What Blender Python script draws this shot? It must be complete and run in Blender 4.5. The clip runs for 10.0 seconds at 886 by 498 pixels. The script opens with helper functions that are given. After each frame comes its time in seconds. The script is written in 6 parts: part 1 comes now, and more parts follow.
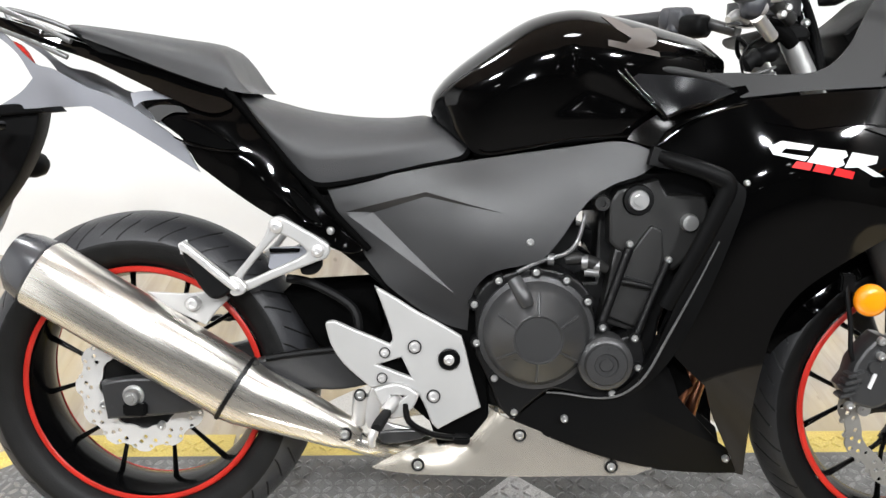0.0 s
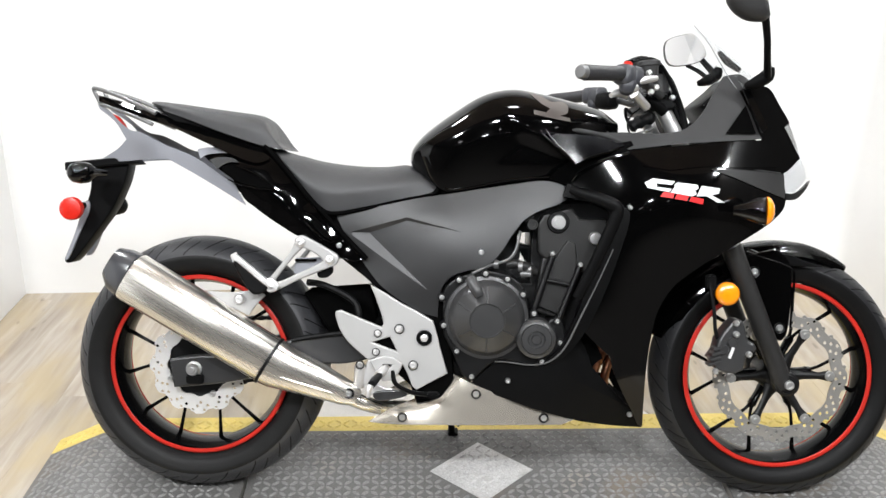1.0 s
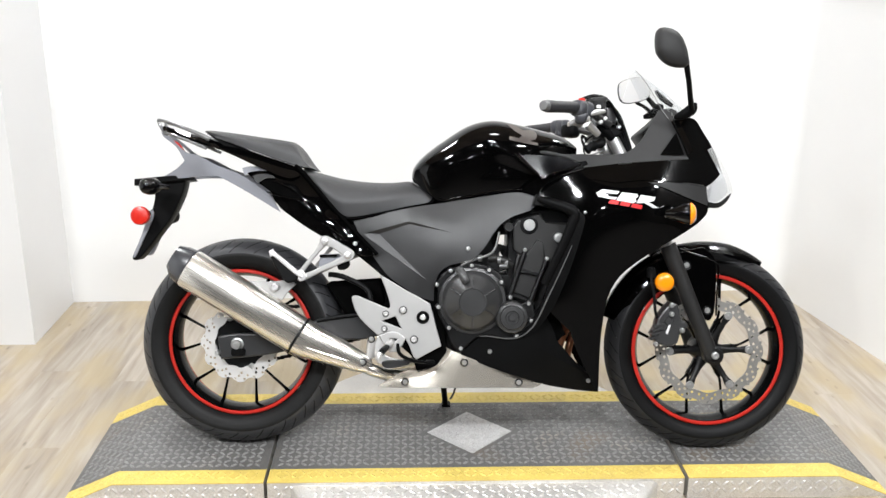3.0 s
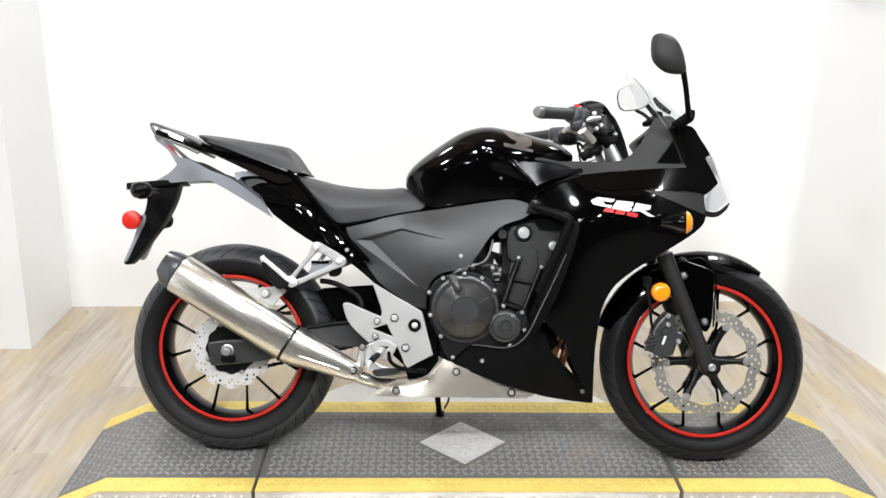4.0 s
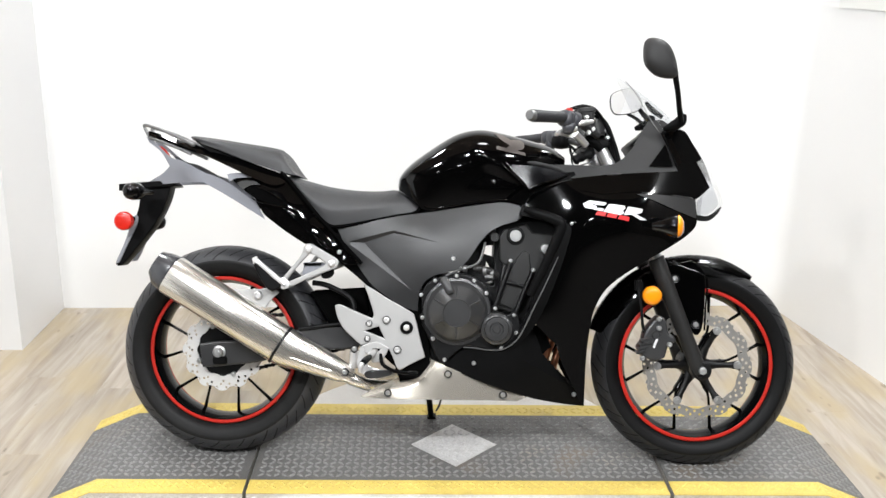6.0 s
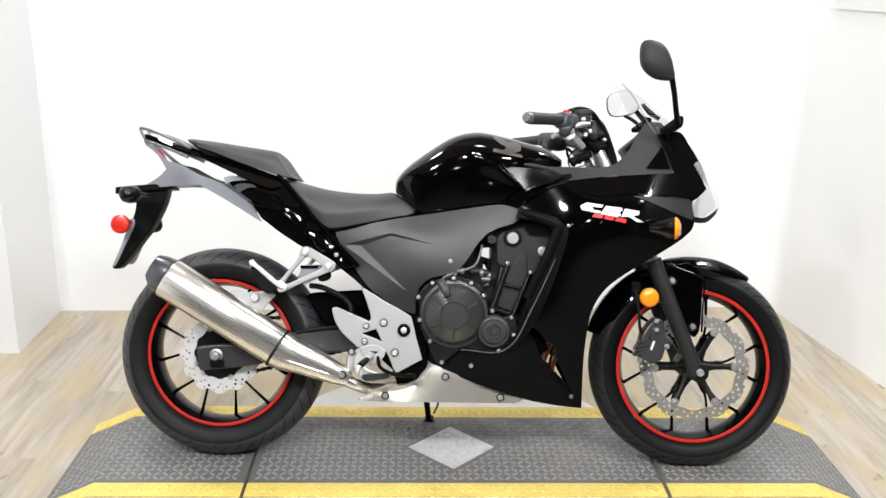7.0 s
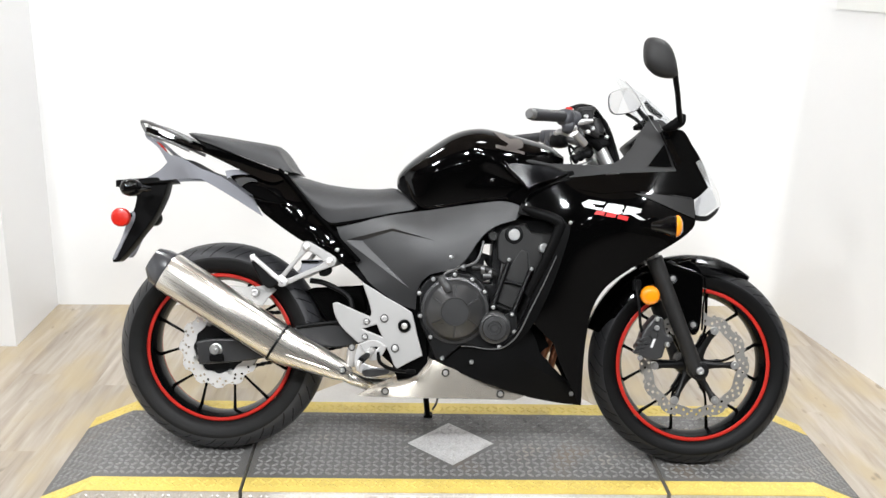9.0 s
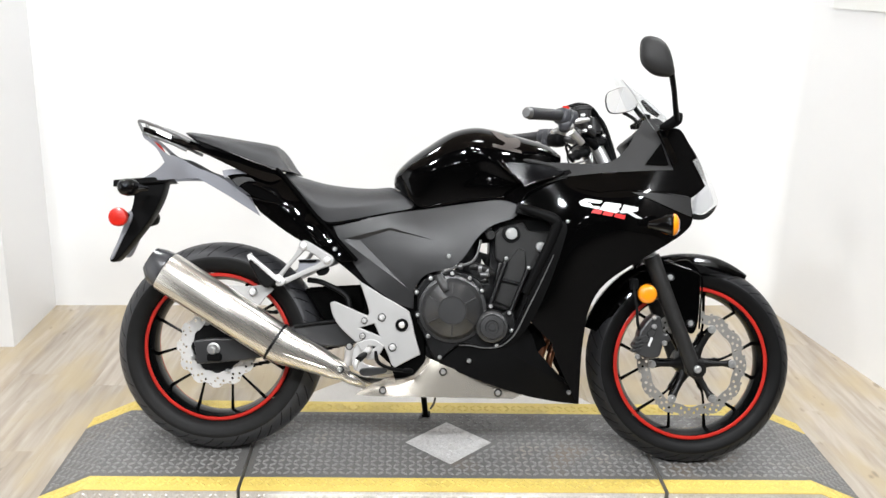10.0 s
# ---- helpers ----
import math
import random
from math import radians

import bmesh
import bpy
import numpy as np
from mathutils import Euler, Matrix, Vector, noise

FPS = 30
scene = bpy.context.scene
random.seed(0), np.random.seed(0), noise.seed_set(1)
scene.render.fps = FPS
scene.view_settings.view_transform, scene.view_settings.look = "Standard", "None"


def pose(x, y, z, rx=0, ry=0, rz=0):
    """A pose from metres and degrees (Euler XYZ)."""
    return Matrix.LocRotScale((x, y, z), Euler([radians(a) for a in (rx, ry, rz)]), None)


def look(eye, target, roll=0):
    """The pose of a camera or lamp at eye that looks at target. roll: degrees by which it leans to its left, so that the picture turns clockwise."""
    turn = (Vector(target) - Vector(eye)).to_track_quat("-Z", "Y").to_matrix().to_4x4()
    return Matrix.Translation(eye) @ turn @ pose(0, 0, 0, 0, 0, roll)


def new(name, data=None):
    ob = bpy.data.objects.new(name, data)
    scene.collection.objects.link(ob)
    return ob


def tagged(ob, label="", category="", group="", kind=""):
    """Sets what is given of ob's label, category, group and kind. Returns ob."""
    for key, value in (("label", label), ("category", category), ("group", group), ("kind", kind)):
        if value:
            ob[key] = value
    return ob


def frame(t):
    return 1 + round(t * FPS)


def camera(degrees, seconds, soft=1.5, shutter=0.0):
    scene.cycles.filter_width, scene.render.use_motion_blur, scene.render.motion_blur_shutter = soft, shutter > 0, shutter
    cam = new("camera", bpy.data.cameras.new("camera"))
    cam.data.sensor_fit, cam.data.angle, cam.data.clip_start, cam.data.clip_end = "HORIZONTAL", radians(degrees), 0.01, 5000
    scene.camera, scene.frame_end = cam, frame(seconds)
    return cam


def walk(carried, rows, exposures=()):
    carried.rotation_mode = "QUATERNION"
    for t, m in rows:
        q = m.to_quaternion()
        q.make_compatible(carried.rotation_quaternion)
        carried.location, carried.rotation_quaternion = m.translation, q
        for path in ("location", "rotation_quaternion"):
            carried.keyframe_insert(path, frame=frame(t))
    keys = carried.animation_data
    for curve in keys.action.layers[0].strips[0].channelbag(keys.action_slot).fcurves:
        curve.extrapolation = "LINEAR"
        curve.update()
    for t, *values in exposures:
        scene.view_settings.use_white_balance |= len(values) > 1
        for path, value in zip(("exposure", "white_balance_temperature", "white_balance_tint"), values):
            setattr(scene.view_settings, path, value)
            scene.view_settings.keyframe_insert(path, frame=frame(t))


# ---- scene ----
cam = camera(51.0, 10.0)
PATH = [
    (0, (-0.207, -1.438, 1.258), (-0.147, 0.374, 0.413), 0.8),
    (0.2, (-0.222, -1.553, 1.316), (-0.105, 0.277, 0.519), 1.7),
    (0.5, (-0.211, -1.764, 1.337), (-0.058, 0.077, 0.57), 0.7),
    (1, (-0.174, -2.057, 1.374), (-0.111, -0.182, 0.681), 0.5),
    (1.5, (-0.091, -2.29, 1.385), (-0.099, -0.407, 0.712), 0.7),
    (2, (-0.17, -2.511, 1.401), (-0.123, -0.623, 0.743), 2.2),
    (2.1, (-0.187, -2.56, 1.378), (-0.156, -0.665, 0.742), 2.1),
    (2.5, (-0.183, -2.62, 1.427), (-0.127, -0.715, 0.82), 0.4),
    (2.7, (-0.204, -2.624, 1.442), (-0.123, -0.721, 0.835), 0.5),
    (4, (-0.133, -2.589, 1.427), (-0.086, -0.678, 0.839), 0.8),
    (4.5, (-0.135, -2.591, 1.426), (-0.072, -0.679, 0.842), 1.1),
    (5, (-0.128, -2.593, 1.425), (-0.072, -0.681, 0.841), 1.1),
    (5.5, (-0.13, -2.596, 1.423), (-0.072, -0.683, 0.841), 1.2),
    (7, (-0.128, -2.592, 1.429), (-0.062, -0.679, 0.851), 1.1),
    (7.5, (-0.133, -2.594, 1.427), (-0.065, -0.681, 0.846), 1.2),
    (8, (-0.141, -2.595, 1.42), (-0.068, -0.68, 0.847), 1.4),
    (8.5, (-0.142, -2.589, 1.427), (-0.068, -0.678, 0.842), 1.7),
    (9, (-0.146, -2.59, 1.422), (-0.069, -0.678, 0.84), 1.7),
    (9.5, (-0.136, -2.589, 1.423), (-0.064, -0.679, 0.835), 1.6),
    (10, (-0.141, -2.594, 1.416), (-0.062, -0.681, 0.837), 1.6),
]
walk(cam, [(t, look(eye, target, roll)) for t, eye, target, roll in PATH], [(0, 0.14), (1, 0.1), (2, 0.0), (2.5, 0.0), (10, 0.0)])


# round ceiling lamps: x, y, watts; and farther ones that only show as glints, x, y
LIGHTS = [(-1.9, -2.3, 84), (-1.5, 0.6, 36), (1.5, 0.7, 34), (0.0, -0.5, 8), (-1.2, -5.3, 50), (-0.5, -2.6, 92), (0.9, -2.6, 92), (1.9, -1.8, 60)]
FARLIGHTS = [(-2.4, -4.6), (0.0, -4.8), (1.8, -4.4), (-2.2, -7.0), (0.2, -7.2), (2.2, -6.8), (-1.8, -10), (1.2, -10.2)]
from mathutils.bvhtree import BVHTree

# ---- world and lamps ----
world = bpy.data.worlds.new("world")
scene.world = world
world.use_nodes = True
world.node_tree.nodes["Background"].inputs[0].default_value = (1.0, 0.97, 0.93, 1)
world.node_tree.nodes["Background"].inputs[1].default_value = 0.05
scene.view_settings.exposure = 0.0


# ---- materials ----
def material(name, color, rough=0.5, metal=0.0, vary=0.15, scale=30.0, bump=0.0, bump_scale=200.0, coat=0.0, fine=0.0, spec=0.5):
    """A surface with colour variation at two scales, uneven gloss and fine relief."""
    m = bpy.data.materials.new(name)
    m.use_nodes = True
    nt = m.node_tree
    b = nt.nodes["Principled BSDF"]
    b.inputs["Metallic"].default_value = metal
    b.inputs["Coat Weight"].default_value = coat
    b.inputs["Specular IOR Level"].default_value = spec
    b.inputs["Coat Roughness"].default_value = 0.03
    co = nt.nodes.new("ShaderNodeTexCoord")
    big = nt.nodes.new("ShaderNodeTexNoise")
    big.inputs["Scale"].default_value, big.inputs["Detail"].default_value = scale, 5
    nt.links.new(co.outputs["Object"], big.inputs["Vector"])
    small = nt.nodes.new("ShaderNodeTexNoise")
    small.inputs["Scale"].default_value, small.inputs["Detail"].default_value = bump_scale, 3
    nt.links.new(co.outputs["Object"], small.inputs["Vector"])
    ramp = nt.nodes.new("ShaderNodeMix")
    ramp.data_type = "RGBA"
    ramp.inputs[6].default_value = (*[c * (1 - vary) for c in color], 1)
    ramp.inputs[7].default_value = (*[min(1, c * (1 + vary)) for c in color], 1)
    nt.links.new(big.outputs["Fac"], ramp.inputs[0])
    out = ramp.outputs[2]
    if fine:
        mix = nt.nodes.new("ShaderNodeMix")
        mix.data_type, mix.blend_type = "RGBA", "OVERLAY"
        mix.inputs[0].default_value = fine
        nt.links.new(out, mix.inputs[6])
        nt.links.new(small.outputs["Fac"], mix.inputs[7])
        out = mix.outputs[2]
    nt.links.new(out, b.inputs["Base Color"])
    rr = nt.nodes.new("ShaderNodeMapRange")
    rr.inputs["To Min"].default_value, rr.inputs["To Max"].default_value = max(0, rough * 0.8), min(1, rough * 1.2)
    nt.links.new(big.outputs["Fac"], rr.inputs["Value"])
    nt.links.new(rr.outputs["Result"], b.inputs["Roughness"])
    if bump:
        bp = nt.nodes.new("ShaderNodeBump")
        bp.inputs["Strength"].default_value, bp.inputs["Distance"].default_value = bump, 0.002
        nt.links.new(small.outputs["Fac"], bp.inputs["Height"])
        nt.links.new(bp.outputs["Normal"], b.inputs["Normal"])
    return m


GLOSS = material("gloss_black_paint", (0.001, 0.001, 0.00105), 0.05, 0, 0.1, 8, spec=0.36)
SATIN = material("satin_black_paint", (0.003, 0.003, 0.0036), 0.17, 0, 0.2, 30, 0.06, 120, spec=0.14)
MATT = material("matt_black_plastic", (0.0032, 0.0032, 0.0033), 0.44, 0, 0.15, 14, 0.12, 900, spec=0.07)
PANEL = material("dark_grey_plastic", (0.0095, 0.0095, 0.0102), 0.42, 0, 0.14, 10, 0.2, 1100, spec=0.64)
GREY = material("grey_plastic", (0.235, 0.24, 0.265), 0.33, 0, 0.08, 14, 0.1, 900)
SEAT = material("black_vinyl", (0.035, 0.035, 0.0363), 0.46, 0, 0.15, 25, 0.35, 700)
RUBBER = material("tyre_rubber", (0.0036, 0.0036, 0.0038), 0.5, 0, 0.25, 22, 0.2, 350, spec=0.14)
DUSTRUBBER = material("dusty_tyre_rubber", (0.0085, 0.0084, 0.0084), 0.5, 0, 0.4, 30, 0.3, 350, spec=0.16)
# Rear tread paled to blue-grey for the white wall it mirrors.
SHEENTREAD = material("dusty_tread_rubber", (0.03, 0.0303, 0.033), 0.42, 0, 0.4, 16, 0.35, 300, spec=0.4)
# Worn tread rubber, greyed further for the light on its shoulder.
TREADRUB = material("worn_tread_rubber", (0.0125, 0.0127, 0.0138), 0.4, 0, 0.3, 16, 0.3, 300, spec=0.3)
ENGINE = material("black_engine_enamel", (0.0038, 0.0038, 0.004), 0.35, 0.0, 0.2, 20, 0.3, 600, spec=0.24)
CASE = material("satin_black_cover", (0.034, 0.034, 0.0345), 0.3, 0.15, 0.15, 18, 0.15, 800)
CASTBLACK = material("black_painted_casting", (0.015, 0.0147, 0.0143), 0.4, 0.0, 0.2, 26, 0.35, 500, spec=0.32)
DULL = material("dull_black_plastic", (0.026, 0.0256, 0.0256), 0.5, 0, 0.15, 14, 0.15, 900, spec=0.25)
# Grip rubber lightened so that its base colour carries the grey sheen.
GRIPRUB = material("worn_grip_rubber", (0.022, 0.022, 0.024), 0.45, 0, 0.3, 60, 0.3, 500, spec=0.4)
SWITCH = material("grey_black_switch_plastic", (0.035, 0.036, 0.042), 0.4, 0, 0.2, 30, 0.1, 700, spec=0.5)
RIM = material("gloss_black_rim_paint", (0.0018, 0.0018, 0.0019), 0.16, 0, 0.1, 20, 0.03, 400, spec=0.16)


def brushed_steel():
    """Stainless sheet with fine lengthwise streaks along the silencer."""
    m = material("brushed_stainless", (0.78, 0.745, 0.685), 0.3, 0.95, 0.03, 4)
    nt = m.node_tree
    b = nt.nodes["Principled BSDF"]
    co, mp, streak = nt.nodes.new("ShaderNodeTexCoord"), nt.nodes.new("ShaderNodeMapping"), nt.nodes.new("ShaderNodeTexNoise")
    mp.vector_type = "TEXTURE"
    mp.inputs["Rotation"].default_value = (0, radians(31.5), 0)
    mp.inputs["Scale"].default_value = (5.0, 0.4, 0.012)
    streak.inputs["Scale"].default_value, streak.inputs["Detail"].default_value = 3, 4
    rng = nt.nodes.new("ShaderNodeMapRange")
    rng.inputs["From Min"].default_value, rng.inputs["From Max"].default_value = 0.3, 0.7
    rng.inputs["To Min"].default_value, rng.inputs["To Max"].default_value = 0.25, 0.32
    bump = nt.nodes.new("ShaderNodeBump")
    bump.inputs["Strength"].default_value, bump.inputs["Distance"].default_value = 0.008, 0.0006
    nt.links.new(co.outputs["Object"], mp.inputs["Vector"])
    nt.links.new(mp.outputs["Vector"], streak.inputs["Vector"])
    nt.links.new(streak.outputs["Fac"], rng.inputs["Value"])
    nt.links.new(rng.outputs["Result"], b.inputs["Roughness"])
    nt.links.new(streak.outputs["Fac"], bump.inputs["Height"])
    nt.links.new(bump.outputs["Normal"], b.inputs["Normal"])
    return m


STEEL = brushed_steel()
BELLY = material("polished_belly_metal", (0.62, 0.575, 0.5), 0.25, 0.75, 0.05, 10, 0.02, 500)
ALLOY = material("silver_painted_alloy", (0.4, 0.395, 0.387), 0.4, 0.25, 0.06, 20, 0.1, 800)
CAST = material("cast_aluminium", (0.7, 0.69, 0.68), 0.4, 0.8, 0.1, 40, 0.2, 500)
CHROME = material("bright_zinc", (0.66, 0.66, 0.65), 0.3, 0.85, 0.08, 60)
DISC = material("drilled_disc_steel", (0.34, 0.33, 0.31), 0.36, 0.65, 0.12, 50, 0.05, 900)
REARDISC = material("bright_disc_steel", (0.7, 0.69, 0.68), 0.4, 0.5, 0.06, 50, 0.05, 900)
REDLINE = material("red_rim_paint", (0.4, 0.016, 0.009), 0.35, 0, 0.25, 18)
REDLENS = material("red_lens", (0.58, 0.016, 0.007), 0.3, 0, 0.25, 60, coat=0.2)
AMBER = material("amber_lens", (0.9, 0.28, 0.005), 0.15, 0, 0.1, 30, coat=0.6)
COPPER = material("heat_tinted_pipe", (0.33, 0.15, 0.09), 0.3, 1.0, 0.3, 30)
WHITE = material("white_decal", (0.62, 0.62, 0.62), 0.35, 0, 0.03, 30)
LOGO = material("pewter_decal", (0.085, 0.07, 0.062), 0.5, 0.0, 0.05, 30)
REDDECAL = material("red_decal", (0.6, 0.012, 0.014), 0.35, 0, 0.05, 30)
CAPPAINT = material("satin_grey_cap_paint", (0.035, 0.036, 0.04), 0.25, 0, 0.1, 20, 0.05, 700, spec=0.9)
# Near-black without gloss: the shade inside gaps and openings put into the colour.
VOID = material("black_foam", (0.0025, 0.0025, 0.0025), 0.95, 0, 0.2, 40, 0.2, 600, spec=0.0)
LAMPSILVER = material("lamp_silver", (0.85, 0.85, 0.86), 0.25, 0.4, 0.05, 60)
ARMPAINT = material("satin_charcoal_paint", (0.024, 0.024, 0.025), 0.4, 0.1, 0.15, 16, 0.12, 700)
PIPE = material("dull_zinc", (0.2, 0.2, 0.2), 0.4, 0.7, 0.2, 60)
WALL = material("white_wall_paint", (0.82, 0.82, 0.815), 0.6, 0, 0.02, 3, 0.08, 120)
# The white wall paint greyed, as the column faces stand in less light.
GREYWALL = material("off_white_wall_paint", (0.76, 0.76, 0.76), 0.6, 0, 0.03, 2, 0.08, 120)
BANDPAINT = material("pale_grey_green_paint", (0.765, 0.77, 0.74), 0.6, 0, 0.03, 2, 0.08, 120)
CEIL = material("ceiling_paint", (0.5, 0.4, 0.33), 0.8, 0, 0.03, 3, 0.1, 90)


def clear_sheet(name, gloss, tint=0.97):
    """A thin clear sheet: light passes, a little is mirrored."""
    m = bpy.data.materials.new(name)
    m.use_nodes = True
    nt = m.node_tree
    nt.nodes.remove(nt.nodes["Principled BSDF"])
    mix, see, shine = nt.nodes.new("ShaderNodeMixShader"), nt.nodes.new("ShaderNodeBsdfTransparent"), nt.nodes.new("ShaderNodeBsdfGlossy")
    see.inputs["Color"].default_value = (tint, tint * 1.005, tint * 1.01, 1)
    shine.inputs["Roughness"].default_value = 0.02
    mix.inputs[0].default_value = gloss
    nt.links.new(see.outputs[0], mix.inputs[1])
    nt.links.new(shine.outputs[0], mix.inputs[2])
    nt.links.new(mix.outputs[0], nt.nodes["Material Output"].inputs["Surface"])
    return m


CLEAR = clear_sheet("clear_screen", 0.04)
SMOKE = clear_sheet("smoked_screen_foot", 0.13, 0.62)
LENS = clear_sheet("headlight_lens", 0.12)
MIRROR = material("mirror_glass", (0.97, 0.97, 0.97), 0.02, 1.0, 0.0, 5)


# ---- modelling tools ----
def link(name, me, mat, parent, label="", smooth=40):
    if mat:
        me.materials.append(mat)
    if smooth:
        me.polygons.foreach_set("use_smooth", [True] * len(me.polygons))
        me.set_sharp_from_angle(angle=radians(smooth))
    ob = new(name, me)
    ob.parent = parent
    return tagged(ob, label) if label else ob


def part(name, bm, mat, parent, label="", smooth=40):
    me = bpy.data.meshes.new(name)
    bmesh.ops.recalc_face_normals(bm, faces=bm.faces)
    bm.to_mesh(me)
    bm.free()
    return link(name, me, mat, parent, label, smooth)


def mirrored(ob, name=None):
    """The same part on the other side of the bike."""
    me = ob.data.copy()
    me.transform(Matrix.Diagonal((1, -1, 1, 1)))
    me.flip_normals()
    other = new(name or ob.name, me)
    other.parent = ob.parent
    if "label" in ob:
        other["label"] = ob["label"]
    return other


def spline(points, per=6, closed=False, plane=False):
    """A Catmull-Rom curve through points; a point with a trailing 1 in a plane outline is a sharp corner."""
    dim = 2 if plane or len(points[0]) == 2 else 3
    sharp = [dim == 2 and len(p) == 3 for p in points]
    p = [np.array(q[:dim], float) for q in points]
    n, out = len(p), []
    for i in range(n if closed else n - 1):
        a, b = p[i], p[(i + 1) % n]
        z = p[i - 1] if (closed or i) else a
        c = p[(i + 2) % n] if (closed or i + 2 < n) else b
        if sharp[i]:
            z = a
        if sharp[(i + 1) % n]:
            c = b
        k = 1 if sharp[i] and sharp[(i + 1) % n] else per
        for j in range(k):
            t = j / k
            out.append(tuple(0.5 * (2 * a + (b - z) * t + (2 * z - 5 * a + 4 * b - c) * t * t + (3 * a - z - 3 * b + c) * t ** 3)))
    if not closed:
        out.append(tuple(p[-1]))
    return out


def plate_mesh(outlines, y0, y1, bevel=0.002, per=5):
    """A plate in the x-z plane between y0 and y1, the first outline filled, the others cut out."""
    cu = bpy.data.curves.new("plate", "CURVE")
    cu.dimensions, cu.fill_mode = "2D", "BOTH"
    bevel = min(bevel, abs(y1 - y0) / 2.01)
    cu.extrude, cu.bevel_depth, cu.bevel_resolution, cu.offset = abs(y1 - y0) / 2 - bevel, bevel, 1, -bevel
    for o in outlines:
        pts = spline(o, per, True, True)
        s = cu.splines.new("POLY")
        s.points.add(len(pts) - 1)
        for q, (x, z) in zip(s.points, pts):
            q.co = (x, z, 0, 1)
        s.use_cyclic_u = True
    ob = new("plate", cu)
    me = bpy.data.meshes.new_from_object(ob.evaluated_get(bpy.context.evaluated_depsgraph_get()))
    bpy.data.objects.remove(ob)
    bpy.data.curves.remove(cu)
    me.transform(Matrix(((1, 0, 0, 0), (0, 0, -1, (y0 + y1) / 2), (0, 1, 0, 0), (0, 0, 0, 1))))
    me.materials.clear()
    return me


def plate(name, outlines, y0, y1, mat, parent, label="", bevel=0.002, per=5):
    if len(outlines[0]) and not isinstance(outlines[0][0], (list, tuple)):
        outlines = [outlines]
    return link(name, plate_mesh(outlines, y0, y1, bevel, per), mat, parent, label)


def circle(x, z, r, n=16):
    return [(x + r * math.cos(2 * math.pi * i / n), z + r * math.sin(2 * math.pi * i / n), 1) for i in range(n)]


def thin_plate(ctrl):
    """A smooth height field y(x, z) through the control points."""
    c = np.array(ctrl, float)
    n, xy = len(c), c[:, :2]
    d = np.linalg.norm(xy[:, None] - xy[None], axis=2)
    a = np.zeros((n + 3, n + 3))
    a[:n, :n] = np.where(d > 0, d ** 2 * np.log(np.maximum(d, 1e-12)), 0)
    a[:n, n], a[:n, n + 1:], a[n, :n], a[n + 1:, :n] = 1, xy, 1, xy.T
    s = np.linalg.solve(a + 1e-9 * np.eye(n + 3), np.r_[c[:, 2], 0, 0, 0])

    def f(x, z):
        r = np.hypot(xy[:, 0] - x, xy[:, 1] - z)
        return float(np.where(r > 0, r ** 2 * np.log(np.maximum(r, 1e-12)), 0) @ s[:n] + s[n] + s[n + 1] * x + s[n + 2] * z)
    return f


def panel(name, outline, ctrl, mat, parent, label="", thick=0.004, edge=0.006, step=0.02, per=5, inward=1, mirror=True, extra=None, lift=0.0, cuts=(), sharp=50):
    """A curved body panel: an outline in the side view, bulged by the height field, with a rolled rim and thickness."""
    f = thin_plate(ctrl)
    bm = bmesh.new()
    lay = bm.verts.layers.float.new("drop")
    pts = spline(outline, per, True, True)
    face = bm.faces.new([bm.verts.new((x, 0, z)) for x, z in pts])
    rim = set()
    if edge:
        for w, dy in ((edge * 0.35, 0.35), (edge * 0.65, 0.0)):
            bmesh.ops.inset_region(bm, faces=[q for q in bm.faces if len(q.verts) > 4], thickness=w, use_even_offset=True)
    big = [q for q in bm.faces if len(q.verts) > 4]
    depth = {}
    if edge:
        core = {v for q in big for v in q.verts}
        border = {v for e in bm.edges if e.is_boundary for v in e.verts}
        for v in bm.verts:
            depth[v] = 0.0 if v in core else (edge * 0.8 if v in border else edge * 0.2)
    lo = [min(p[i] for p in pts) for i in (0, 1)]
    hi = [max(p[i] for p in pts) for i in (0, 1)]
    for v, q in depth.items():
        v[lay] = q
    for i, axis in ((0, (1, 0, 0)), (1, (0, 0, 1))):
        k = lo[i] + step
        while k < hi[i]:
            co = (k, 0, 0) if i == 0 else (0, 0, k)
            bmesh.ops.bisect_plane(bm, geom=bm.verts[:] + bm.edges[:] + bm.faces[:], plane_co=co, plane_no=axis)
            k += step
    for a, b in cuts:
        bmesh.ops.bisect_plane(bm, geom=bm.verts[:] + bm.edges[:] + bm.faces[:], plane_co=(a[0], 0, a[1]), plane_no=(b[1] - a[1], 0, a[0] - b[0]))
    bmesh.ops.triangulate(bm, faces=[q for q in bm.faces if len(q.verts) > 4])
    for v in bm.verts:
        v.co.y = f(v.co.x, v.co.z) + v[lay] * inward + (extra(v.co.x, v.co.z) if extra else 0) + lift
    back = bmesh.ops.extrude_face_region(bm, geom=bm.faces[:])
    for v in back["geom"]:
        if isinstance(v, bmesh.types.BMVert):
            v.co.y += thick * inward
    ob = part(name, bm, mat, parent, label, sharp)
    if mirror:
        mirrored(ob)
    return ob


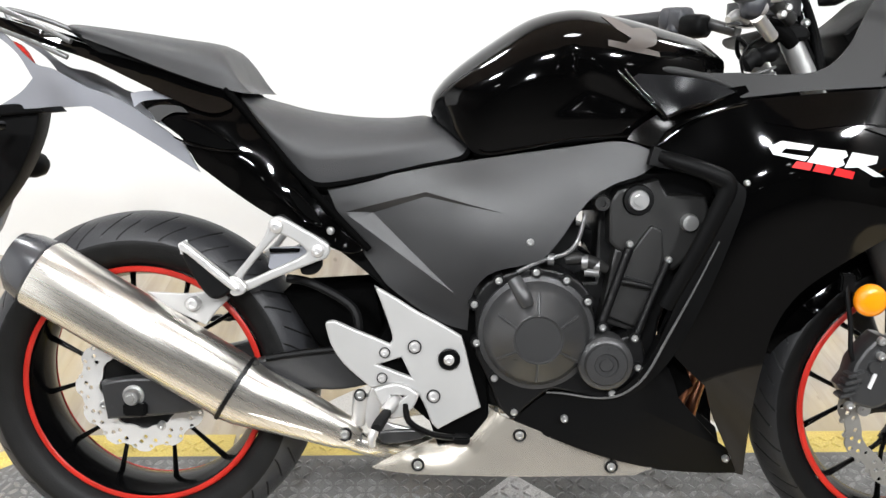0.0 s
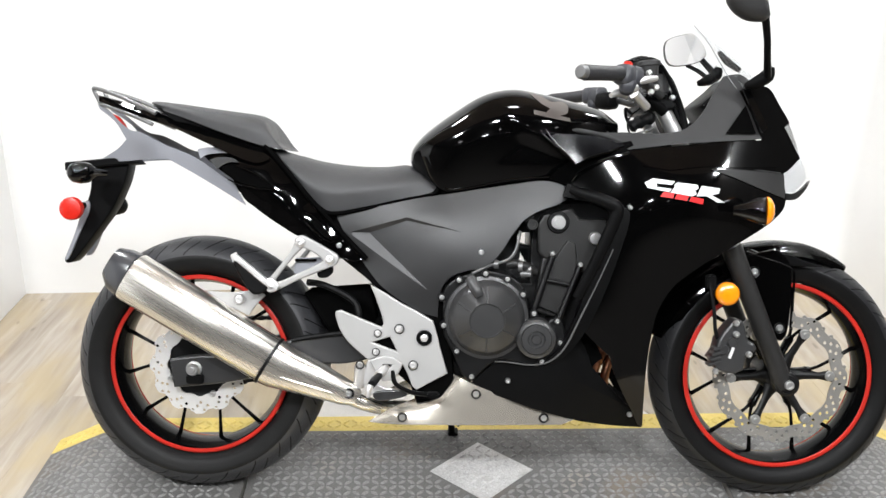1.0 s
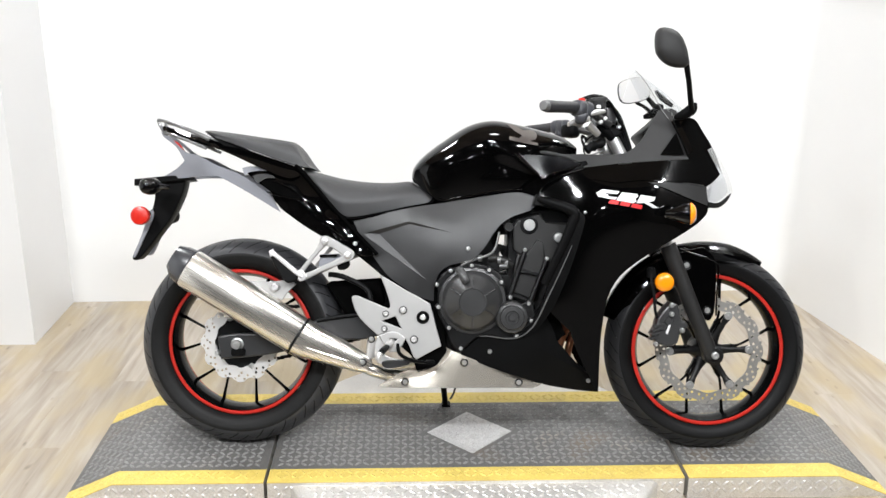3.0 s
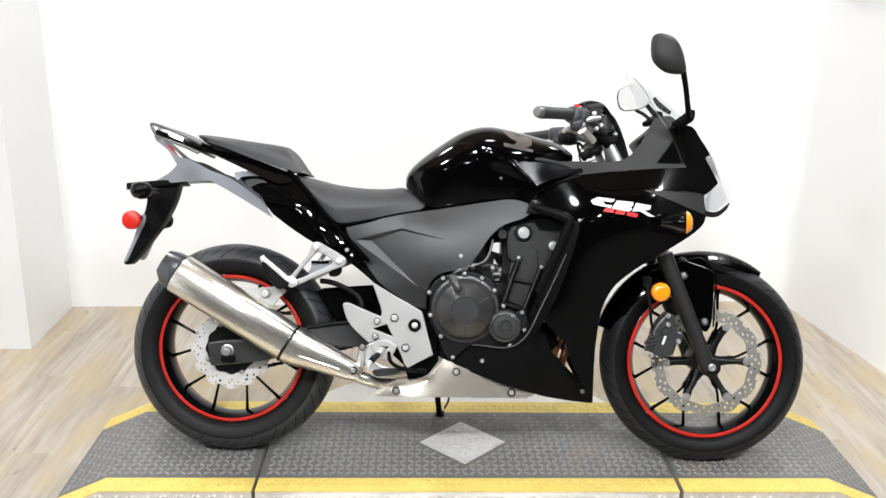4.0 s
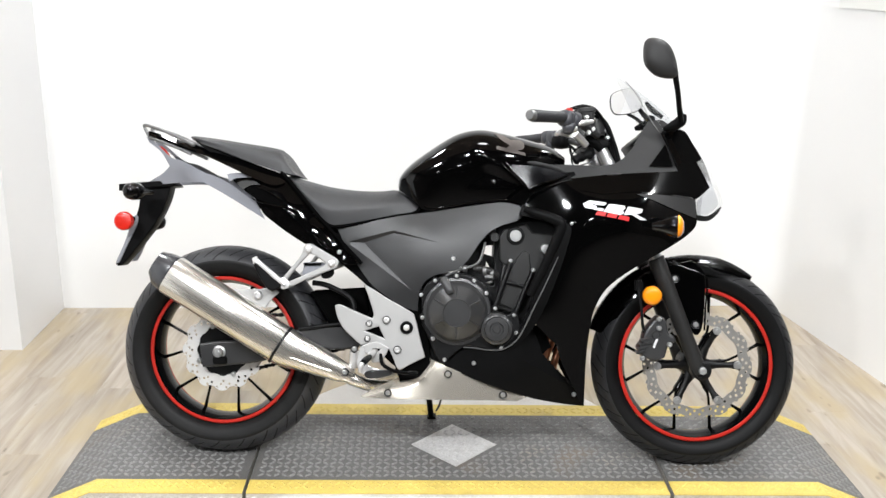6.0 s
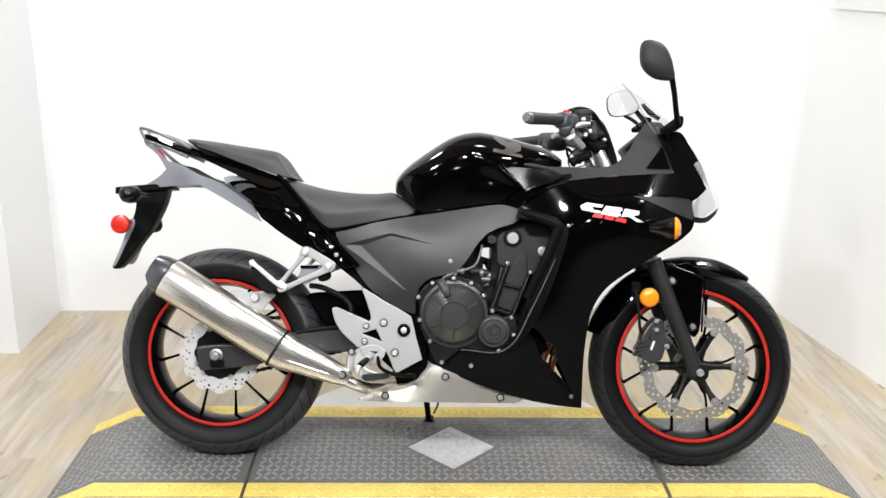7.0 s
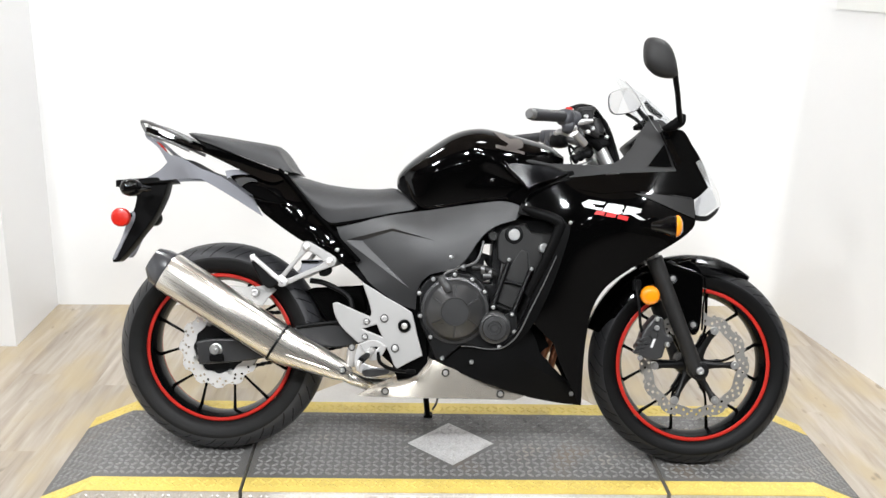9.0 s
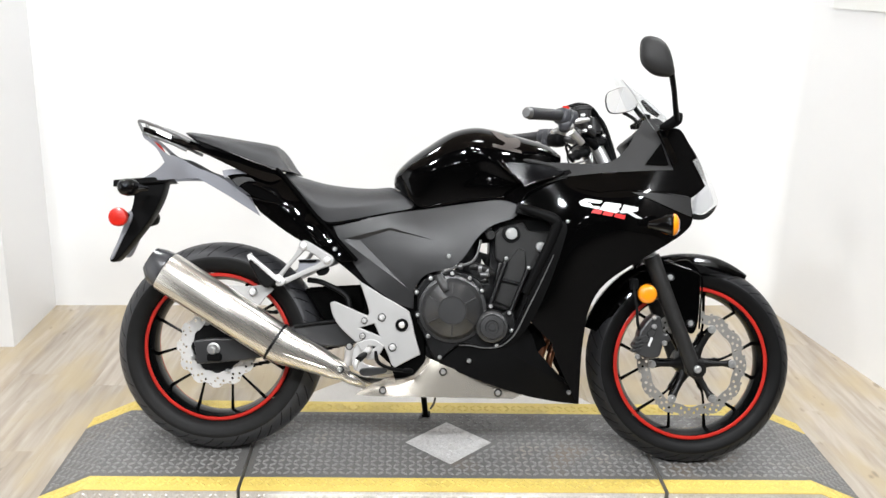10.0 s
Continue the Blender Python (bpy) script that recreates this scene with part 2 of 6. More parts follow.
def tube_bm(bm, points, radius, sides=10, per=5, flat=1.0):
    pts = [Vector(p) for p in (spline(points, per) if per > 1 else points)]
    rads = radius if isinstance(radius, (list, tuple)) else [radius] * 2
    n, rings = len(pts), []
    side = None
    for i, p in enumerate(pts):
        d = (pts[min(i + 1, n - 1)] - pts[max(i - 1, 0)]).normalized()
        if side is None:
            side = d.orthogonal().normalized() if abs(d.y) > 0.95 else d.cross(Vector((0, 1, 0))).normalized()
        side = (side - d * side.dot(d)).normalized()
        up = d.cross(side)
        k = i / max(1, n - 1) * (len(rads) - 1)
        j = min(int(k), len(rads) - 2)
        r = rads[j] + (rads[j + 1] - rads[j]) * (k - j)
        rings.append([bm.verts.new(p + side * (r * math.cos(a)) + up * (r * flat * math.sin(a))) for a in [2 * math.pi * s / sides for s in range(sides)]])
    for a, b in zip(rings, rings[1:]):
        for s in range(sides):
            bm.faces.new((a[s], a[(s + 1) % sides], b[(s + 1) % sides], b[s]))
    bm.faces.new(rings[0])
    bm.faces.new(rings[-1])
    return bm


def tube(name, points, radius, mat, parent, label="", sides=10, per=5, flat=1.0):
    return part(name, tube_bm(bmesh.new(), points, radius, sides, per, flat), mat, parent, label)


def lathe_bm(bm, profile, m=None, seg=48, closed=False):
    """Turns a profile of (radius, height) about the y axis; m places it."""
    m = m or Matrix()
    rings = []
    for r, h in profile:
        rings.append([bm.verts.new(m @ Vector((r * math.cos(a), h, r * math.sin(a)))) for a in [2 * math.pi * s / seg for s in range(seg)]])
    pairs = list(zip(rings, rings[1:])) + ([(rings[-1], rings[0])] if closed else [])
    for a, b in pairs:
        for s in range(seg):
            bm.faces.new((a[s], a[(s + 1) % seg], b[(s + 1) % seg], b[s]))
    if not closed:
        for q, (r, h) in ((rings[0], profile[0]), (rings[-1], profile[-1])):
            if r > 1e-5:
                bm.faces.new(q)
    bmesh.ops.remove_doubles(bm, verts=[v for q in rings for v in q], dist=1e-6)
    return bm


def lathe(name, profile, at, mat, parent, label="", seg=48, closed=False, turn=None):
    m = Matrix.Translation(at) @ (turn or Matrix())
    return part(name, lathe_bm(bmesh.new(), profile, m, seg, closed), mat, parent, label)


def loft(name, rings, mat, parent, label="", caps=True, smooth=50):
    bm = bmesh.new()
    vs = [[bm.verts.new(p) for p in ring] for ring in rings]
    n = len(vs[0])
    for a, b in zip(vs, vs[1:]):
        for s in range(n):
            bm.faces.new((a[s], a[(s + 1) % n], b[(s + 1) % n], b[s]))
    if caps:
        bm.faces.new(vs[0])
        bm.faces.new(vs[-1])
    return part(name, bm, mat, parent, label, smooth)


def block_bm(bm, x0, x1, y0, y1, z0, z1, bevel=0.002, m=None):
    vs = bmesh.ops.create_cube(bm, size=1, matrix=(m or Matrix()) @ Matrix.Translation(((x0 + x1) / 2, (y0 + y1) / 2, (z0 + z1) / 2)) @ Matrix.Diagonal((x1 - x0, y1 - y0, z1 - z0, 1)))["verts"]
    if bevel:
        bmesh.ops.bevel(bm, geom=list({e for v in vs for e in v.link_edges}), offset=bevel, segments=2, affect="EDGES")
    return bm


def block(name, x0, x1, y0, y1, z0, z1, mat, parent, label="", bevel=0.002, m=None):
    return part(name, block_bm(bmesh.new(), x0, x1, y0, y1, z0, z1, bevel, m), mat, parent, label)


def bolt(at, r, parent, mat=None, name="bolt", h=0.006, collar=None):
    """A button-head bolt with a socket, facing the near side of the bike."""
    prof = [(0, -h * 0.4), (r * 0.42, -h * 0.4), (r * 0.45, -h), (r * 0.75, -h * 0.95), (r, -h * 0.45), (r, 0.004)]
    ob = lathe(name, prof, at, mat or CHROME, parent, "", 14)
    if collar:
        lathe("washer", [(r, 0), (r * collar, -0.0015), (r * collar, 0.003)], at, ENGINE, ob, "dark rubber washer", 34)
    return ob


# ---- the room ----
FLOOR = -0.072
TOP = 3.0


def wood_material():
    m = material("pale_oak_vinyl", (0.44, 0.355, 0.25), 0.42, 0, 0.12, 3, 0.06, 300)
    nt = m.node_tree
    b = nt.nodes["Principled BSDF"]
    co = nt.nodes.new("ShaderNodeTexCoord")
    mp = nt.nodes.new("ShaderNodeMapping")
    mp.inputs["Scale"].default_value = (14, 1.2, 8)
    info = nt.nodes.new("ShaderNodeObjectInfo")
    add = nt.nodes.new("ShaderNodeVectorMath")
    add.operation = "SCALE"
    nt.links.new(info.outputs["Random"], add.inputs["Scale"])
    add.inputs[0].default_value = (37, 19, 11)
    nt.links.new(co.outputs["Object"], mp.inputs["Vector"])
    nt.links.new(add.outputs["Vector"], mp.inputs["Location"])
    grain = nt.nodes.new("ShaderNodeTexNoise")
    grain.inputs["Scale"].default_value, grain.inputs["Detail"].default_value, grain.inputs["Distortion"].default_value = 2.2, 8, 0.6
    nt.links.new(mp.outputs["Vector"], grain.inputs["Vector"])
    ramp = nt.nodes.new("ShaderNodeValToRGB")
    ramp.color_ramp.elements[0].position, ramp.color_ramp.elements[0].color = 0.26, (0.27, 0.22, 0.165, 1)
    ramp.color_ramp.elements[1].position, ramp.color_ramp.elements[1].color = 0.74, (0.475, 0.425, 0.36, 1)
    nt.links.new(grain.outputs["Fac"], ramp.inputs["Fac"])
    hsv = nt.nodes.new("ShaderNodeHueSaturation")
    rng = nt.nodes.new("ShaderNodeMapRange")
    rng.inputs["To Min"].default_value, rng.inputs["To Max"].default_value = 0.87, 1.03
    nt.links.new(info.outputs["Random"], rng.inputs["Value"])
    nt.links.new(rng.outputs["Result"], hsv.inputs["Value"])
    nt.links.new(ramp.outputs["Color"], hsv.inputs["Color"])
    cloud = nt.nodes.new("ShaderNodeTexNoise")
    cloud.inputs["Scale"].default_value, cloud.inputs["Detail"].default_value = 3.4, 5
    geo = nt.nodes.new("ShaderNodeNewGeometry")
    along = nt.nodes.new("ShaderNodeMapping")
    along.inputs["Scale"].default_value = (2.2, 0.8, 1)
    nt.links.new(geo.outputs["Position"], along.inputs["Vector"])
    nt.links.new(along.outputs["Vector"], cloud.inputs["Vector"])
    rp = nt.nodes.new("ShaderNodeValToRGB")
    rp.color_ramp.elements[0].position, rp.color_ramp.elements[1].position = 0.44, 0.64
    rp.color_ramp.elements[1].color = (0.8, 0.8, 0.8, 1)
    nt.links.new(cloud.outputs["Fac"], rp.inputs["Fac"])
    mix = nt.nodes.new("ShaderNodeMix")
    mix.data_type = "RGBA"
    mix.inputs[7].default_value = (0.375, 0.3, 0.18, 1)
    nt.links.new(rp.outputs["Color"], mix.inputs[0])
    nt.links.new(hsv.outputs["Color"], mix.inputs[6])
    # small dark knots
    knot = nt.nodes.new("ShaderNodeTexNoise")
    knot.inputs["Scale"].default_value, knot.inputs["Detail"].default_value = 11, 1
    nt.links.new(along.outputs["Vector"], knot.inputs["Vector"])
    kr = nt.nodes.new("ShaderNodeValToRGB")
    kr.color_ramp.elements[0].position, kr.color_ramp.elements[1].position = 0.73, 0.79
    kr.color_ramp.elements[1].color = (0.6, 0.6, 0.6, 1)
    dark = nt.nodes.new("ShaderNodeMix")
    dark.data_type = "RGBA"
    dark.inputs[7].default_value = (0.13, 0.1, 0.07, 1)
    nt.links.new(knot.outputs["Fac"], kr.inputs["Fac"])
    nt.links.new(kr.outputs["Color"], dark.inputs[0])
    nt.links.new(mix.outputs[2], dark.inputs[6])
    nt.links.new(dark.outputs[2], b.inputs["Base Color"])
    return m


WOOD = wood_material()
# Dark unseen surround, added so that the black bodywork mirrors dark.
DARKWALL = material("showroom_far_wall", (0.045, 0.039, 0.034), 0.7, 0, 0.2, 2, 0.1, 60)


def structure(name, bm, mat, label, smooth=0):
    return tagged(part(name, bm, mat, None, "", smooth), label, "", "", "structure")


def wall(name, a, b, out, z0, z1, mat, label):
    """A wall from a to b in plan, its thickness on the side of the vector out."""
    bm = bmesh.new()
    o = Vector((*out, 0))
    low = [Vector((*a, z0)), Vector((*b, z0)), Vector((*b, z0)) + o, Vector((*a, z0)) + o]
    vs = [bm.verts.new(p) for p in low] + [bm.verts.new(p + Vector((0, 0, z1 - z0))) for p in low]
    for f in ((0, 1, 2, 3), (4, 5, 6, 7), (0, 1, 5, 4), (1, 2, 6, 5), (2, 3, 7, 6), (3, 0, 4, 7)):
        bm.faces.new([vs[i] for i in f])
    return structure(name, bm, mat, label)


floor = structure("floor", block_bm(bmesh.new(), -4, 4, -12.2, 3, FLOOR - 0.1, FLOOR - 0.003, 0), WOOD, "pale oak vinyl plank floor")
# Added dark sheet, out of view, keeps the lower fairing's reflection black.
structure("floor_showroom", block_bm(bmesh.new(), -4, 4, -12.2, -0.9, FLOOR - 0.002, FLOOR + 0.004, 0), DARKWALL, "unseen dark sheet over the floor, mirrored by the bodywork")
wall("wall_north", (-1.702, 1.362), (1.551, 1.484), (-0.005, 0.12), FLOOR - 0.05, TOP, WALL, "plain white painted back wall")
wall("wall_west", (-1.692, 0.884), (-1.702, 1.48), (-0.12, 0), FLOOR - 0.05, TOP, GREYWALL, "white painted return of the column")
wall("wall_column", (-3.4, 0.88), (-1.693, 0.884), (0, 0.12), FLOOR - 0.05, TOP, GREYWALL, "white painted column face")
wall("wall_east", (1.531, 1.62), (1.7456, 0.162), (0.12, 0.018), FLOOR - 0.05, TOP, WALL, "white painted angled side wall")
# Unseen rest of the side wall, darkened to keep the nose black.
wall("wall_showroom_east", (1.7459, 0.16), (2.41, -4.35), (0.12, 0.018), FLOOR - 0.05, TOP, DARKWALL, "unseen dark wall mirrored by the bodywork")
# Added cove strip: blends the brightness step between the two walls.
CORNER, ALONG_N, ALONG_E = Vector((1.5504, 1.484)), Vector((-0.9993, -0.0375)), Vector((0.1456, -0.9893))
reach = 0.1
bm = bmesh.new()
rows = []
for z in (FLOOR - 0.05, TOP - 0.003):
    row = []
    for k in range(13):
        t = k / 12
        p = CORNER + ALONG_N * reach * (1 - t) ** 2 + ALONG_E * reach * t ** 2 + (ALONG_N + ALONG_E) * 0.0003
        row.append(bm.verts.new((p.x, p.y, z)))
    row.append(bm.verts.new((CORNER.x + 0.03, CORNER.y + 0.03, z)))
    rows.append(row)
    bm.faces.new(row)
for k in range(14):
    bm.faces.new((rows[0][k], rows[0][(k + 1) % 14], rows[1][(k + 1) % 14], rows[1][k]))
bmesh.ops.recalc_face_normals(bm, faces=bm.faces)
structure("wall_corner", bm, WALL, "white cove strip added to soften the corner's shading", 40)
wall("wall_east_upper_band", (1.578, 1.25), (1.7406, 0.162), (0.003, 0.0005), 1.302, TOP - 0.002, BANDPAINT, "pale grey-green upper band of the side wall")
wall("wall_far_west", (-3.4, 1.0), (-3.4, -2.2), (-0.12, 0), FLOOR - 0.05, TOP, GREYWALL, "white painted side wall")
wall("wall_showroom_west", (-3.4, -2.202), (-3.4, -12), (-0.12, 0), FLOOR - 0.05, TOP, DARKWALL, "unseen dark wall mirrored by the bodywork")
wall("wall_south", (-3.5, -12), (3.6, -12), (0, -0.12), FLOOR - 0.05, TOP, DARKWALL, "unseen dark wall mirrored by the bodywork")
wall("wall_far_east", (2.41, -4.35), (3.5, -12), (0.12, 0), FLOOR - 0.05, TOP, DARKWALL, "unseen dark wall mirrored by the bodywork")
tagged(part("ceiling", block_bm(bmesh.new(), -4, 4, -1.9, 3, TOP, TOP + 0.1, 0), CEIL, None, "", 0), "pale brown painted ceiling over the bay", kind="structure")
# Unseen ceiling part, added dark so the fairing does not mirror a pale one.
tagged(part("ceiling_showroom", block_bm(bmesh.new(), -4, 4, -12.2, -1.902, TOP, TOP + 0.1, 0), DARKWALL, None, "", 0), "unseen dark ceiling mirrored by the bodywork", kind="structure")


# ---- lamps on the ceiling ----
GLOW = bpy.data.materials.new("lit_tube")
GLOW.use_nodes = True
GLOW.node_tree.nodes["Principled BSDF"].inputs["Emission Color"].default_value = (0.97, 0.98, 1, 1)
GLOW.node_tree.nodes["Principled BSDF"].inputs["Emission Strength"].default_value = 22


def ceiling_light(x, y, watts=0):
    root = tagged(new("ceiling_light"), "round white lamp under the ceiling", "light", "ceiling lamps")
    root.matrix_world = pose(x, y, TOP, 0, 0, 0)
    lathe("housing", [(0, -0.001), (0.05, -0.001), (0.06, -0.08), (0.17, -0.13), (0.175, -0.15), (0.165, -0.15), (0.05, -0.09), (0, -0.085)], (0, 0, 0), CEIL, root, "", 32, False, pose(0, 0, 0, 90))
    lathe("lamp_glass", [(0, -0.115), (0.1, -0.115), (0.11, -0.11), (0, -0.105)], (0, 0, 0), GLOW, root, "lit white lamp glass", 32, False, pose(0, 0, 0, 90))
    if not watts:
        return
    data = bpy.data.lights.new("ceiling_lamp", "AREA")
    data.shape, data.size, data.energy, data.color = "DISK", 0.3, watts, (0.95, 0.975, 1.0)
    new("ceiling_lamp", data).matrix_world = pose(x, y, TOP - 0.16)


for x, y, w in LIGHTS:
    ceiling_light(x, y, w)
for x, y in FARLIGHTS:
    ceiling_light(x, y)


# ---- the turntable and its platform ----
def chequer(name, color, rough, metal, wear, size=3.5):
    m = material(name, color, rough, metal, 0.18, 9, 0.2, 260, fine=0.6)
    nt = m.node_tree
    b = nt.nodes["Principled BSDF"]
    src = b.inputs["Base Color"].links[0].from_socket
    co = nt.nodes.new("ShaderNodeTexCoord")
    nz = nt.nodes.new("ShaderNodeTexNoise")
    nz.inputs["Scale"].default_value, nz.inputs["Detail"].default_value = size, 6
    nt.links.new(co.outputs["Object"], nz.inputs["Vector"])
    rp = nt.nodes.new("ShaderNodeValToRGB")
    rp.color_ramp.elements[0].position, rp.color_ramp.elements[1].position = 0.58, 0.78
    rp.color_ramp.elements[1].color = (0.7, 0.7, 0.7, 1)
    mix = nt.nodes.new("ShaderNodeMix")
    mix.data_type = "RGBA"
    nt.links.new(nz.outputs["Fac"], rp.inputs["Fac"])
    nt.links.new(rp.outputs["Color"], mix.inputs[0])
    nt.links.new(src, mix.inputs[6])
    mix.inputs[7].default_value = (*wear, 1)
    nt.links.new(mix.outputs[2], b.inputs["Base Color"])
    return m


DECK = chequer("charcoal_deck_paint", (0.118, 0.115, 0.11), 0.5, 0.1, (0.2, 0.15, 0.1), 4)
# Worn lugs, paler than the deck to hold the glints on their tops.
DECKLUG = chequer("worn_deck_lugs", (0.197, 0.193, 0.187), 0.42, 0.1, (0.3, 0.26, 0.21), 6)
YELLOW = chequer("yellow_safety_paint", (0.6, 0.455, 0.11), 0.5, 0, (0.34, 0.25, 0.09), 7)
TREAD = chequer("bright_tread_plate", (0.62, 0.6, 0.57), 0.36, 0.6, (0.5, 0.46, 0.4))
SILVER = chequer("silver_deck_paint", (0.52, 0.51, 0.5), 0.42, 0.3, (0.26, 0.25, 0.23), 13)


def lugs(name, spots, mat, parent, place, size=0.0128, label=""):
    """Raised tread lugs at spots (u, v, turn); place maps (u, v, height) into the thing."""
    vs, fs = [], []
    for u, v, turn in spots:
        c, s = math.cos(turn), math.sin(turn)
        k = len(vs)
        for a, b, h in ((-1, 0, 0), (-0.45, -0.4, 0), (0.45, -0.4, 0), (1, 0, 0), (0.45, 0.4, 0), (-0.45, 0.4, 0), (-0.5, 0, 1), (0.5, 0, 1)):
            vs.append(place(u + size * (a * c - b * s), v + size * (a * s + b * c), 0.0028 * h))
        fs += [(k, k + 1, k + 6), (k + 1, k + 2, k + 7, k + 6), (k + 2, k + 3, k + 7), (k + 3, k + 4, k + 7), (k + 4, k + 5, k + 6, k + 7), (k + 5, k, k + 6)]
    me = bpy.data.meshes.new(name)
    me.from_pydata(vs, [], fs)
    return tagged(link(name, me, mat, parent, label, 0), kind="stuff")


def grid_spots(u0, u1, v0, v1, pitch, keep=lambda u, v: True):
    out = []
    for i in range(int(math.floor(u0 / pitch)), int(math.ceil(u1 / pitch)) + 1):
        for j in range(int(math.floor(v0 / pitch)), int(math.ceil(v1 / pitch)) + 1):
            u, v = i * pitch, j * pitch
            if u0 + 0.01 < u < u1 - 0.01 and v0 + 0.008 < v < v1 - 0.008 and keep(u, v):
                out.append((u, v, math.radians(45 if (i + j) % 2 else -45)))
    return out


HALF, STRIPE = 0.279, 0.07
platform = tagged(new("display_platform"), "charcoal tread-plate display platform with yellow edges", "platform")
platform.matrix_world = pose(0, -0.001, 0, 0, 0, 0)


def deck_section(name, tops, label):
    """One length of the platform: tops is its upper line in x and z, from one end to the other."""
    xs = [q[0] for q in tops]
    low = FLOOR + 0.001
    prof = [(x, z - 0.003) for x, z in tops] + [(xs[-1], low), (xs[0], low)]
    bm = bmesh.new()
    a = [bm.verts.new((x, -HALF, z)) for x, z in prof]
    b = [bm.verts.new((x, HALF, z)) for x, z in prof]
    n = len(prof)
    bm.faces.new(a)
    bm.faces.new(b)
    for i in range(n):
        bm.faces.new((a[i], a[(i + 1) % n], b[(i + 1) % n], b[i]))
    body = part(name, bm, TREAD, platform, label, 0)

    def height(u):
        return float(np.interp(u, xs, [q[1] for q in tops]))

    for strip, y0, y1, mat, lugmat in (("yellow_edge", -HALF - 0.001, -HALF + STRIPE, YELLOW, YELLOW), ("tread_surface", -HALF + STRIPE, HALF - STRIPE - 0.006, DECK, DECKLUG), ("yellow_edge", HALF - STRIPE - 0.006, HALF + 0.001, YELLOW, YELLOW)):
        bm = bmesh.new()
        for (xa, za), (xb, zb) in zip(tops, tops[1:]):
            q = [bm.verts.new(p) for p in ((xa, y0, za - 0.003), (xb, y0, zb - 0.003), (xb, y1, zb - 0.003), (xa, y1, za - 0.003), (xa, y0, za), (xb, y0, zb), (xb, y1, zb), (xa, y1, za))]
            for f in ((0, 1, 2, 3), (4, 5, 6, 7), (0, 1, 5, 4), (1, 2, 6, 5), (2, 3, 7, 6), (3, 0, 4, 7)):
                bm.faces.new([q[i] for i in f])
        top = part(strip, bm, mat, body, "", 0)
        keep = (lambda u, v: abs(u) + abs(v - 0.004) > 0.145) if name == "middle_section" else (lambda u, v: True)
        lugs("tread_lug_field", grid_spots(xs[0], xs[-1], y0, y1, 0.0228, keep), lugmat, body, lambda u, v, h: (u, v, height(u) + h))
    lugs("tread_lug_field", [s for s in grid_spots(xs[0], xs[-1], FLOOR, 0, 0.0228) if s[1] < height(s[0]) - 0.016], TREAD, body, lambda u, v, h: (u, -HALF - h, v))
    return body


middle = deck_section("middle_section", [(-0.597, 0.0), (0.608, 0.0)], "charcoal tread plate with a silver diamond")
deck_section("ramp_section", [(-1.185, FLOOR + 0.004), (-1.034, 0.0), (-0.607, 0.0)], "charcoal ramp end with yellow edges")
deck_section("ramp_section", [(0.62, 0.0), (1.063, 0.0), (1.225, FLOOR + 0.004)], "charcoal ramp end with yellow edges")
bm = bmesh.new()
block_bm(bm, -0.0945, 0.0945, -0.0945, 0.0945, -0.001, 0.0015, 0.0005, pose(0, 0.002, 0, 0, 0, 45.5))
part("silver_diamond", bm, SILVER, middle, "silver painted diamond")
lugs("tread_lug_field", grid_spots(-0.13, 0.13, -0.13, 0.13, 0.0228, lambda u, v: abs(u) + abs(v - 0.004) < 0.117), SILVER, middle, lambda u, v, h: (u, v, 0.0014 + h))

turntable = tagged(new("turntable"), "round silver tread-plate turntable on the floor", "turntable")
turntable.matrix_world = pose(0, 0, 0, 0, 0, 0)
lathe("disc", [(0, -0.012), (0.588, -0.012), (0.596, -0.016), (0.6, -0.024), (0.6, FLOOR + 0.002), (0, FLOOR + 0.002)], (0, 0, 0), TREAD, turntable, "", 96, False, pose(0, 0, 0, 90))
lugs("tread_lug_field", grid_spots(-0.6, 0.6, -0.6, -0.285, 0.0228, lambda u, v: math.hypot(u, v) < 0.575), TREAD, turntable, lambda u, v, h: (u, v, -0.012 + h))


# ---- the motorcycle ----
bike = tagged(new("motorcycle"), "glossy black sport motorcycle with red-striped wheels leaning on its side stand", "motorcycle")
bike.matrix_world = pose(0.006, -0.066, 0, -16.0, 0, -2.7)
REAR, FRONT = Vector((-0.705, 0, 0.312)), Vector((0.705, 0, 0.304))


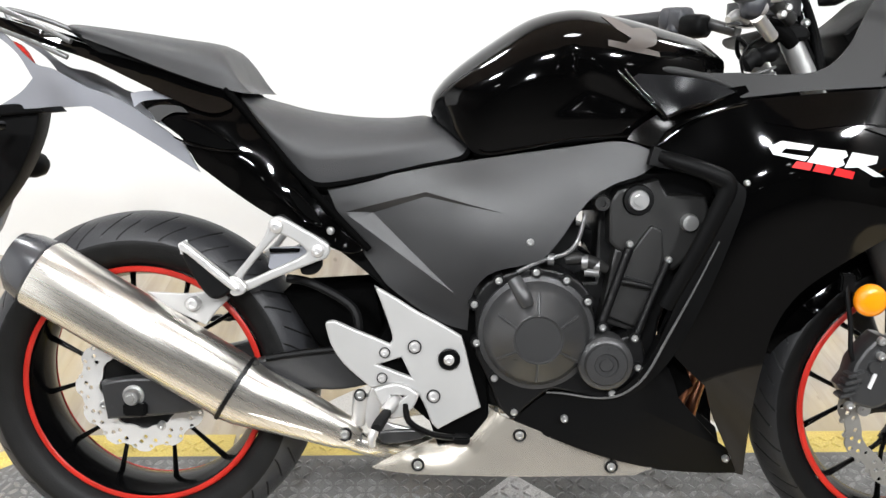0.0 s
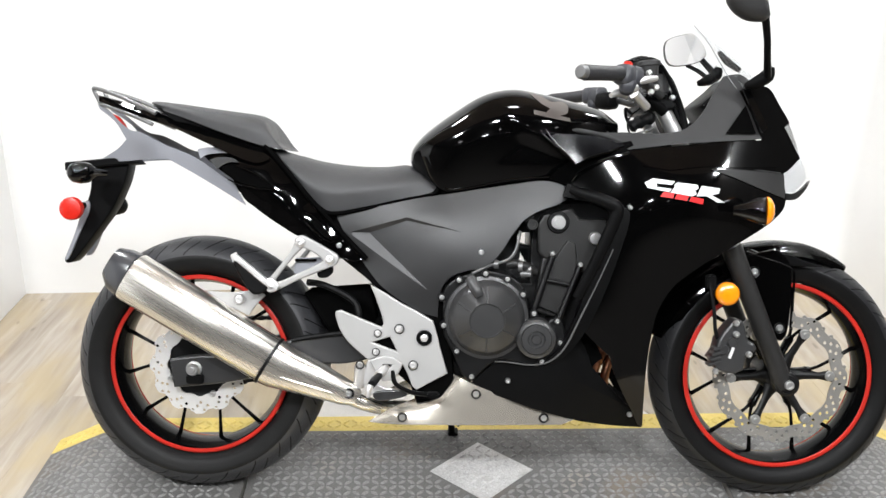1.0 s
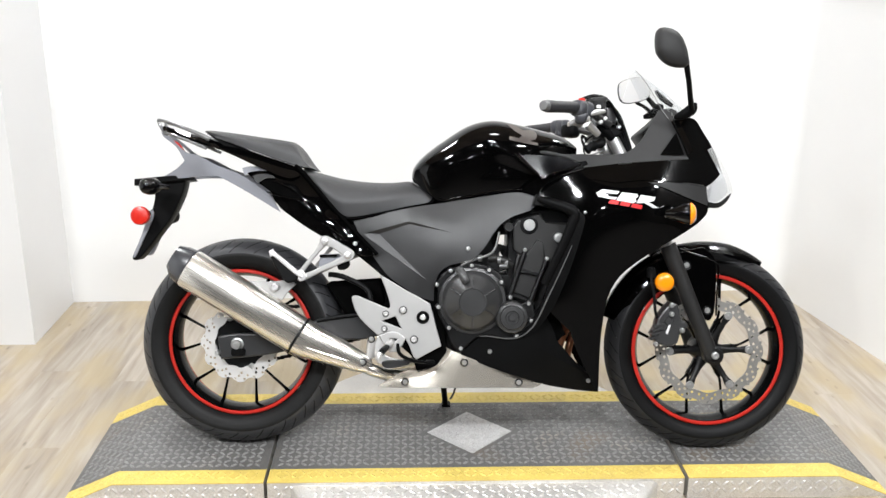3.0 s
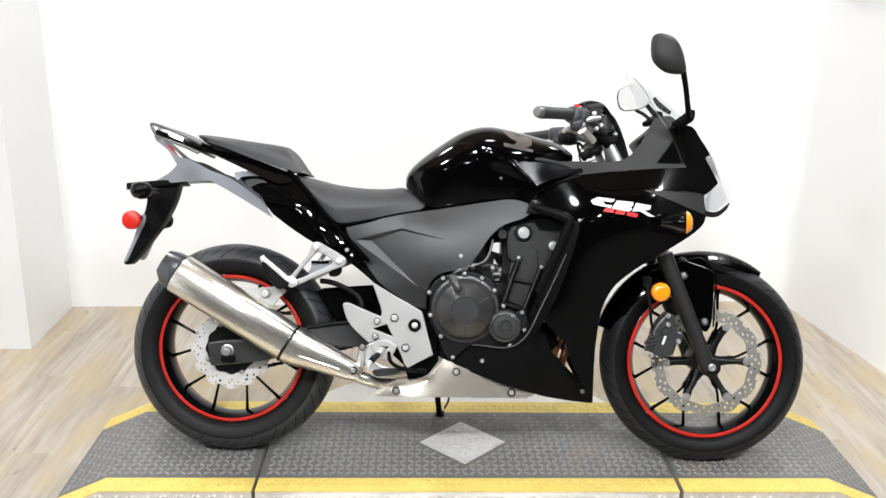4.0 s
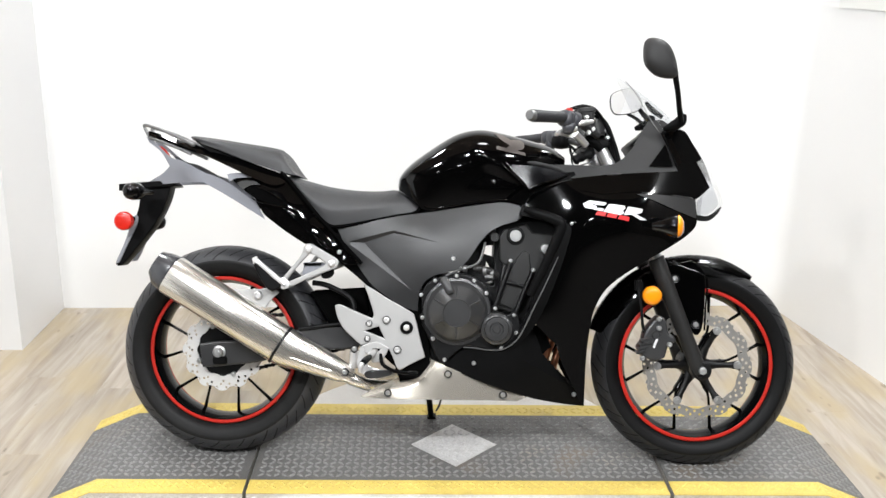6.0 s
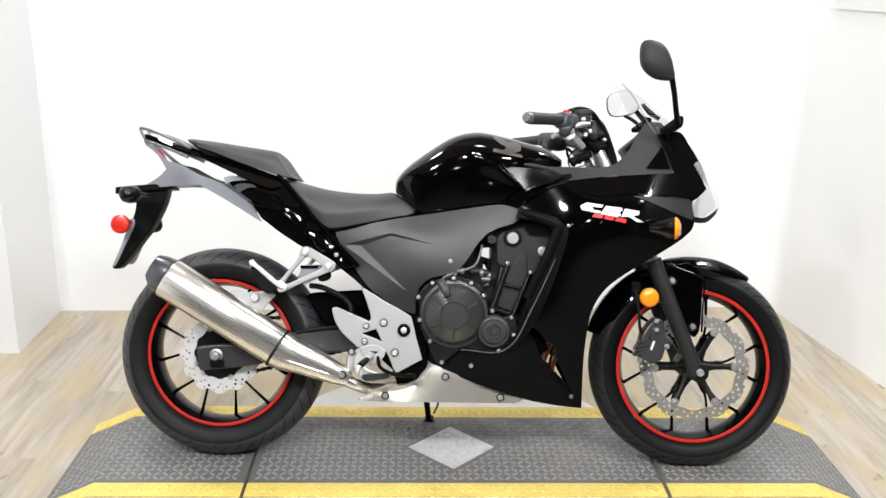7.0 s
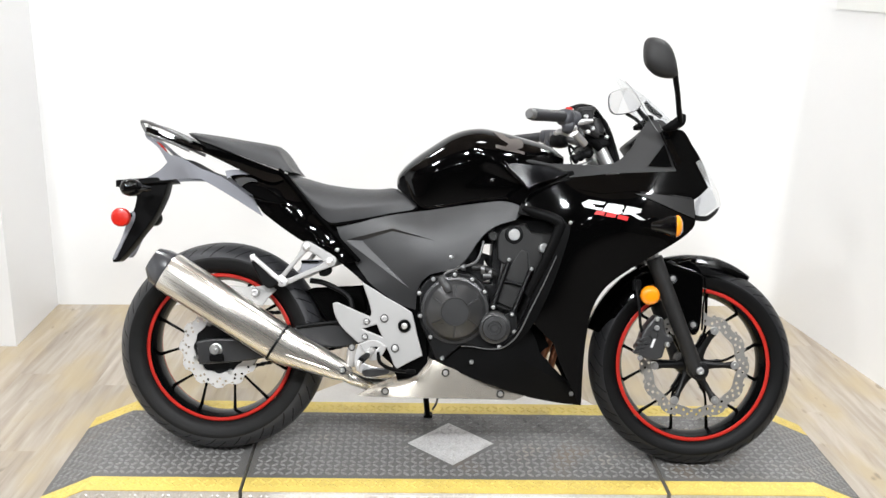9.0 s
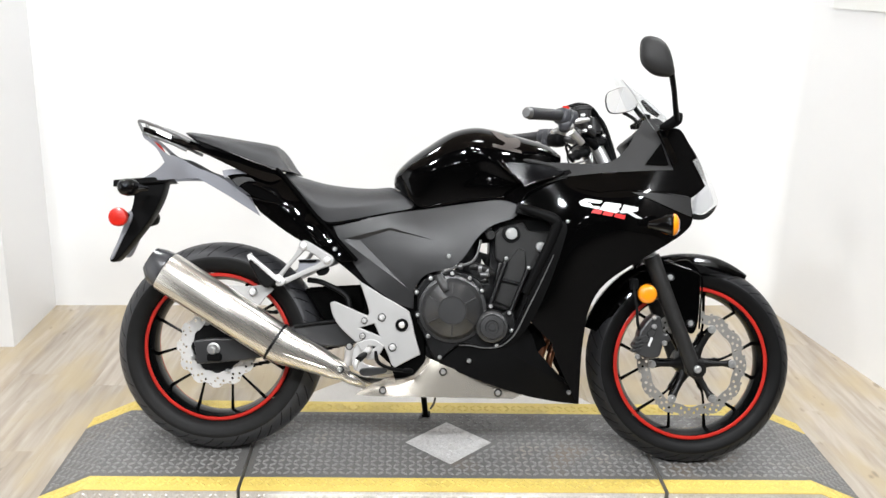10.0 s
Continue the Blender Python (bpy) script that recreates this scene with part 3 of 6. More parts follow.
def tyre(name, centre, radius, half, rim, parent, label, slant, count, rubber=None):
    """A road tyre with a rounded crown and long slanted grooves cut into it."""
    d = radius - 0.222
    key = [(0.222, rim), (0.222 + d * 0.14, half * 0.9), (0.222 + d * 0.34, half * 0.99), (0.222 + d * 0.52, half), (0.222 + d * 0.72, half * 0.83), (0.222 + d * 0.9, half * 0.52), (0.222 + d * 0.985, half * 0.2), (radius, 0)]
    side = [(r, -y) for r, y in spline([(r, y) for r, y in key], 5)]
    prof = side + [(r, -y) for r, y in reversed(side[:-1])]
    step = 18
    seg = count * step
    verts, faces, marks = [], [], []
    for r, y in prof:
        u = abs(y) / half
        shoulder = r < 0.222 + d * 0.52
        for s in range(seg):
            k, at = divmod(s, step)
            # long and short grooves by turns, deepest in the middle of their length
            lo, hi = ((0.2, 0.9), (0.55, 0.99))[k % 2] if y < 0 else ((0.55, 0.99), (0.2, 0.9))[k % 2]
            cut = 0.0024 if at == 0 and lo < u < hi and not shoulder else 0
            a = 2 * math.pi * s / seg + slant * u * u
            verts.append(centre + Vector(((r - cut) * math.cos(a), y, (r - cut) * math.sin(a))))
            marks.append(cut > 0)
    for i in range(len(prof) - 1):
        for s in range(seg):
            t = (s + 1) % seg
            faces.append((i * seg + s, i * seg + t, (i + 1) * seg + t, (i + 1) * seg + s))
    me = bpy.data.meshes.new(name)
    me.from_pydata(verts, [], faces)
    ob = link(name, me, rubber or RUBBER, parent, label, 60)
    me.materials.append(SHEENTREAD if rubber else TREADRUB)
    edge = 0.222 + d * 0.5
    for f, p in zip(faces, me.polygons):
        if min(math.hypot(verts[k].x - centre.x, verts[k].z - centre.z) for k in f) > edge and sum(marks[k] for k in f) < 2:
            p.material_index = 1
    return ob


def spoke_mesh(stem_from, fork_at, rim_at, wide, thin, deep, spread):
    """A Y-shaped cast spoke that points along +x from the hub."""
    bm = bmesh.new()
    tube_bm(bm, [(stem_from, 0, 0), ((stem_from + fork_at) / 2, 0, 0), (fork_at, 0, 0)], [wide * 1.15, wide * 0.85, wide], 10, 3, deep / wide)
    for s in (-1, 1):
        a = math.radians(spread) * s
        tube_bm(bm, [(fork_at - 0.012, 0, s * wide * 0.4), (fork_at + 0.02, 0, s * wide * 0.9), (rim_at * math.cos(a), 0, rim_at * math.sin(a))], [wide * 0.75, thin * 1.1, thin, thin * 1.5], 8, 4, 1.5)
    me = bpy.data.meshes.new("spoke")
    bmesh.ops.recalc_face_normals(bm, faces=bm.faces)
    bm.to_mesh(me)
    bm.free()
    me.materials.append(RIM)
    me.polygons.foreach_set("use_smooth", [True] * len(me.polygons))
    return me


def wheel(name, centre, half, parent, label, turn, stem, fork_at, wide, thin):
    w = half
    prof = [(0.221, -w), (0.214, -w - 0.004), (0.21, -w + 0.001), (0.2075, -w + 0.01), (0.203, -w * 0.6), (0.1985, -w * 0.3), (0.1975, 0), (0.1985, w * 0.3), (0.203, w * 0.6), (0.2075, w - 0.01), (0.21, w - 0.001), (0.214, w + 0.004), (0.221, w), (0.2085, w * 0.5), (0.2055, 0), (0.2085, -w * 0.5)]
    root = lathe(name, prof, centre, RIM, parent, label, 96, True)
    for s in (-1, 1):
        ring = [(0.2205, s * (w + 0.003)), (0.2175, s * (w + 0.0056)), (0.212, s * (w + 0.0054)), (0.2098, s * (w + 0.003)), (0.216, s * (w - 0.001))]
        lathe("red_stripe", ring, centre, REDLINE, root, "red rim stripe", 96, True)
    me = spoke_mesh(stem, fork_at, 0.2, wide, thin, 0.018, 15)
    for k in range(6):
        ob = new("spoke", me)
        ob.parent = root
        ob.matrix_local = Matrix.Translation(centre) @ Matrix.Rotation(-math.radians(turn + 60 * k), 4, "Y")
    return root


def wave_disc(name, centre, y, r_out, r_in, lobes, parent, rows, label, steel=None):
    """A drilled disc with a waved rim, built sector by sector."""
    step = 2 * math.pi / lobes
    out = []
    for i in range(13):
        a = step * (i / 12 - 0.5)
        r = r_out - 0.005 + 0.005 * math.tanh(2.2 * math.cos(lobes * a))
        out.append((r * math.cos(a), r * math.sin(a), 1))
    for i in range(13):
        a = step * (0.5 - i / 12)
        r = r_in + 0.002 * math.tanh(2 * math.cos(lobes / 2 * a * 2))
        out.append((r * math.cos(a), r * math.sin(a), 1))
    cuts = []
    for r, turns in rows:
        for q in turns:
            cuts.append(circle(r * math.cos(step * q), r * math.sin(step * q), 0.0042, 8))
    me = plate_mesh([out] + cuts, y - 0.0025, y + 0.0025, 0)
    bm = bmesh.new()
    for k in range(lobes):
        me2 = me.copy()
        me2.transform(Matrix.Translation(centre) @ Matrix.Rotation(step * k, 4, "Y"))
        bm.from_mesh(me2)
    bmesh.ops.remove_doubles(bm, verts=bm.verts, dist=1e-5)
    return part(name, bm, steel or DISC, parent, label, 30)


rear_wheel = wheel("rear_wheel", REAR, 0.058, bike, "black cast wheel with a red rim stripe", 175, 0.035, 0.072, 0.01, 0.0036)
tyre("tyre", REAR, 0.312, 0.08, 0.056, rear_wheel, "dusty black road tyre", 0.2, 46, DUSTRUBBER)
lathe("hub", [(0, -0.055), (0.028, -0.055), (0.034, -0.045), (0.05, -0.03), (0.055, 0), (0.05, 0.03), (0.034, 0.06), (0, 0.06)], REAR, ENGINE, rear_wheel)
wave_disc("brake_disc", REAR, -0.068, 0.121, 0.076, 12, rear_wheel, [(0.112, (-0.3, 0.2)), (0.102, (-0.1, 0.38)), (0.093, (0.05,))], "bright drilled steel wave brake disc", REARDISC)
lathe("disc_carrier", [(0.086, -0.064), (0.086, -0.058), (0.05, -0.052), (0.03, -0.05), (0.03, -0.06), (0.05, -0.063)], REAR, ENGINE, rear_wheel, "", 48, True)
for k in range(4):
    a = math.radians(-65 + 90 * k)
    bolt(REAR + Vector((0.078 * math.cos(a), -0.07, 0.078 * math.sin(a))), 0.008, rear_wheel, CHROME, "disc_bolt")
lathe("sprocket", [(0.03, 0.078), (0.098, 0.078), (0.1, 0.082), (0.098, 0.086), (0.03, 0.086)], REAR, CAST, rear_wheel, "", 44, True)

front_wheel = wheel("front_wheel", FRONT, 0.046, bike, "black cast wheel with a red rim stripe", 2, 0.025, 0.092, 0.0095, 0.0036)
front_wheel.matrix_local = Matrix.Translation(FRONT) @ Matrix.Diagonal((1.04, 1, 1.04, 1)) @ Matrix.Translation(-FRONT)
tyre("tyre", FRONT, 0.293, 0.06, 0.045, front_wheel, "black road tyre", 0.2, 44)
lathe("hub", [(0, -0.06), (0.026, -0.06), (0.032, -0.055), (0.04, -0.03), (0.04, 0.03), (0.032, 0.055), (0.026, 0.06), (0, 0.06)], FRONT, ENGINE, front_wheel)
wave_disc("brake_disc", FRONT, -0.066, 0.156, 0.1215, 12, front_wheel, [(0.15, (-0.33, 0, 0.33)), (0.14, (-0.2, 0.15)), (0.13, (-0.38, -0.05, 0.3))], "drilled steel wave brake disc")
for k in range(6):
    a = math.radians(60 * k + 2)
    c, s = math.cos(a), math.sin(a)
    tube("disc_arm", [FRONT + Vector((0.03 * c, -0.05, 0.03 * s)), FRONT + Vector((0.075 * c, -0.06, 0.075 * s)), FRONT + Vector((0.113 * c, -0.066, 0.113 * s))], [0.018, 0.0092, 0.008, 0.013], ENGINE, front_wheel, "", 10, 3, 0.6)
    lathe("disc_button", [(0, -0.077), (0.004, -0.077), (0.0045, -0.074), (0.011, -0.074), (0.012, -0.066), (0, -0.066)], FRONT + Vector((0.114 * c, 0, 0.114 * s)), CHROME, front_wheel, "steel disc button", 14)

# ---- front fork, mudguard, brake ----
for s in (-1, 1):
    y = 0.105 * s
    leg = tube("fork_leg", [(0.70, y, 0.285), (0.690, y, 0.32), (0.628, y, 0.47), (0.566, y, 0.62)], [0.021, 0.0235, 0.0225, 0.0235, 0.025], CASTBLACK, bike, "satin black lower fork leg", 16)
    tube("stanchion", [(0.566, y, 0.62), (0.388, y, 0.952)], 0.0185, CHROME, leg, "bright steel fork tube", 16, 1)
    lathe("axle_clamp", [(0, -0.02), (0.024, -0.02), (0.029, -0.016), (0.029, 0.02), (0, 0.022)], (0.706, y + 0.004, 0.296), ENGINE, leg, "", 20)
    if s < 0:
        lathe("axle_nut", [(0, -0.012), (0.0055, -0.012), (0.006, -0.015), (0.0105, -0.014), (0.0115, 0), (0, 0)], (0.706, y - 0.016, 0.297), CHROME, leg, "bright steel axle end", 18)
        lathe("axle_nut_washer", [(0, -0.002), (0.022, -0.002), (0.023, 0.003), (0, 0.004)], (0.706, y - 0.016, 0.297), ENGINE, leg, "", 20)

# arched mudguard round the front tyre
bm = bmesh.new()
rows = []
for i in range(41):
    a = math.radians(57 + (163 - 57) * i / 40)
    end = min(1, min(i, 40 - i) / 9 + 0.12)
    wide = 0.07 * (end ** 0.6) if i < 20 else 0.07 * (0.55 + 0.45 * end)
    top = 0.327 - (0.010 * (1 - end) if i < 20 else 0)
    row = []
    for j in range(13):
        u = -1 + j / 6
        drop = 0.02 * abs(u) ** 2.4 + (0.034 * abs(u) ** 6 if 14 < i else 0.012 * abs(u) ** 6)
        r = top - drop
        row.append(bm.verts.new(FRONT + Vector((r * math.cos(a), wide * math.copysign(abs(u) ** 0.85, u), r * math.sin(a)))))
    rows.append(row)
for a, b in zip(rows, rows[1:]):
    for j in range(12):
        bm.faces.new((a[j], a[j + 1], b[j + 1], b[j]))
bmesh.ops.solidify(bm, geom=bm.faces[:], thickness=0.003)
mudguard = part("front_mudguard", bm, GLOSS, bike, "glossy black front mudguard", 60)
plate("mudguard_side", [(0.593, 0.593, 1), (0.634, 0.606), (0.675, 0.616, 1), (0.711, 0.584), (0.717, 0.514), (0.712, 0.422), (0.699, 0.396, 1), (0.684, 0.404), (0.655, 0.47), (0.623, 0.544, 1)], -0.09, -0.078, GLOSS, bike, "glossy black mudguard stay", 0.003)
bolt((0.627, -0.091, 0.561), 0.0085, bike, CHROME, "bolt", 0.005, 1.5)
bolt((0.691, -0.091, 0.427), 0.0085, bike, CHROME, "bolt", 0.005, 1.5)
plate("mudguard_scoop", [(0.646, 0.601, 1), (0.705, 0.603), (0.756, 0.585), (0.803, 0.573, 1), (0.72, 0.575), (0.673, 0.579, 1)], -0.082, -0.072, MATT, mudguard, "", 0.002)

tube("stay_edge", [(0.609, -0.088, 0.608), (0.657, -0.09, 0.592), (0.708, -0.09, 0.574), (0.722, -0.09, 0.554), (0.719, -0.09, 0.481), (0.718, -0.088, 0.411)], 0.0028, GLOSS, mudguard, "", 8)
# Paler tubes along the mudguard stand in for its edge highlights.
tube("guard_edge", [(0.592, -0.06, 0.617), (0.635, -0.06, 0.623), (0.681, -0.05, 0.63)], [0.0015, 0.003, 0.0015], CASE, mudguard, "", 8)
tube("guard_edge", [(0.622, -0.075, 0.613), (0.644, -0.078, 0.602), (0.671, -0.08, 0.589), (0.701, -0.082, 0.578)], [0.0015, 0.0024, 0.0015], CASE, mudguard, "", 8)
caliper = plate("brake_caliper", [(0.533, 0.404, 1), (0.549, 0.429), (0.57, 0.452, 1), (0.591, 0.446), (0.602, 0.406), (0.616, 0.398, 1), (0.623, 0.382), (0.603, 0.371, 1), (0.593, 0.334, 1), (0.569, 0.324), (0.532, 0.333, 1), (0.515, 0.359, 1), (0.528, 0.379, 1)], -0.142, -0.085, CASE, bike, "black two-piston brake caliper", 0.006)
for px in ((0.572, -0.146, 0.445), (0.573, -0.146, 0.419), (0.604, -0.146, 0.372), (0.527, -0.146, 0.331)):
    bolt(px, 0.0075, caliper, CHROME, "caliper_bolt")
for px in ((0.546, -0.143, 0.382), (0.565, -0.143, 0.399)):
    lathe("piston_cap", [(0, -0.004), (0.010, -0.004), (0.012, 0), (0.012, 0.004), (0, 0.004)], px, CASE, caliper, "", 18)
for k in range(4):
    q = Vector((0.532, -0.13, 0.38)) + Vector((-0.004 * k + 0.004, 0, -0.012 * k + 0.006))
    block("caliper_fin", -0.016, 0.014, -0.02, 0.012, -0.0035, 0.0035, CASE, caliper, "", 0.002, Matrix.Translation(q) @ pose(0, 0, 0, 0, -18, 0))
plate("caliper_mark", [(0.556, 0.363, 1), (0.565, 0.389, 1), (0.571, 0.386, 1), (0.562, 0.36, 1)], -0.1445, -0.141, WHITE, caliper, "pale lettering bar", 0.0003)
tube("brake_hose", [(0.519, -0.12, 0.556), (0.515, -0.125, 0.527), (0.524, -0.13, 0.47), (0.529, -0.13, 0.421), (0.543, -0.125, 0.393)], 0.0045, RUBBER, bike, "black brake hose", 8)
block("hose_clamp", -0.012, 0.012, -0.008, 0.008, -0.02, 0.012, MATT, bike, "", 0.003, Matrix.Translation((0.516, -0.12, 0.543)))
reflector = lathe("side_reflector", [(0, -0.011), (0.012, -0.0105), (0.02, -0.009), (0.0265, -0.004), (0.028, 0.002), (0.028, 0.006), (0, 0.008)], (0.553, -0.135, 0.512), AMBER, bike, "round amber side reflector", 32)
block("reflector_bracket", -0.03, 0.03, 0, 0.012, -0.012, 0.012, MATT, reflector, "", 0.003, Matrix.Translation((0.555, -0.127, 0.512)))


# ---- seats, tank and tail ----
def body_ring(lo, hi, mid, base, power=2.4, count=18, shoulder=0.5, waist=0.0):
    """A closed symmetrical section between a lower point lo and an upper point hi (x, z), half-widths mid and base."""
    half = []
    for i in range(count + 1):
        t = i / count
        w = base + (mid - base) * min(1, t / shoulder) ** 0.8 if t < shoulder else mid * (1 - ((t - shoulder) / (1 - shoulder)) ** power) ** (1 / power)
        if t < shoulder:
            w -= waist * math.sin(math.pi * t / shoulder)
        z = lo[1] + (hi[1] - lo[1]) * t
        half.append((lo[0] + (hi[0] - lo[0]) * t, w, z))
    half = half[:-1] + [(hi[0], 0, hi[1])]
    low = [(lo[0], base * k, lo[1]) for k in (-0.5, 0.0, 0.5)]
    return [(x, -w, z) for x, w, z in half] + [(x, w, z) for x, w, z in reversed(half[:-1])] + [(x, y, z) for x, y, z in reversed(low)]


def body_loft(name, rows, mat, parent, label, fine=3, crown=0.0, **kw):
    """rows: lower point, upper point, half-width in the middle and at the base; smoothed along the length."""
    flat = [(*lo[::2], hi[0], hi[2] + crown * min(1, 6 * (hi[2] - lo[2])), mid, base) for lo, hi, mid, base in rows]
    n, out = len(flat), []
    v = [np.array(q) for q in flat]
    for i in range(n - 1):
        a, b, z, c = v[i], v[i + 1], v[max(i - 1, 0)], v[min(i + 2, n - 1)]
        for j in range(fine):
            t = j / fine
            out.append(0.5 * (2 * a + (b - z) * t + (2 * z - 5 * a + 4 * b - c) * t * t + (3 * a - z - 3 * b + c) * t ** 3))
    out.append(v[-1])
    return loft(name, [body_ring(q[0:2], q[2:4], q[4], q[5], **kw) for q in out], mat, parent, label)


tank = body_loft("fuel_tank", [
    ((-0.191, 0, 0.801), (-0.196, 0, 0.817), 0.055, 0.05),
    ((-0.177, 0, 0.792), (-0.190, 0, 0.845), 0.09, 0.08),
    ((-0.149, 0, 0.771), (-0.159, 0, 0.882), 0.12, 0.105),
    ((-0.110, 0, 0.743), (-0.098, 0, 0.929), 0.138, 0.115),
    ((-0.044, 0, 0.750), (-0.026, 0, 0.974), 0.15, 0.12),
    ((0.029, 0, 0.762), (0.045, 0, 0.990), 0.155, 0.126),
    ((0.102, 0, 0.774), (0.117, 0, 0.979), 0.155, 0.132),
    ((0.167, 0, 0.795), (0.194, 0, 0.960), 0.145, 0.13),
    ((0.232, 0, 0.822), (0.256, 0, 0.942), 0.125, 0.12),
    ((0.290, 0, 0.849), (0.297, 0, 0.914), 0.092, 0.1)], GLOSS, bike, "glossy black fuel tank", 8, shoulder=0.5, power=2.9, count=40)
HOLLOW = [(0.021, 0.931), (0.172, 0.813), (0.012, 0.81)]
for v in tank.data.vertices:
    # a faceted knee hollow on either flank
    (ax, az), (bx, bz), (cx, cz) = HOLLOW
    d = (bx - ax) * (cz - az) - (cx - ax) * (bz - az)
    u = ((v.co.x - ax) * (cz - az) - (cx - ax) * (v.co.z - az)) / d
    w = ((bx - ax) * (v.co.z - az) - (v.co.x - ax) * (bz - az)) / d
    k = max(0, min(u, w, 1 - u - w))
    v.co.y -= math.copysign(0.009 * min(1, 3.2 * k), v.co.y)
tube("tank_bead", [(-0.19, -0.062, 0.803), (-0.166, -0.09, 0.788), (-0.135, -0.108, 0.768), (-0.111, -0.116, 0.752), (-0.093, -0.12, 0.745), (-0.035, -0.124, 0.755), (0.046, -0.13, 0.773), (0.136, -0.137, 0.779)], 0.0028, GLOSS, tank, "", 8)
seat = body_loft("rider_seat", [
    ((-0.506, -0.1, 0.823), (-0.518, -0.05, 0.84), 0.1, 0.1),
    ((-0.465, -0.115, 0.769), (-0.494, -0.05, 0.83), 0.118, 0.115),
    ((-0.419, -0.125, 0.713), (-0.452, -0.05, 0.818), 0.128, 0.125),
    ((-0.379, -0.13, 0.691), (-0.401, -0.05, 0.806), 0.135, 0.13),
    ((-0.297, -0.13, 0.705), (-0.325, -0.05, 0.798), 0.134, 0.13),
    ((-0.208, -0.12, 0.724), (-0.254, -0.05, 0.798), 0.122, 0.12),
    ((-0.148, -0.105, 0.738), (-0.207, -0.05, 0.803), 0.105, 0.105),
    ((-0.124, -0.1, 0.748), (-0.184, -0.05, 0.795), 0.09, 0.095)], SEAT, bike, "black vinyl rider seat", 4, 0.004, shoulder=0.35, power=2.0)
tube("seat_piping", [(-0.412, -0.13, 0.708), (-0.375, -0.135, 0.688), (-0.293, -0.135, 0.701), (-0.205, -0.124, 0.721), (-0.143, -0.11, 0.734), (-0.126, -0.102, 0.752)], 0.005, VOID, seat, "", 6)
pillion = body_loft("pillion_seat", [
    ((-0.81, -0.07, 0.937), (-0.827, 0, 0.95), 0.05, 0.055),
    ((-0.784, -0.085, 0.926), (-0.805, 0, 0.951), 0.08, 0.085),
    ((-0.72, -0.105, 0.905), (-0.73, 0, 0.943), 0.105, 0.105),
    ((-0.632, -0.115, 0.873), (-0.645, 0, 0.932), 0.116, 0.116),
    ((-0.556, -0.122, 0.849), (-0.575, 0, 0.923), 0.122, 0.122),
    ((-0.512, -0.12, 0.839), (-0.545, 0, 0.912), 0.12, 0.12),
    ((-0.495, -0.112, 0.837), (-0.525, 0, 0.876), 0.112, 0.112),
    ((-0.491, -0.105, 0.837), (-0.516, 0, 0.854), 0.104, 0.105)], SEAT, bike, "black vinyl pillion seat", 4, shoulder=0.3, power=2.7)
cowl = panel("tail_side_cowl", [(-0.696, 0.83, 1), (-0.674, 0.837), (-0.645, 0.841), (-0.609, 0.842), (-0.563, 0.841), (-0.534, 0.838, 1), (-0.513, 0.814), (-0.479, 0.774), (-0.428, 0.716), (-0.378, 0.658), (-0.336, 0.615), (-0.299, 0.584, 1), (-0.312, 0.576), (-0.337, 0.579), (-0.376, 0.597), (-0.426, 0.624), (-0.46, 0.638), (-0.518, 0.673), (-0.563, 0.705, 1), (-0.582, 0.722), (-0.602, 0.76), (-0.631, 0.782), (-0.669, 0.809)],
        [(-0.705, 0.831, -0.088), (-0.651, 0.841, -0.104), (-0.646, 0.805, -0.12), (-0.584, 0.839, -0.106), (-0.538, 0.836, -0.112), (-0.586, 0.798, -0.132), (-0.601, 0.764, -0.134), (-0.564, 0.71, -0.126), (-0.497, 0.784, -0.124), (-0.517, 0.733, -0.14), (-0.518, 0.678, -0.13), (-0.428, 0.711, -0.134), (-0.449, 0.67, -0.147), (-0.458, 0.64, -0.139), (-0.368, 0.647, -0.142), (-0.39, 0.622, -0.153), (-0.374, 0.598, -0.146), (-0.302, 0.583, -0.148)], GLOSS, bike, "glossy black fluted tail cowl", 0.01, 0.006, 0.008)
# A black panel laid on the cowl paints the shade inside its scoop.
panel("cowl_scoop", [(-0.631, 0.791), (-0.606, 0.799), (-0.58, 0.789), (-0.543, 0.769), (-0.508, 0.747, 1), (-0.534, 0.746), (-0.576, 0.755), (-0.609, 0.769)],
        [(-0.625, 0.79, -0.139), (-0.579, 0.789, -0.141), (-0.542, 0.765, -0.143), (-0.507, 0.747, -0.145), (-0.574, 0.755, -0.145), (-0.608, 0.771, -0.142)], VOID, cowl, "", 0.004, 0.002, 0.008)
panel("cowl_shoulder", [(-0.694, 0.834, 1), (-0.668, 0.839), (-0.636, 0.835), (-0.621, 0.826, 1), (-0.648, 0.825), (-0.672, 0.821), (-0.684, 0.811, 1)],
        [(-0.695, 0.834, -0.112), (-0.628, 0.83, -0.117), (-0.682, 0.811, -0.124), (-0.62, 0.825, -0.12)], GREY, cowl, "pale grey shoulder of the tail cowl", 0.004, 0.002, 0.006)
panel("shoulder_flute", [(-0.66, 0.809, 1), (-0.64, 0.816), (-0.607, 0.814), (-0.592, 0.804, 1), (-0.615, 0.804), (-0.633, 0.795), (-0.641, 0.787, 1)],
        [(-0.66, 0.809, -0.131), (-0.641, 0.816, -0.129), (-0.592, 0.804, -0.136), (-0.64, 0.786, -0.138)], DULL, cowl, "", 0.004, 0.002, 0.006)
tube("scoop_rim", [(-0.614, -0.143, 0.764), (-0.587, -0.147, 0.754), (-0.557, -0.149, 0.747), (-0.524, -0.149, 0.743), (-0.503, -0.147, 0.743)], [0.0012, 0.0024, 0.002, 0.0015], GLOSS, cowl, "", 8)
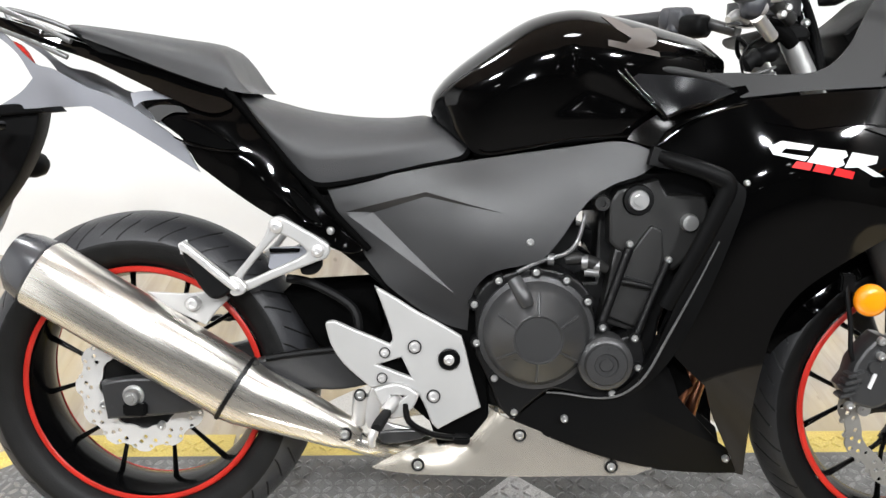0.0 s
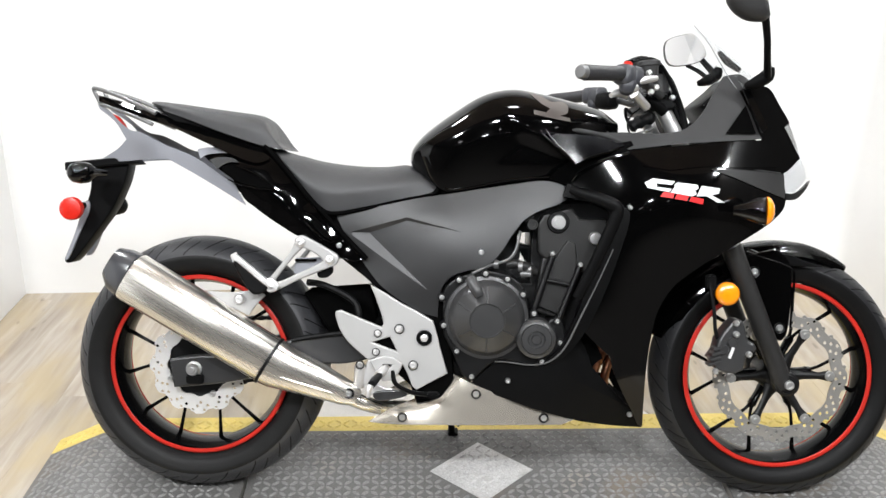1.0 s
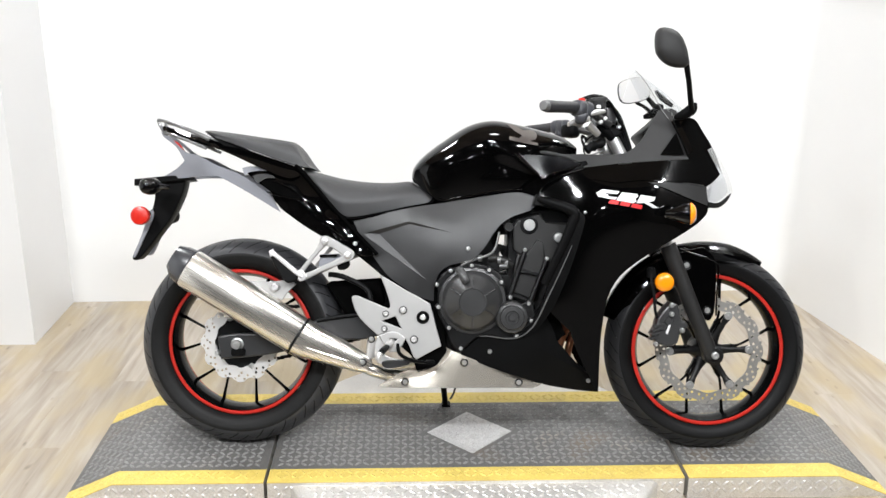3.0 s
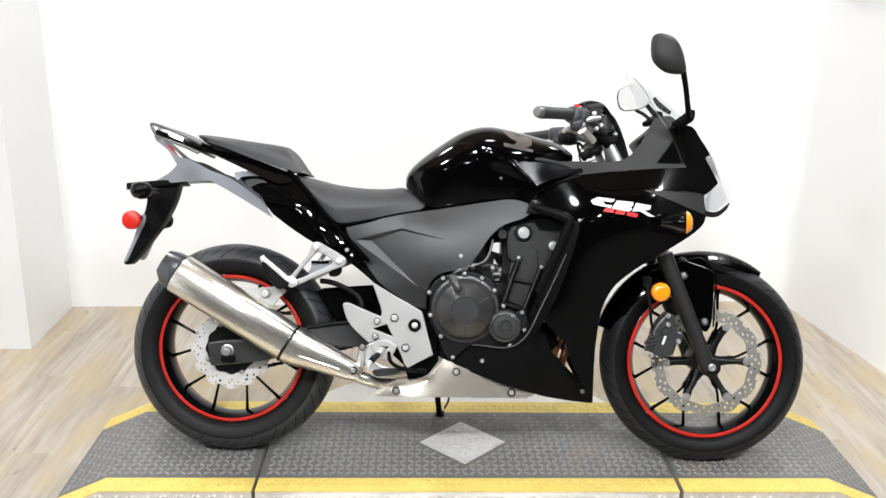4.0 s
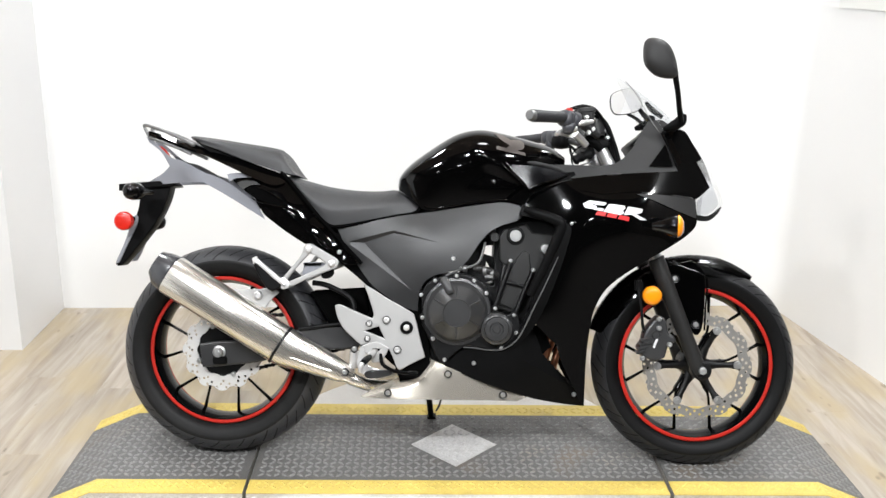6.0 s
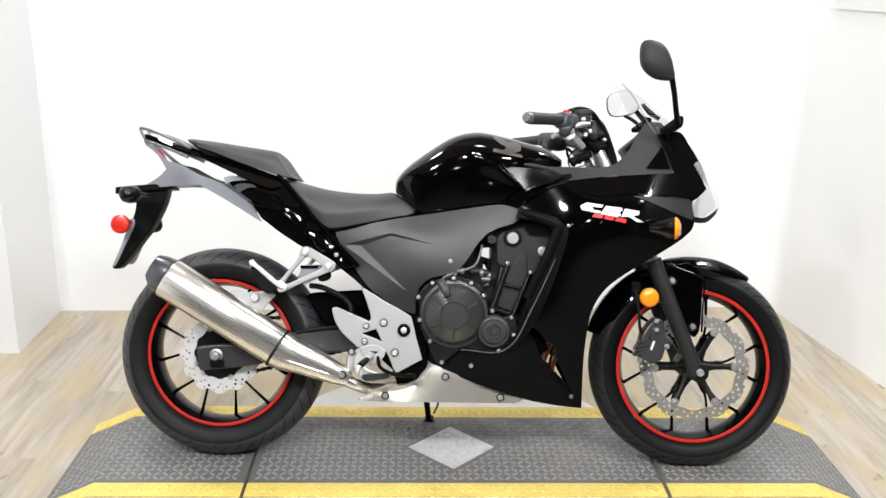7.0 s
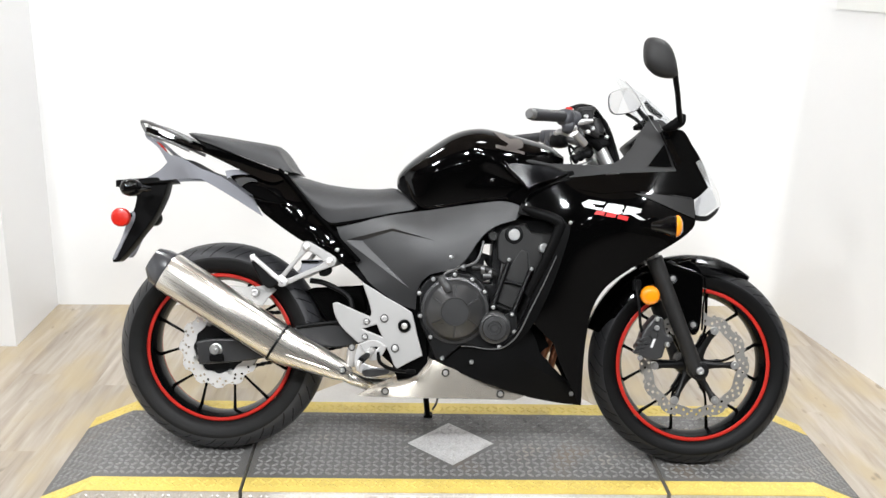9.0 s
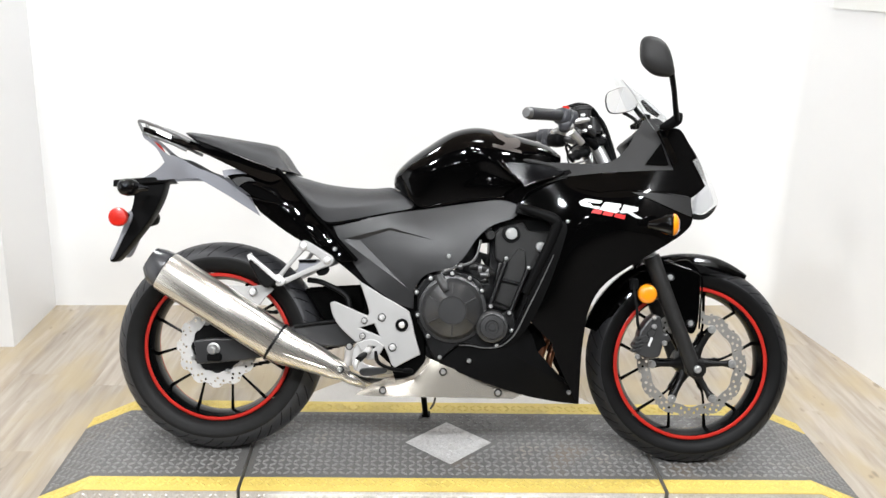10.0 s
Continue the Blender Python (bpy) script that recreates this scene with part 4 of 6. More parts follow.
tube("scoop_lip", [(-0.6, -0.141, 0.795), (-0.575, -0.145, 0.789), (-0.546, -0.147, 0.775), (-0.521, -0.147, 0.758)], [0.001, 0.0026, 0.0022, 0.001], GLOSS, cowl, "", 8)
# The lower slot is likewise a black panel, dark as its shaded hollow.
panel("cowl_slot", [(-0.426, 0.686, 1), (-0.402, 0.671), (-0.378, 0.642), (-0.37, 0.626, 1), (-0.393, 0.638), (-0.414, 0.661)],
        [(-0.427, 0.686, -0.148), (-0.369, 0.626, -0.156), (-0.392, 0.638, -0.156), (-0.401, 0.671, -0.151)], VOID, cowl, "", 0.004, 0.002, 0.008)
tube("slot_lip", [(-0.437, -0.147, 0.691), (-0.415, -0.151, 0.682), (-0.394, -0.153, 0.663), (-0.376, -0.154, 0.64)], [0.001, 0.0028, 0.002, 0.001], GLOSS, cowl, "", 8)
tube("slot_rim", [(-0.432, -0.152, 0.667), (-0.413, -0.156, 0.649), (-0.393, -0.158, 0.633), (-0.37, -0.157, 0.621)], [0.001, 0.0028, 0.002, 0.001], GLOSS, cowl, "", 8)
tube("cowl_bead", [(-0.449, -0.145, 0.637), (-0.42, -0.151, 0.623), (-0.373, -0.154, 0.598), (-0.334, -0.154, 0.581), (-0.313, -0.154, 0.58), (-0.301, -0.153, 0.587), (-0.325, -0.151, 0.609), (-0.359, -0.148, 0.644), (-0.384, -0.144, 0.673)], 0.0017, GLOSS, cowl, "", 8)
# Black strip drawn where the seat gap lies in shade.
tube("seat_gap", [(-0.534, -0.118, 0.844), (-0.505, -0.125, 0.815), (-0.471, -0.131, 0.776), (-0.424, -0.138, 0.722), (-0.393, -0.142, 0.689), (-0.351, -0.148, 0.646), (-0.29, -0.151, 0.584)], 0.0055, VOID, cowl, "black strip for the shaded gap along the seat", 8)
plate("seat_base", [(-0.807, 0.938, 1), (-0.782, 0.93), (-0.689, 0.892), (-0.53, 0.838, 1), (-0.5, 0.815), (-0.418, 0.73), (-0.35, 0.682, 1), (-0.185, 0.712, 1), (-0.119, 0.736, 1), (-0.11, 0.703, 1), (-0.316, 0.65, 1), (-0.417, 0.689), (-0.5, 0.803), (-0.621, 0.841, 1), (-0.739, 0.887, 1)], -0.085, 0.085, MATT, bike, "", 0.003)
panel("tail_upper_cowl", [(-0.95, 0.963, 1), (-0.82, 0.927), (-0.731, 0.899), (-0.643, 0.871), (-0.575, 0.845), (-0.524, 0.832, 1), (-0.521, 0.812, 1), (-0.555, 0.804), (-0.623, 0.828), (-0.692, 0.858), (-0.762, 0.887), (-0.859, 0.917), (-0.947, 0.948, 1)],
        [(-0.945, 0.963, -0.044), (-0.947, 0.95, -0.052), (-0.82, 0.927, -0.072), (-0.83, 0.909, -0.09), (-0.732, 0.899, -0.084), (-0.727, 0.874, -0.108), (-0.643, 0.871, -0.1), (-0.63, 0.832, -0.128), (-0.549, 0.838, -0.112), (-0.553, 0.806, -0.138)], GLOSS, bike, "glossy black tail rail", 0.02, 0.008, 0.015)
panel("undertail", [(-0.958, 0.945, 1), (-0.926, 0.927), (-0.874, 0.883), (-0.833, 0.872), (-0.772, 0.841, 1), (-0.708, 0.818), (-0.64, 0.776), (-0.604, 0.75, 1), (-0.579, 0.705, 1), (-0.682, 0.764), (-0.771, 0.811, 1), (-0.832, 0.81), (-0.905, 0.804), (-0.957, 0.806, 1), (-0.907, 0.832), (-0.878, 0.857, 1), (-0.906, 0.898), (-0.95, 0.93, 1)],
        [(-0.828, 0.851, -0.086), (-0.799, 0.828, -0.09), (-0.952, 0.941, -0.04), (-0.874, 0.883, -0.07), (-0.772, 0.838, -0.088), (-0.708, 0.815, -0.098), (-0.592, 0.729, -0.118), (-0.836, 0.818, -0.07), (-0.927, 0.811, -0.045), (-0.773, 0.814, -0.088)], GREY, bike, "grey plastic undertail", 0.005, 0.004, 0.015)
tail_lamp = panel("tail_lamp", [(-0.916, 0.919, 1), (-0.896, 0.906), (-0.868, 0.867, 1), (-0.872, 0.862, 1), (-0.891, 0.885, 1)],
        [(-0.935, 0.936, -0.045), (-0.879, 0.868, -0.066), (-0.91, 0.911, -0.052)], REDLENS, bike, "red tail lamp lens", 0.01, 0.002, 0.01, mirror=False)
rack = tube("grab_rail", [(-0.806, -0.09, 0.892), (-0.827, -0.088, 0.901), (-0.859, -0.08, 0.914), (-0.932, -0.055, 0.938), (-0.947, -0.04, 0.943), (-0.966, -0.035, 0.975), (-0.956, -0.045, 0.979), (-0.905, -0.07, 0.964), (-0.85, -0.085, 0.942), (-0.797, -0.095, 0.918)], 0.0048, PIPE, bike, "dull grey pillion grab rail", 10)
mirrored(rack)
# number-plate hanger, signals and reflectors at the tail
hanger = plate("plate_hanger", [(-0.977, 0.797, 1), (-0.883, 0.8, 1), (-0.895, 0.752), (-0.925, 0.689), (-0.964, 0.634), (-1.019, 0.564), (-1.039, 0.554, 1), (-1.045, 0.567), (-1.017, 0.633), (-0.992, 0.695), (-0.979, 0.739)], -0.035, 0.02, MATT, bike, "black number-plate hanger", 0.004)
plate("hanger_rib", [(-0.992, 0.702), (-0.98, 0.705), (-0.981, 0.681), (-1.007, 0.623), (-1.032, 0.568), (-1.041, 0.569), (-1.018, 0.626)], -0.041, -0.035, GREY, hanger, "grey hanger edge", 0.002)
plate("plate_hanger_arm", [(-1.036, 0.801, 1), (-0.96, 0.809), (-0.884, 0.816, 1), (-0.867, 0.799, 1), (-0.951, 0.79), (-1.036, 0.781, 1)], -0.05, 0.05, MATT, bike, "", 0.004)
plate("plate_bracket", [(-0.958, 0.731, 1), (-0.985, 0.727), (-1.007, 0.613), (-1.023, 0.566, 1), (-1.006, 0.576), (-0.975, 0.647), (-0.954, 0.698, 1)], 0.04, 0.06, GREY, bike, "grey plate bracket", 0.003)
signal = lathe("rear_signal", [(0, -0.05), (0.012, -0.048), (0.022, -0.038), (0.026, -0.02), (0.024, 0), (0.012, 0.02), (0.008, 0.05)], (-0.948, -0.13, 0.776), GLOSS, bike, "black rear turn signal", 24, False, pose(0, 0, 0, 0, 0, -30))
lathe("rear_signal", [(0, -0.05), (0.012, -0.048), (0.022, -0.038), (0.026, -0.02), (0.024, 0), (0.012, 0.02), (0.008, 0.05)], (-0.999, 0.15, 0.691), MATT, bike, "black rear turn signal", 24, False, pose(0, 0, 0, 0, 0, 150))
lathe("signal_lens", [(0, -0.004), (0.02, -0.003), (0.026, 0.002), (0.022, 0.012), (0, 0.013)], (-0.959, -0.145, 0.776), REDLENS, signal, "red signal lens", 24, False, pose(0, 0, 0, 0, 0, -75))
refl = lathe("rear_reflector", [(0, -0.011), (0.015, -0.0105), (0.0255, -0.008), (0.028, -0.002), (0.028, 0.008), (0, 0.01)], (-1.004, -0.09, 0.69), REDLENS, bike, "round red side reflector", 32)
tube("reflector_stem", [Vector((-1.003, -0.085, 0.69)), Vector((-0.992, -0.03, 0.698))], 0.008, MATT, refl, "", 8, 1)

# ---- side cover under the seat ----
FOLD = [(-0.334, 0.644), (-0.198, 0.682), (-0.198, 0.674), (-0.069, 0.65), (-0.286, 0.644), (-0.145, 0.512)]
SUNK = (0, 0, 0.0055, 0, 0.011, 0)


def recess(x, z):
    """The folded hollow of the side cover: a dark ledge above, a sunken field and a sloping facet below."""
    for tri in ((0, 1, 4), (1, 2, 4), (1, 3, 2), (4, 2, 3), (4, 3, 5), (0, 4, 5)):
        (ax, az), (bx, bz), (cx, cz) = [FOLD[k] for k in tri]
        d = (bx - ax) * (cz - az) - (cx - ax) * (bz - az)
        u = ((x - ax) * (cz - az) - (cx - ax) * (z - az)) / d
        v = ((bx - ax) * (z - az) - (x - ax) * (bz - az)) / d
        if u > -1e-6 and v > -1e-6 and u + v < 1 + 1e-6:
            return SUNK[tri[0]] * (1 - u - v) + SUNK[tri[1]] * u + SUNK[tri[2]] * v
    return 0


side_cover = panel("side_cover", [(-0.366, 0.688, 1), (-0.281, 0.703), (-0.183, 0.724), (-0.106, 0.736), (-0.036, 0.748), (0.045, 0.761), (0.11, 0.77), (0.155, 0.763), (0.188, 0.743, 1), (0.151, 0.717), (0.111, 0.703), (0.076, 0.683), (0.047, 0.649), (0.024, 0.612), (-0.005, 0.579), (-0.039, 0.566), (-0.079, 0.555), (-0.105, 0.536), (-0.12, 0.504), (-0.124, 0.45, 1), (-0.175, 0.466), (-0.25, 0.516), (-0.275, 0.542), (-0.296, 0.569, 1), (-0.336, 0.623, 1)],
        [(-0.363, 0.69, -0.126), (-0.11, 0.736, -0.124), (0.15, 0.758, -0.146), (-0.31, 0.655, -0.139), (-0.14, 0.693, -0.15), (0.05, 0.715, -0.164), (-0.245, 0.6, -0.148), (-0.125, 0.451, -0.152), (-0.032, 0.6, -0.173), (0.063, 0.68, -0.172), (-0.302, 0.577, -0.136), (-0.258, 0.521, -0.148)], PANEL, bike, "matt charcoal side cover", 0.01, 0.006, 0.0075, extra=recess, sharp=13, cuts=[(FOLD[a], FOLD[b]) for a, b in ((0, 1), (1, 3), (4, 2), (4, 5), (0, 5), (2, 3))])
bolt((-0.025, -0.173, 0.605), 0.0065, side_cover, CHROME, "bolt", 0.004)
bolt((-0.354, -0.156, 0.615), 0.0065, bike, CHROME, "bolt", 0.004)


def decal(name, outline, target, mat, parent, label, gap=0.0012, step=0.008):
    """A thin mark laid on the near side of a part."""
    bm = bmesh.new()
    bm.from_mesh(target.data)
    tree = BVHTree.FromBMesh(bm)
    bm.free()
    bm = bmesh.new()
    pts = spline(outline, 4, True, True)
    bm.faces.new([bm.verts.new((x, 0, z)) for x, z in pts])
    for i, axis in ((0, (1, 0, 0)), (1, (0, 0, 1))):
        k, top = min(p[i] for p in pts) + step, max(p[i] for p in pts)
        while k < top:
            bmesh.ops.bisect_plane(bm, geom=bm.verts[:] + bm.edges[:] + bm.faces[:], plane_co=(k, 0, 0) if i == 0 else (0, 0, k), plane_no=axis)
            k += step
    for v in bm.verts:
        hit, normal, _, _ = tree.ray_cast(Vector((v.co.x, -1, v.co.z)), Vector((0, 1, 0)))
        if hit:
            v.co = hit + (normal if normal.y < 0 else -normal) * gap
    return part(name, bm, mat, parent, label, 60)


decal("wing_mark", [(0.083, 0.972, 1), (0.107, 0.968), (0.132, 0.952, 1), (0.16, 0.953), (0.172, 0.943, 1), (0.169, 0.926), (0.15, 0.919, 1), (0.121, 0.925), (0.129, 0.935, 1), (0.107, 0.948, 1)], tank, LOGO, tank, "pewter wing-shaped mark")
decal("name_bar", [(0.091, 0.932, 1), (0.132, 0.924), (0.174, 0.914, 1), (0.176, 0.906, 1), (0.133, 0.913), (0.091, 0.922, 1)], tank, LOGO, tank, "pewter bar mark")


# ---- fairing ----
# the bulge of the fairing: x, z and distance from the middle plane
FAIRING = [(0.182, 0.765, -0.165), (0.298, 0.7, -0.222), (0.297, 0.827, -0.2), (0.388, 0.757, -0.238), (0.484, 0.705, -0.235), (0.601, 0.717, -0.205), (0.602, 0.865, -0.182), (0.453, 0.856, -0.205), (0.527, 0.619, -0.195), (0.39, 0.494, -0.18), (0.213, 0.449, -0.193), (0.37, 0.225, -0.115), (0.685, 0.793, -0.15)]
fairing = panel("side_fairing", [(0.177, 0.766, 1), (0.213, 0.795), (0.253, 0.818), (0.305, 0.84, 1), (0.39, 0.85), (0.486, 0.859), (0.605, 0.868, 1), (0.628, 0.842), (0.668, 0.805, 1), (0.661, 0.789), (0.668, 0.737, 1), (0.66, 0.711), (0.63, 0.683, 1), (0.589, 0.656), (0.527, 0.617), (0.461, 0.574), (0.412, 0.531), (0.383, 0.477), (0.372, 0.419), (0.366, 0.327), (0.368, 0.187, 1), (0.356, 0.191, 1), (0.339, 0.227), (0.315, 0.272), (0.292, 0.319), (0.275, 0.367, 1), (0.22, 0.419), (0.189, 0.46, 1), (0.218, 0.53), (0.257, 0.635), (0.28, 0.693, 1), (0.259, 0.721), (0.205, 0.736, 1)],
        FAIRING, GLOSS, bike, "glossy black side fairing", 0.005, 0.009, 0.013)
panel("fairing_crease", [(0.327, 0.807, 1), (0.421, 0.822), (0.5, 0.836, 1), (0.602, 0.837, 1), (0.642, 0.807, 1), (0.55, 0.805), (0.468, 0.806), (0.388, 0.797, 1)],
        FAIRING, GLOSS, fairing, "", 0.004, 0.004, 0.015, mirror=False, lift=-0.003)
panel("fairing_fin", [(0.48, 0.8, 1), (0.549, 0.8), (0.661, 0.792, 1), (0.663, 0.737, 1), (0.6, 0.757), (0.532, 0.783, 1)],
        FAIRING, DULL, fairing, "", 0.004, 0.004, 0.015, mirror=False, lift=-0.004)
# Thin paler tube draws the highlight along the fin's upper rim.
tube("fin_edge", [(0.497, -0.222, 0.805), (0.55, -0.21, 0.802), (0.601, -0.195, 0.799), (0.65, -0.178, 0.794)], 0.0014, CASE, fairing, "", 6)
tube("fairing_bead", [(0.179, -0.17, 0.771), (0.192, -0.178, 0.789), (0.217, -0.184, 0.805), (0.251, -0.19, 0.82), (0.295, -0.197, 0.833), (0.345, -0.2, 0.841), (0.424, -0.204, 0.85)], [0.0015, 0.0032, 0.003, 0.003, 0.0015], GLOSS, fairing, "", 8)
frame_duct = panel("engine_surround", [(0.17, 0.765, 1), (0.197, 0.755), (0.264, 0.737, 1), (0.302, 0.703, 1), (0.299, 0.668), (0.265, 0.548), (0.22, 0.438), (0.177, 0.375), (0.143, 0.348, 1), (0.121, 0.353, 1), (0.159, 0.391), (0.189, 0.454), (0.222, 0.554), (0.25, 0.643), (0.267, 0.686, 1), (0.252, 0.711), (0.19, 0.729), (0.161, 0.735, 1)],
        FAIRING, MATT, bike, "matt black duct round the engine", 0.03, 0.014, 0.01, lift=-0.006)
tube("surround_roll", [(0.173, -0.196, 0.751), (0.195, -0.206, 0.744), (0.251, -0.22, 0.726), (0.275, -0.222, 0.709), (0.268, -0.22, 0.679), (0.237, -0.212, 0.602), (0.194, -0.2, 0.507)], [0.008, 0.013, 0.015, 0.015, 0.014, 0.012], MATT, frame_duct, "", 14, 5, 0.7)
# Zinc grey on the lip paints its thin highlight line.
tube("surround_lip", [(0.269, -0.218, 0.619), (0.237, -0.212, 0.542), (0.203, -0.205, 0.466), (0.173, -0.198, 0.399), (0.15, -0.192, 0.369), (0.124, -0.187, 0.352), (0.087, -0.182, 0.347), (0.039, -0.178, 0.352), (0.01, -0.174, 0.352)], [0.0012, 0.0022, 0.0022, 0.0018, 0.0014], PIPE, frame_duct, "", 6)
RIDGE = [(0.165, 0.33), (0.34, 0.229)]


def cowl_fold(x, z):
    """The upper face of the lower cowl folds back above a straight ridge."""
    (ax, az), (bx, bz) = RIDGE
    u = Vector((bx - ax, bz - az)).normalized()
    return 0.4 * max(0, (x - ax) * -u.y + (z - az) * u.x) * max(0, min(1, (x - ax + 0.02) / 0.06))


lower = panel("lower_cowl", [(-0.052, 0.287, 1), (-0.008, 0.332), (0.021, 0.351, 1), (0.065, 0.349), (0.108, 0.343), (0.14, 0.354), (0.168, 0.381), (0.195, 0.431, 1), (0.224, 0.378), (0.238, 0.338, 1), (0.275, 0.297), (0.327, 0.241, 1), (0.368, 0.211, 1), (0.374, 0.174, 1), (0.305, 0.184), (0.218, 0.203, 1), (0.092, 0.244), (-0.006, 0.278, 1)],
        [(-0.039, 0.301, -0.16), (0.024, 0.349, -0.165), (0.153, 0.358, -0.178), (0.198, 0.424, -0.185), (0.107, 0.291, -0.175), (0.327, 0.237, -0.1), (0.37, 0.18, -0.068), (0.21, 0.207, -0.135)], MATT, bike, "matt black lower cowl", 0.005, 0.006, 0.012, extra=cowl_fold, cuts=[RIDGE], sharp=14)
# Black filler in the notch, coloured like the shade behind the cowl.
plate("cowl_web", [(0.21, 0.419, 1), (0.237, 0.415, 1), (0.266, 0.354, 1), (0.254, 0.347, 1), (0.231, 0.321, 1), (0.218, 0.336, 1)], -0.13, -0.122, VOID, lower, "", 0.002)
CREASE = [(-0.283, 0.197), (-0.238, 0.215), (-0.186, 0.224), (-0.14, 0.232), (-0.113, 0.249), (-0.092, 0.276), (-0.07, 0.304), (-0.041, 0.329)]


def belly_fold(x, z):
    """Above a sweeping crease the tail of the pan is hollowed and faces up."""
    if x > CREASE[-1][0]:
        return 0
    d = z - float(np.interp(x, [q[0] for q in CREASE], [q[1] for q in CREASE]))
    d = (d + math.sqrt(d * d + 0.00008)) / 2
    return 0.7 * d - 5 * d * d


belly = panel("belly_pan", [(-0.286, 0.194, 1), (-0.241, 0.224), (-0.185, 0.249), (-0.133, 0.273), (-0.107, 0.298), (-0.093, 0.317, 1), (-0.064, 0.305), (-0.023, 0.289), (0.076, 0.252), (0.201, 0.21, 1), (0.17, 0.197, 1), (-0.004, 0.199), (-0.166, 0.196), (-0.266, 0.193, 1)],
        [(-0.286, 0.196, -0.13), (-0.168, 0.25, -0.15), (-0.096, 0.312, -0.155), (-0.032, 0.272, -0.163), (-0.204, 0.212, -0.155), (0.126, 0.215, -0.148), (0.201, 0.21, -0.14)], BELLY, bike, "polished metal belly pan", 0.004, 0.004, 0.006, extra=belly_fold, sharp=35)
for px in ((-0.032, -0.166, 0.273), (-0.204, -0.158, 0.213), (0.128, -0.152, 0.215)):
    bolt(px, 0.0075, belly, CHROME, "bolt", 0.004, 1.5)
bolt((0.041, -0.178, 0.308), 0.0065, lower, CHROME, "bolt", 0.004)
bolt((0.339, -0.098, 0.213), 0.0065, lower, CHROME, "bolt", 0.004)
bolt((0.303, -0.229, 0.713), 0.005, fairing, CHROME, "bolt", 0.004)

# nose, headlight and screen
nose = panel("nose_cowl", [(0.565, 0.983, 1), (0.596, 0.991), (0.636, 0.992), (0.665, 0.95), (0.69, 0.912, 1), (0.674, 0.901, 1), (0.695, 0.863), (0.714, 0.83, 1), (0.687, 0.805), (0.662, 0.789, 1), (0.633, 0.824), (0.61, 0.868, 1), (0.589, 0.929, 1)],
        [(0.561, 0.983, -0.13), (0.607, 0.871, -0.16), (0.63, 0.99, -0.115), (0.692, 0.907, -0.11), (0.742, 0.83, -0.1), (0.708, 0.831, -0.12), (0.607, 0.798, -0.17), (0.652, 0.792, -0.15), (0.673, 0.738, -0.14)], GLOSS, bike, "glossy black nose cowl", 0.004, 0.004, 0.012)
head_lamp = panel("headlight", [(0.695, 0.909, 1), (0.717, 0.918, 1), (0.748, 0.874), (0.772, 0.831), (0.785, 0.788, 1), (0.776, 0.767), (0.728, 0.748, 1), (0.678, 0.748, 1), (0.668, 0.789, 1), (0.697, 0.809), (0.728, 0.835, 1), (0.714, 0.869, 1)],
        [(0.717, 0.918, -0.022), (0.695, 0.909, -0.042), (0.728, 0.835, -0.06), (0.785, 0.788, -0.006), (0.772, 0.831, -0.006), (0.668, 0.789, -0.122), (0.678, 0.748, -0.114), (0.728, 0.748, -0.065), (0.776, 0.767, -0.012), (0.748, 0.874, -0.012)], LENS, bike, "clear headlight lens", 0.003, 0.002, 0.006, mirror=False)
panel("reflector_bowl", [(0.702, 0.903, 1), (0.72, 0.873), (0.741, 0.841), (0.759, 0.809, 1), (0.764, 0.78), (0.723, 0.751, 1), (0.682, 0.749, 1), (0.681, 0.785, 1), (0.72, 0.827, 1)],
        [(0.717, 0.918, -0.022), (0.695, 0.909, -0.042), (0.728, 0.835, -0.06), (0.785, 0.788, -0.006), (0.772, 0.831, -0.006), (0.668, 0.789, -0.122), (0.678, 0.748, -0.114), (0.728, 0.748, -0.065), (0.776, 0.767, -0.012), (0.748, 0.874, -0.012)], LAMPSILVER, head_lamp, "silver headlight reflector", 0.003, 0.002, 0.008, lift=0.007, mirror=False)
panel("screen_foot", [(0.593, 1.003, 1), (0.64, 0.995), (0.676, 0.964), (0.706, 0.923), (0.729, 0.88), (0.747, 0.832, 1), (0.718, 0.844), (0.689, 0.886), (0.655, 0.944), (0.624, 0.98)],
        [(0.639, 0.995, -0.055), (0.677, 0.964, -0.048), (0.708, 0.924, -0.042), (0.755, 0.833, -0.02), (0.681, 0.883, -0.08), (0.613, 0.974, -0.1), (0.58, 0.996, -0.11)], SMOKE, nose, "smoked foot of the windscreen", 0.003, 0.002, 0.008, mirror=False)
panel("cowl_pillar", [(0.566, 0.986, 1), (0.582, 0.982, 1), (0.606, 0.93), (0.619, 0.894, 1), (0.606, 0.884, 1), (0.59, 0.922, 1)],
        [(0.57, 0.983, -0.15), (0.617, 0.867, -0.182), (0.595, 0.923, -0.166), (0.582, 0.93, -0.165)], GLOSS, nose, "", 0.01, 0.004, 0.01, mirror=False)
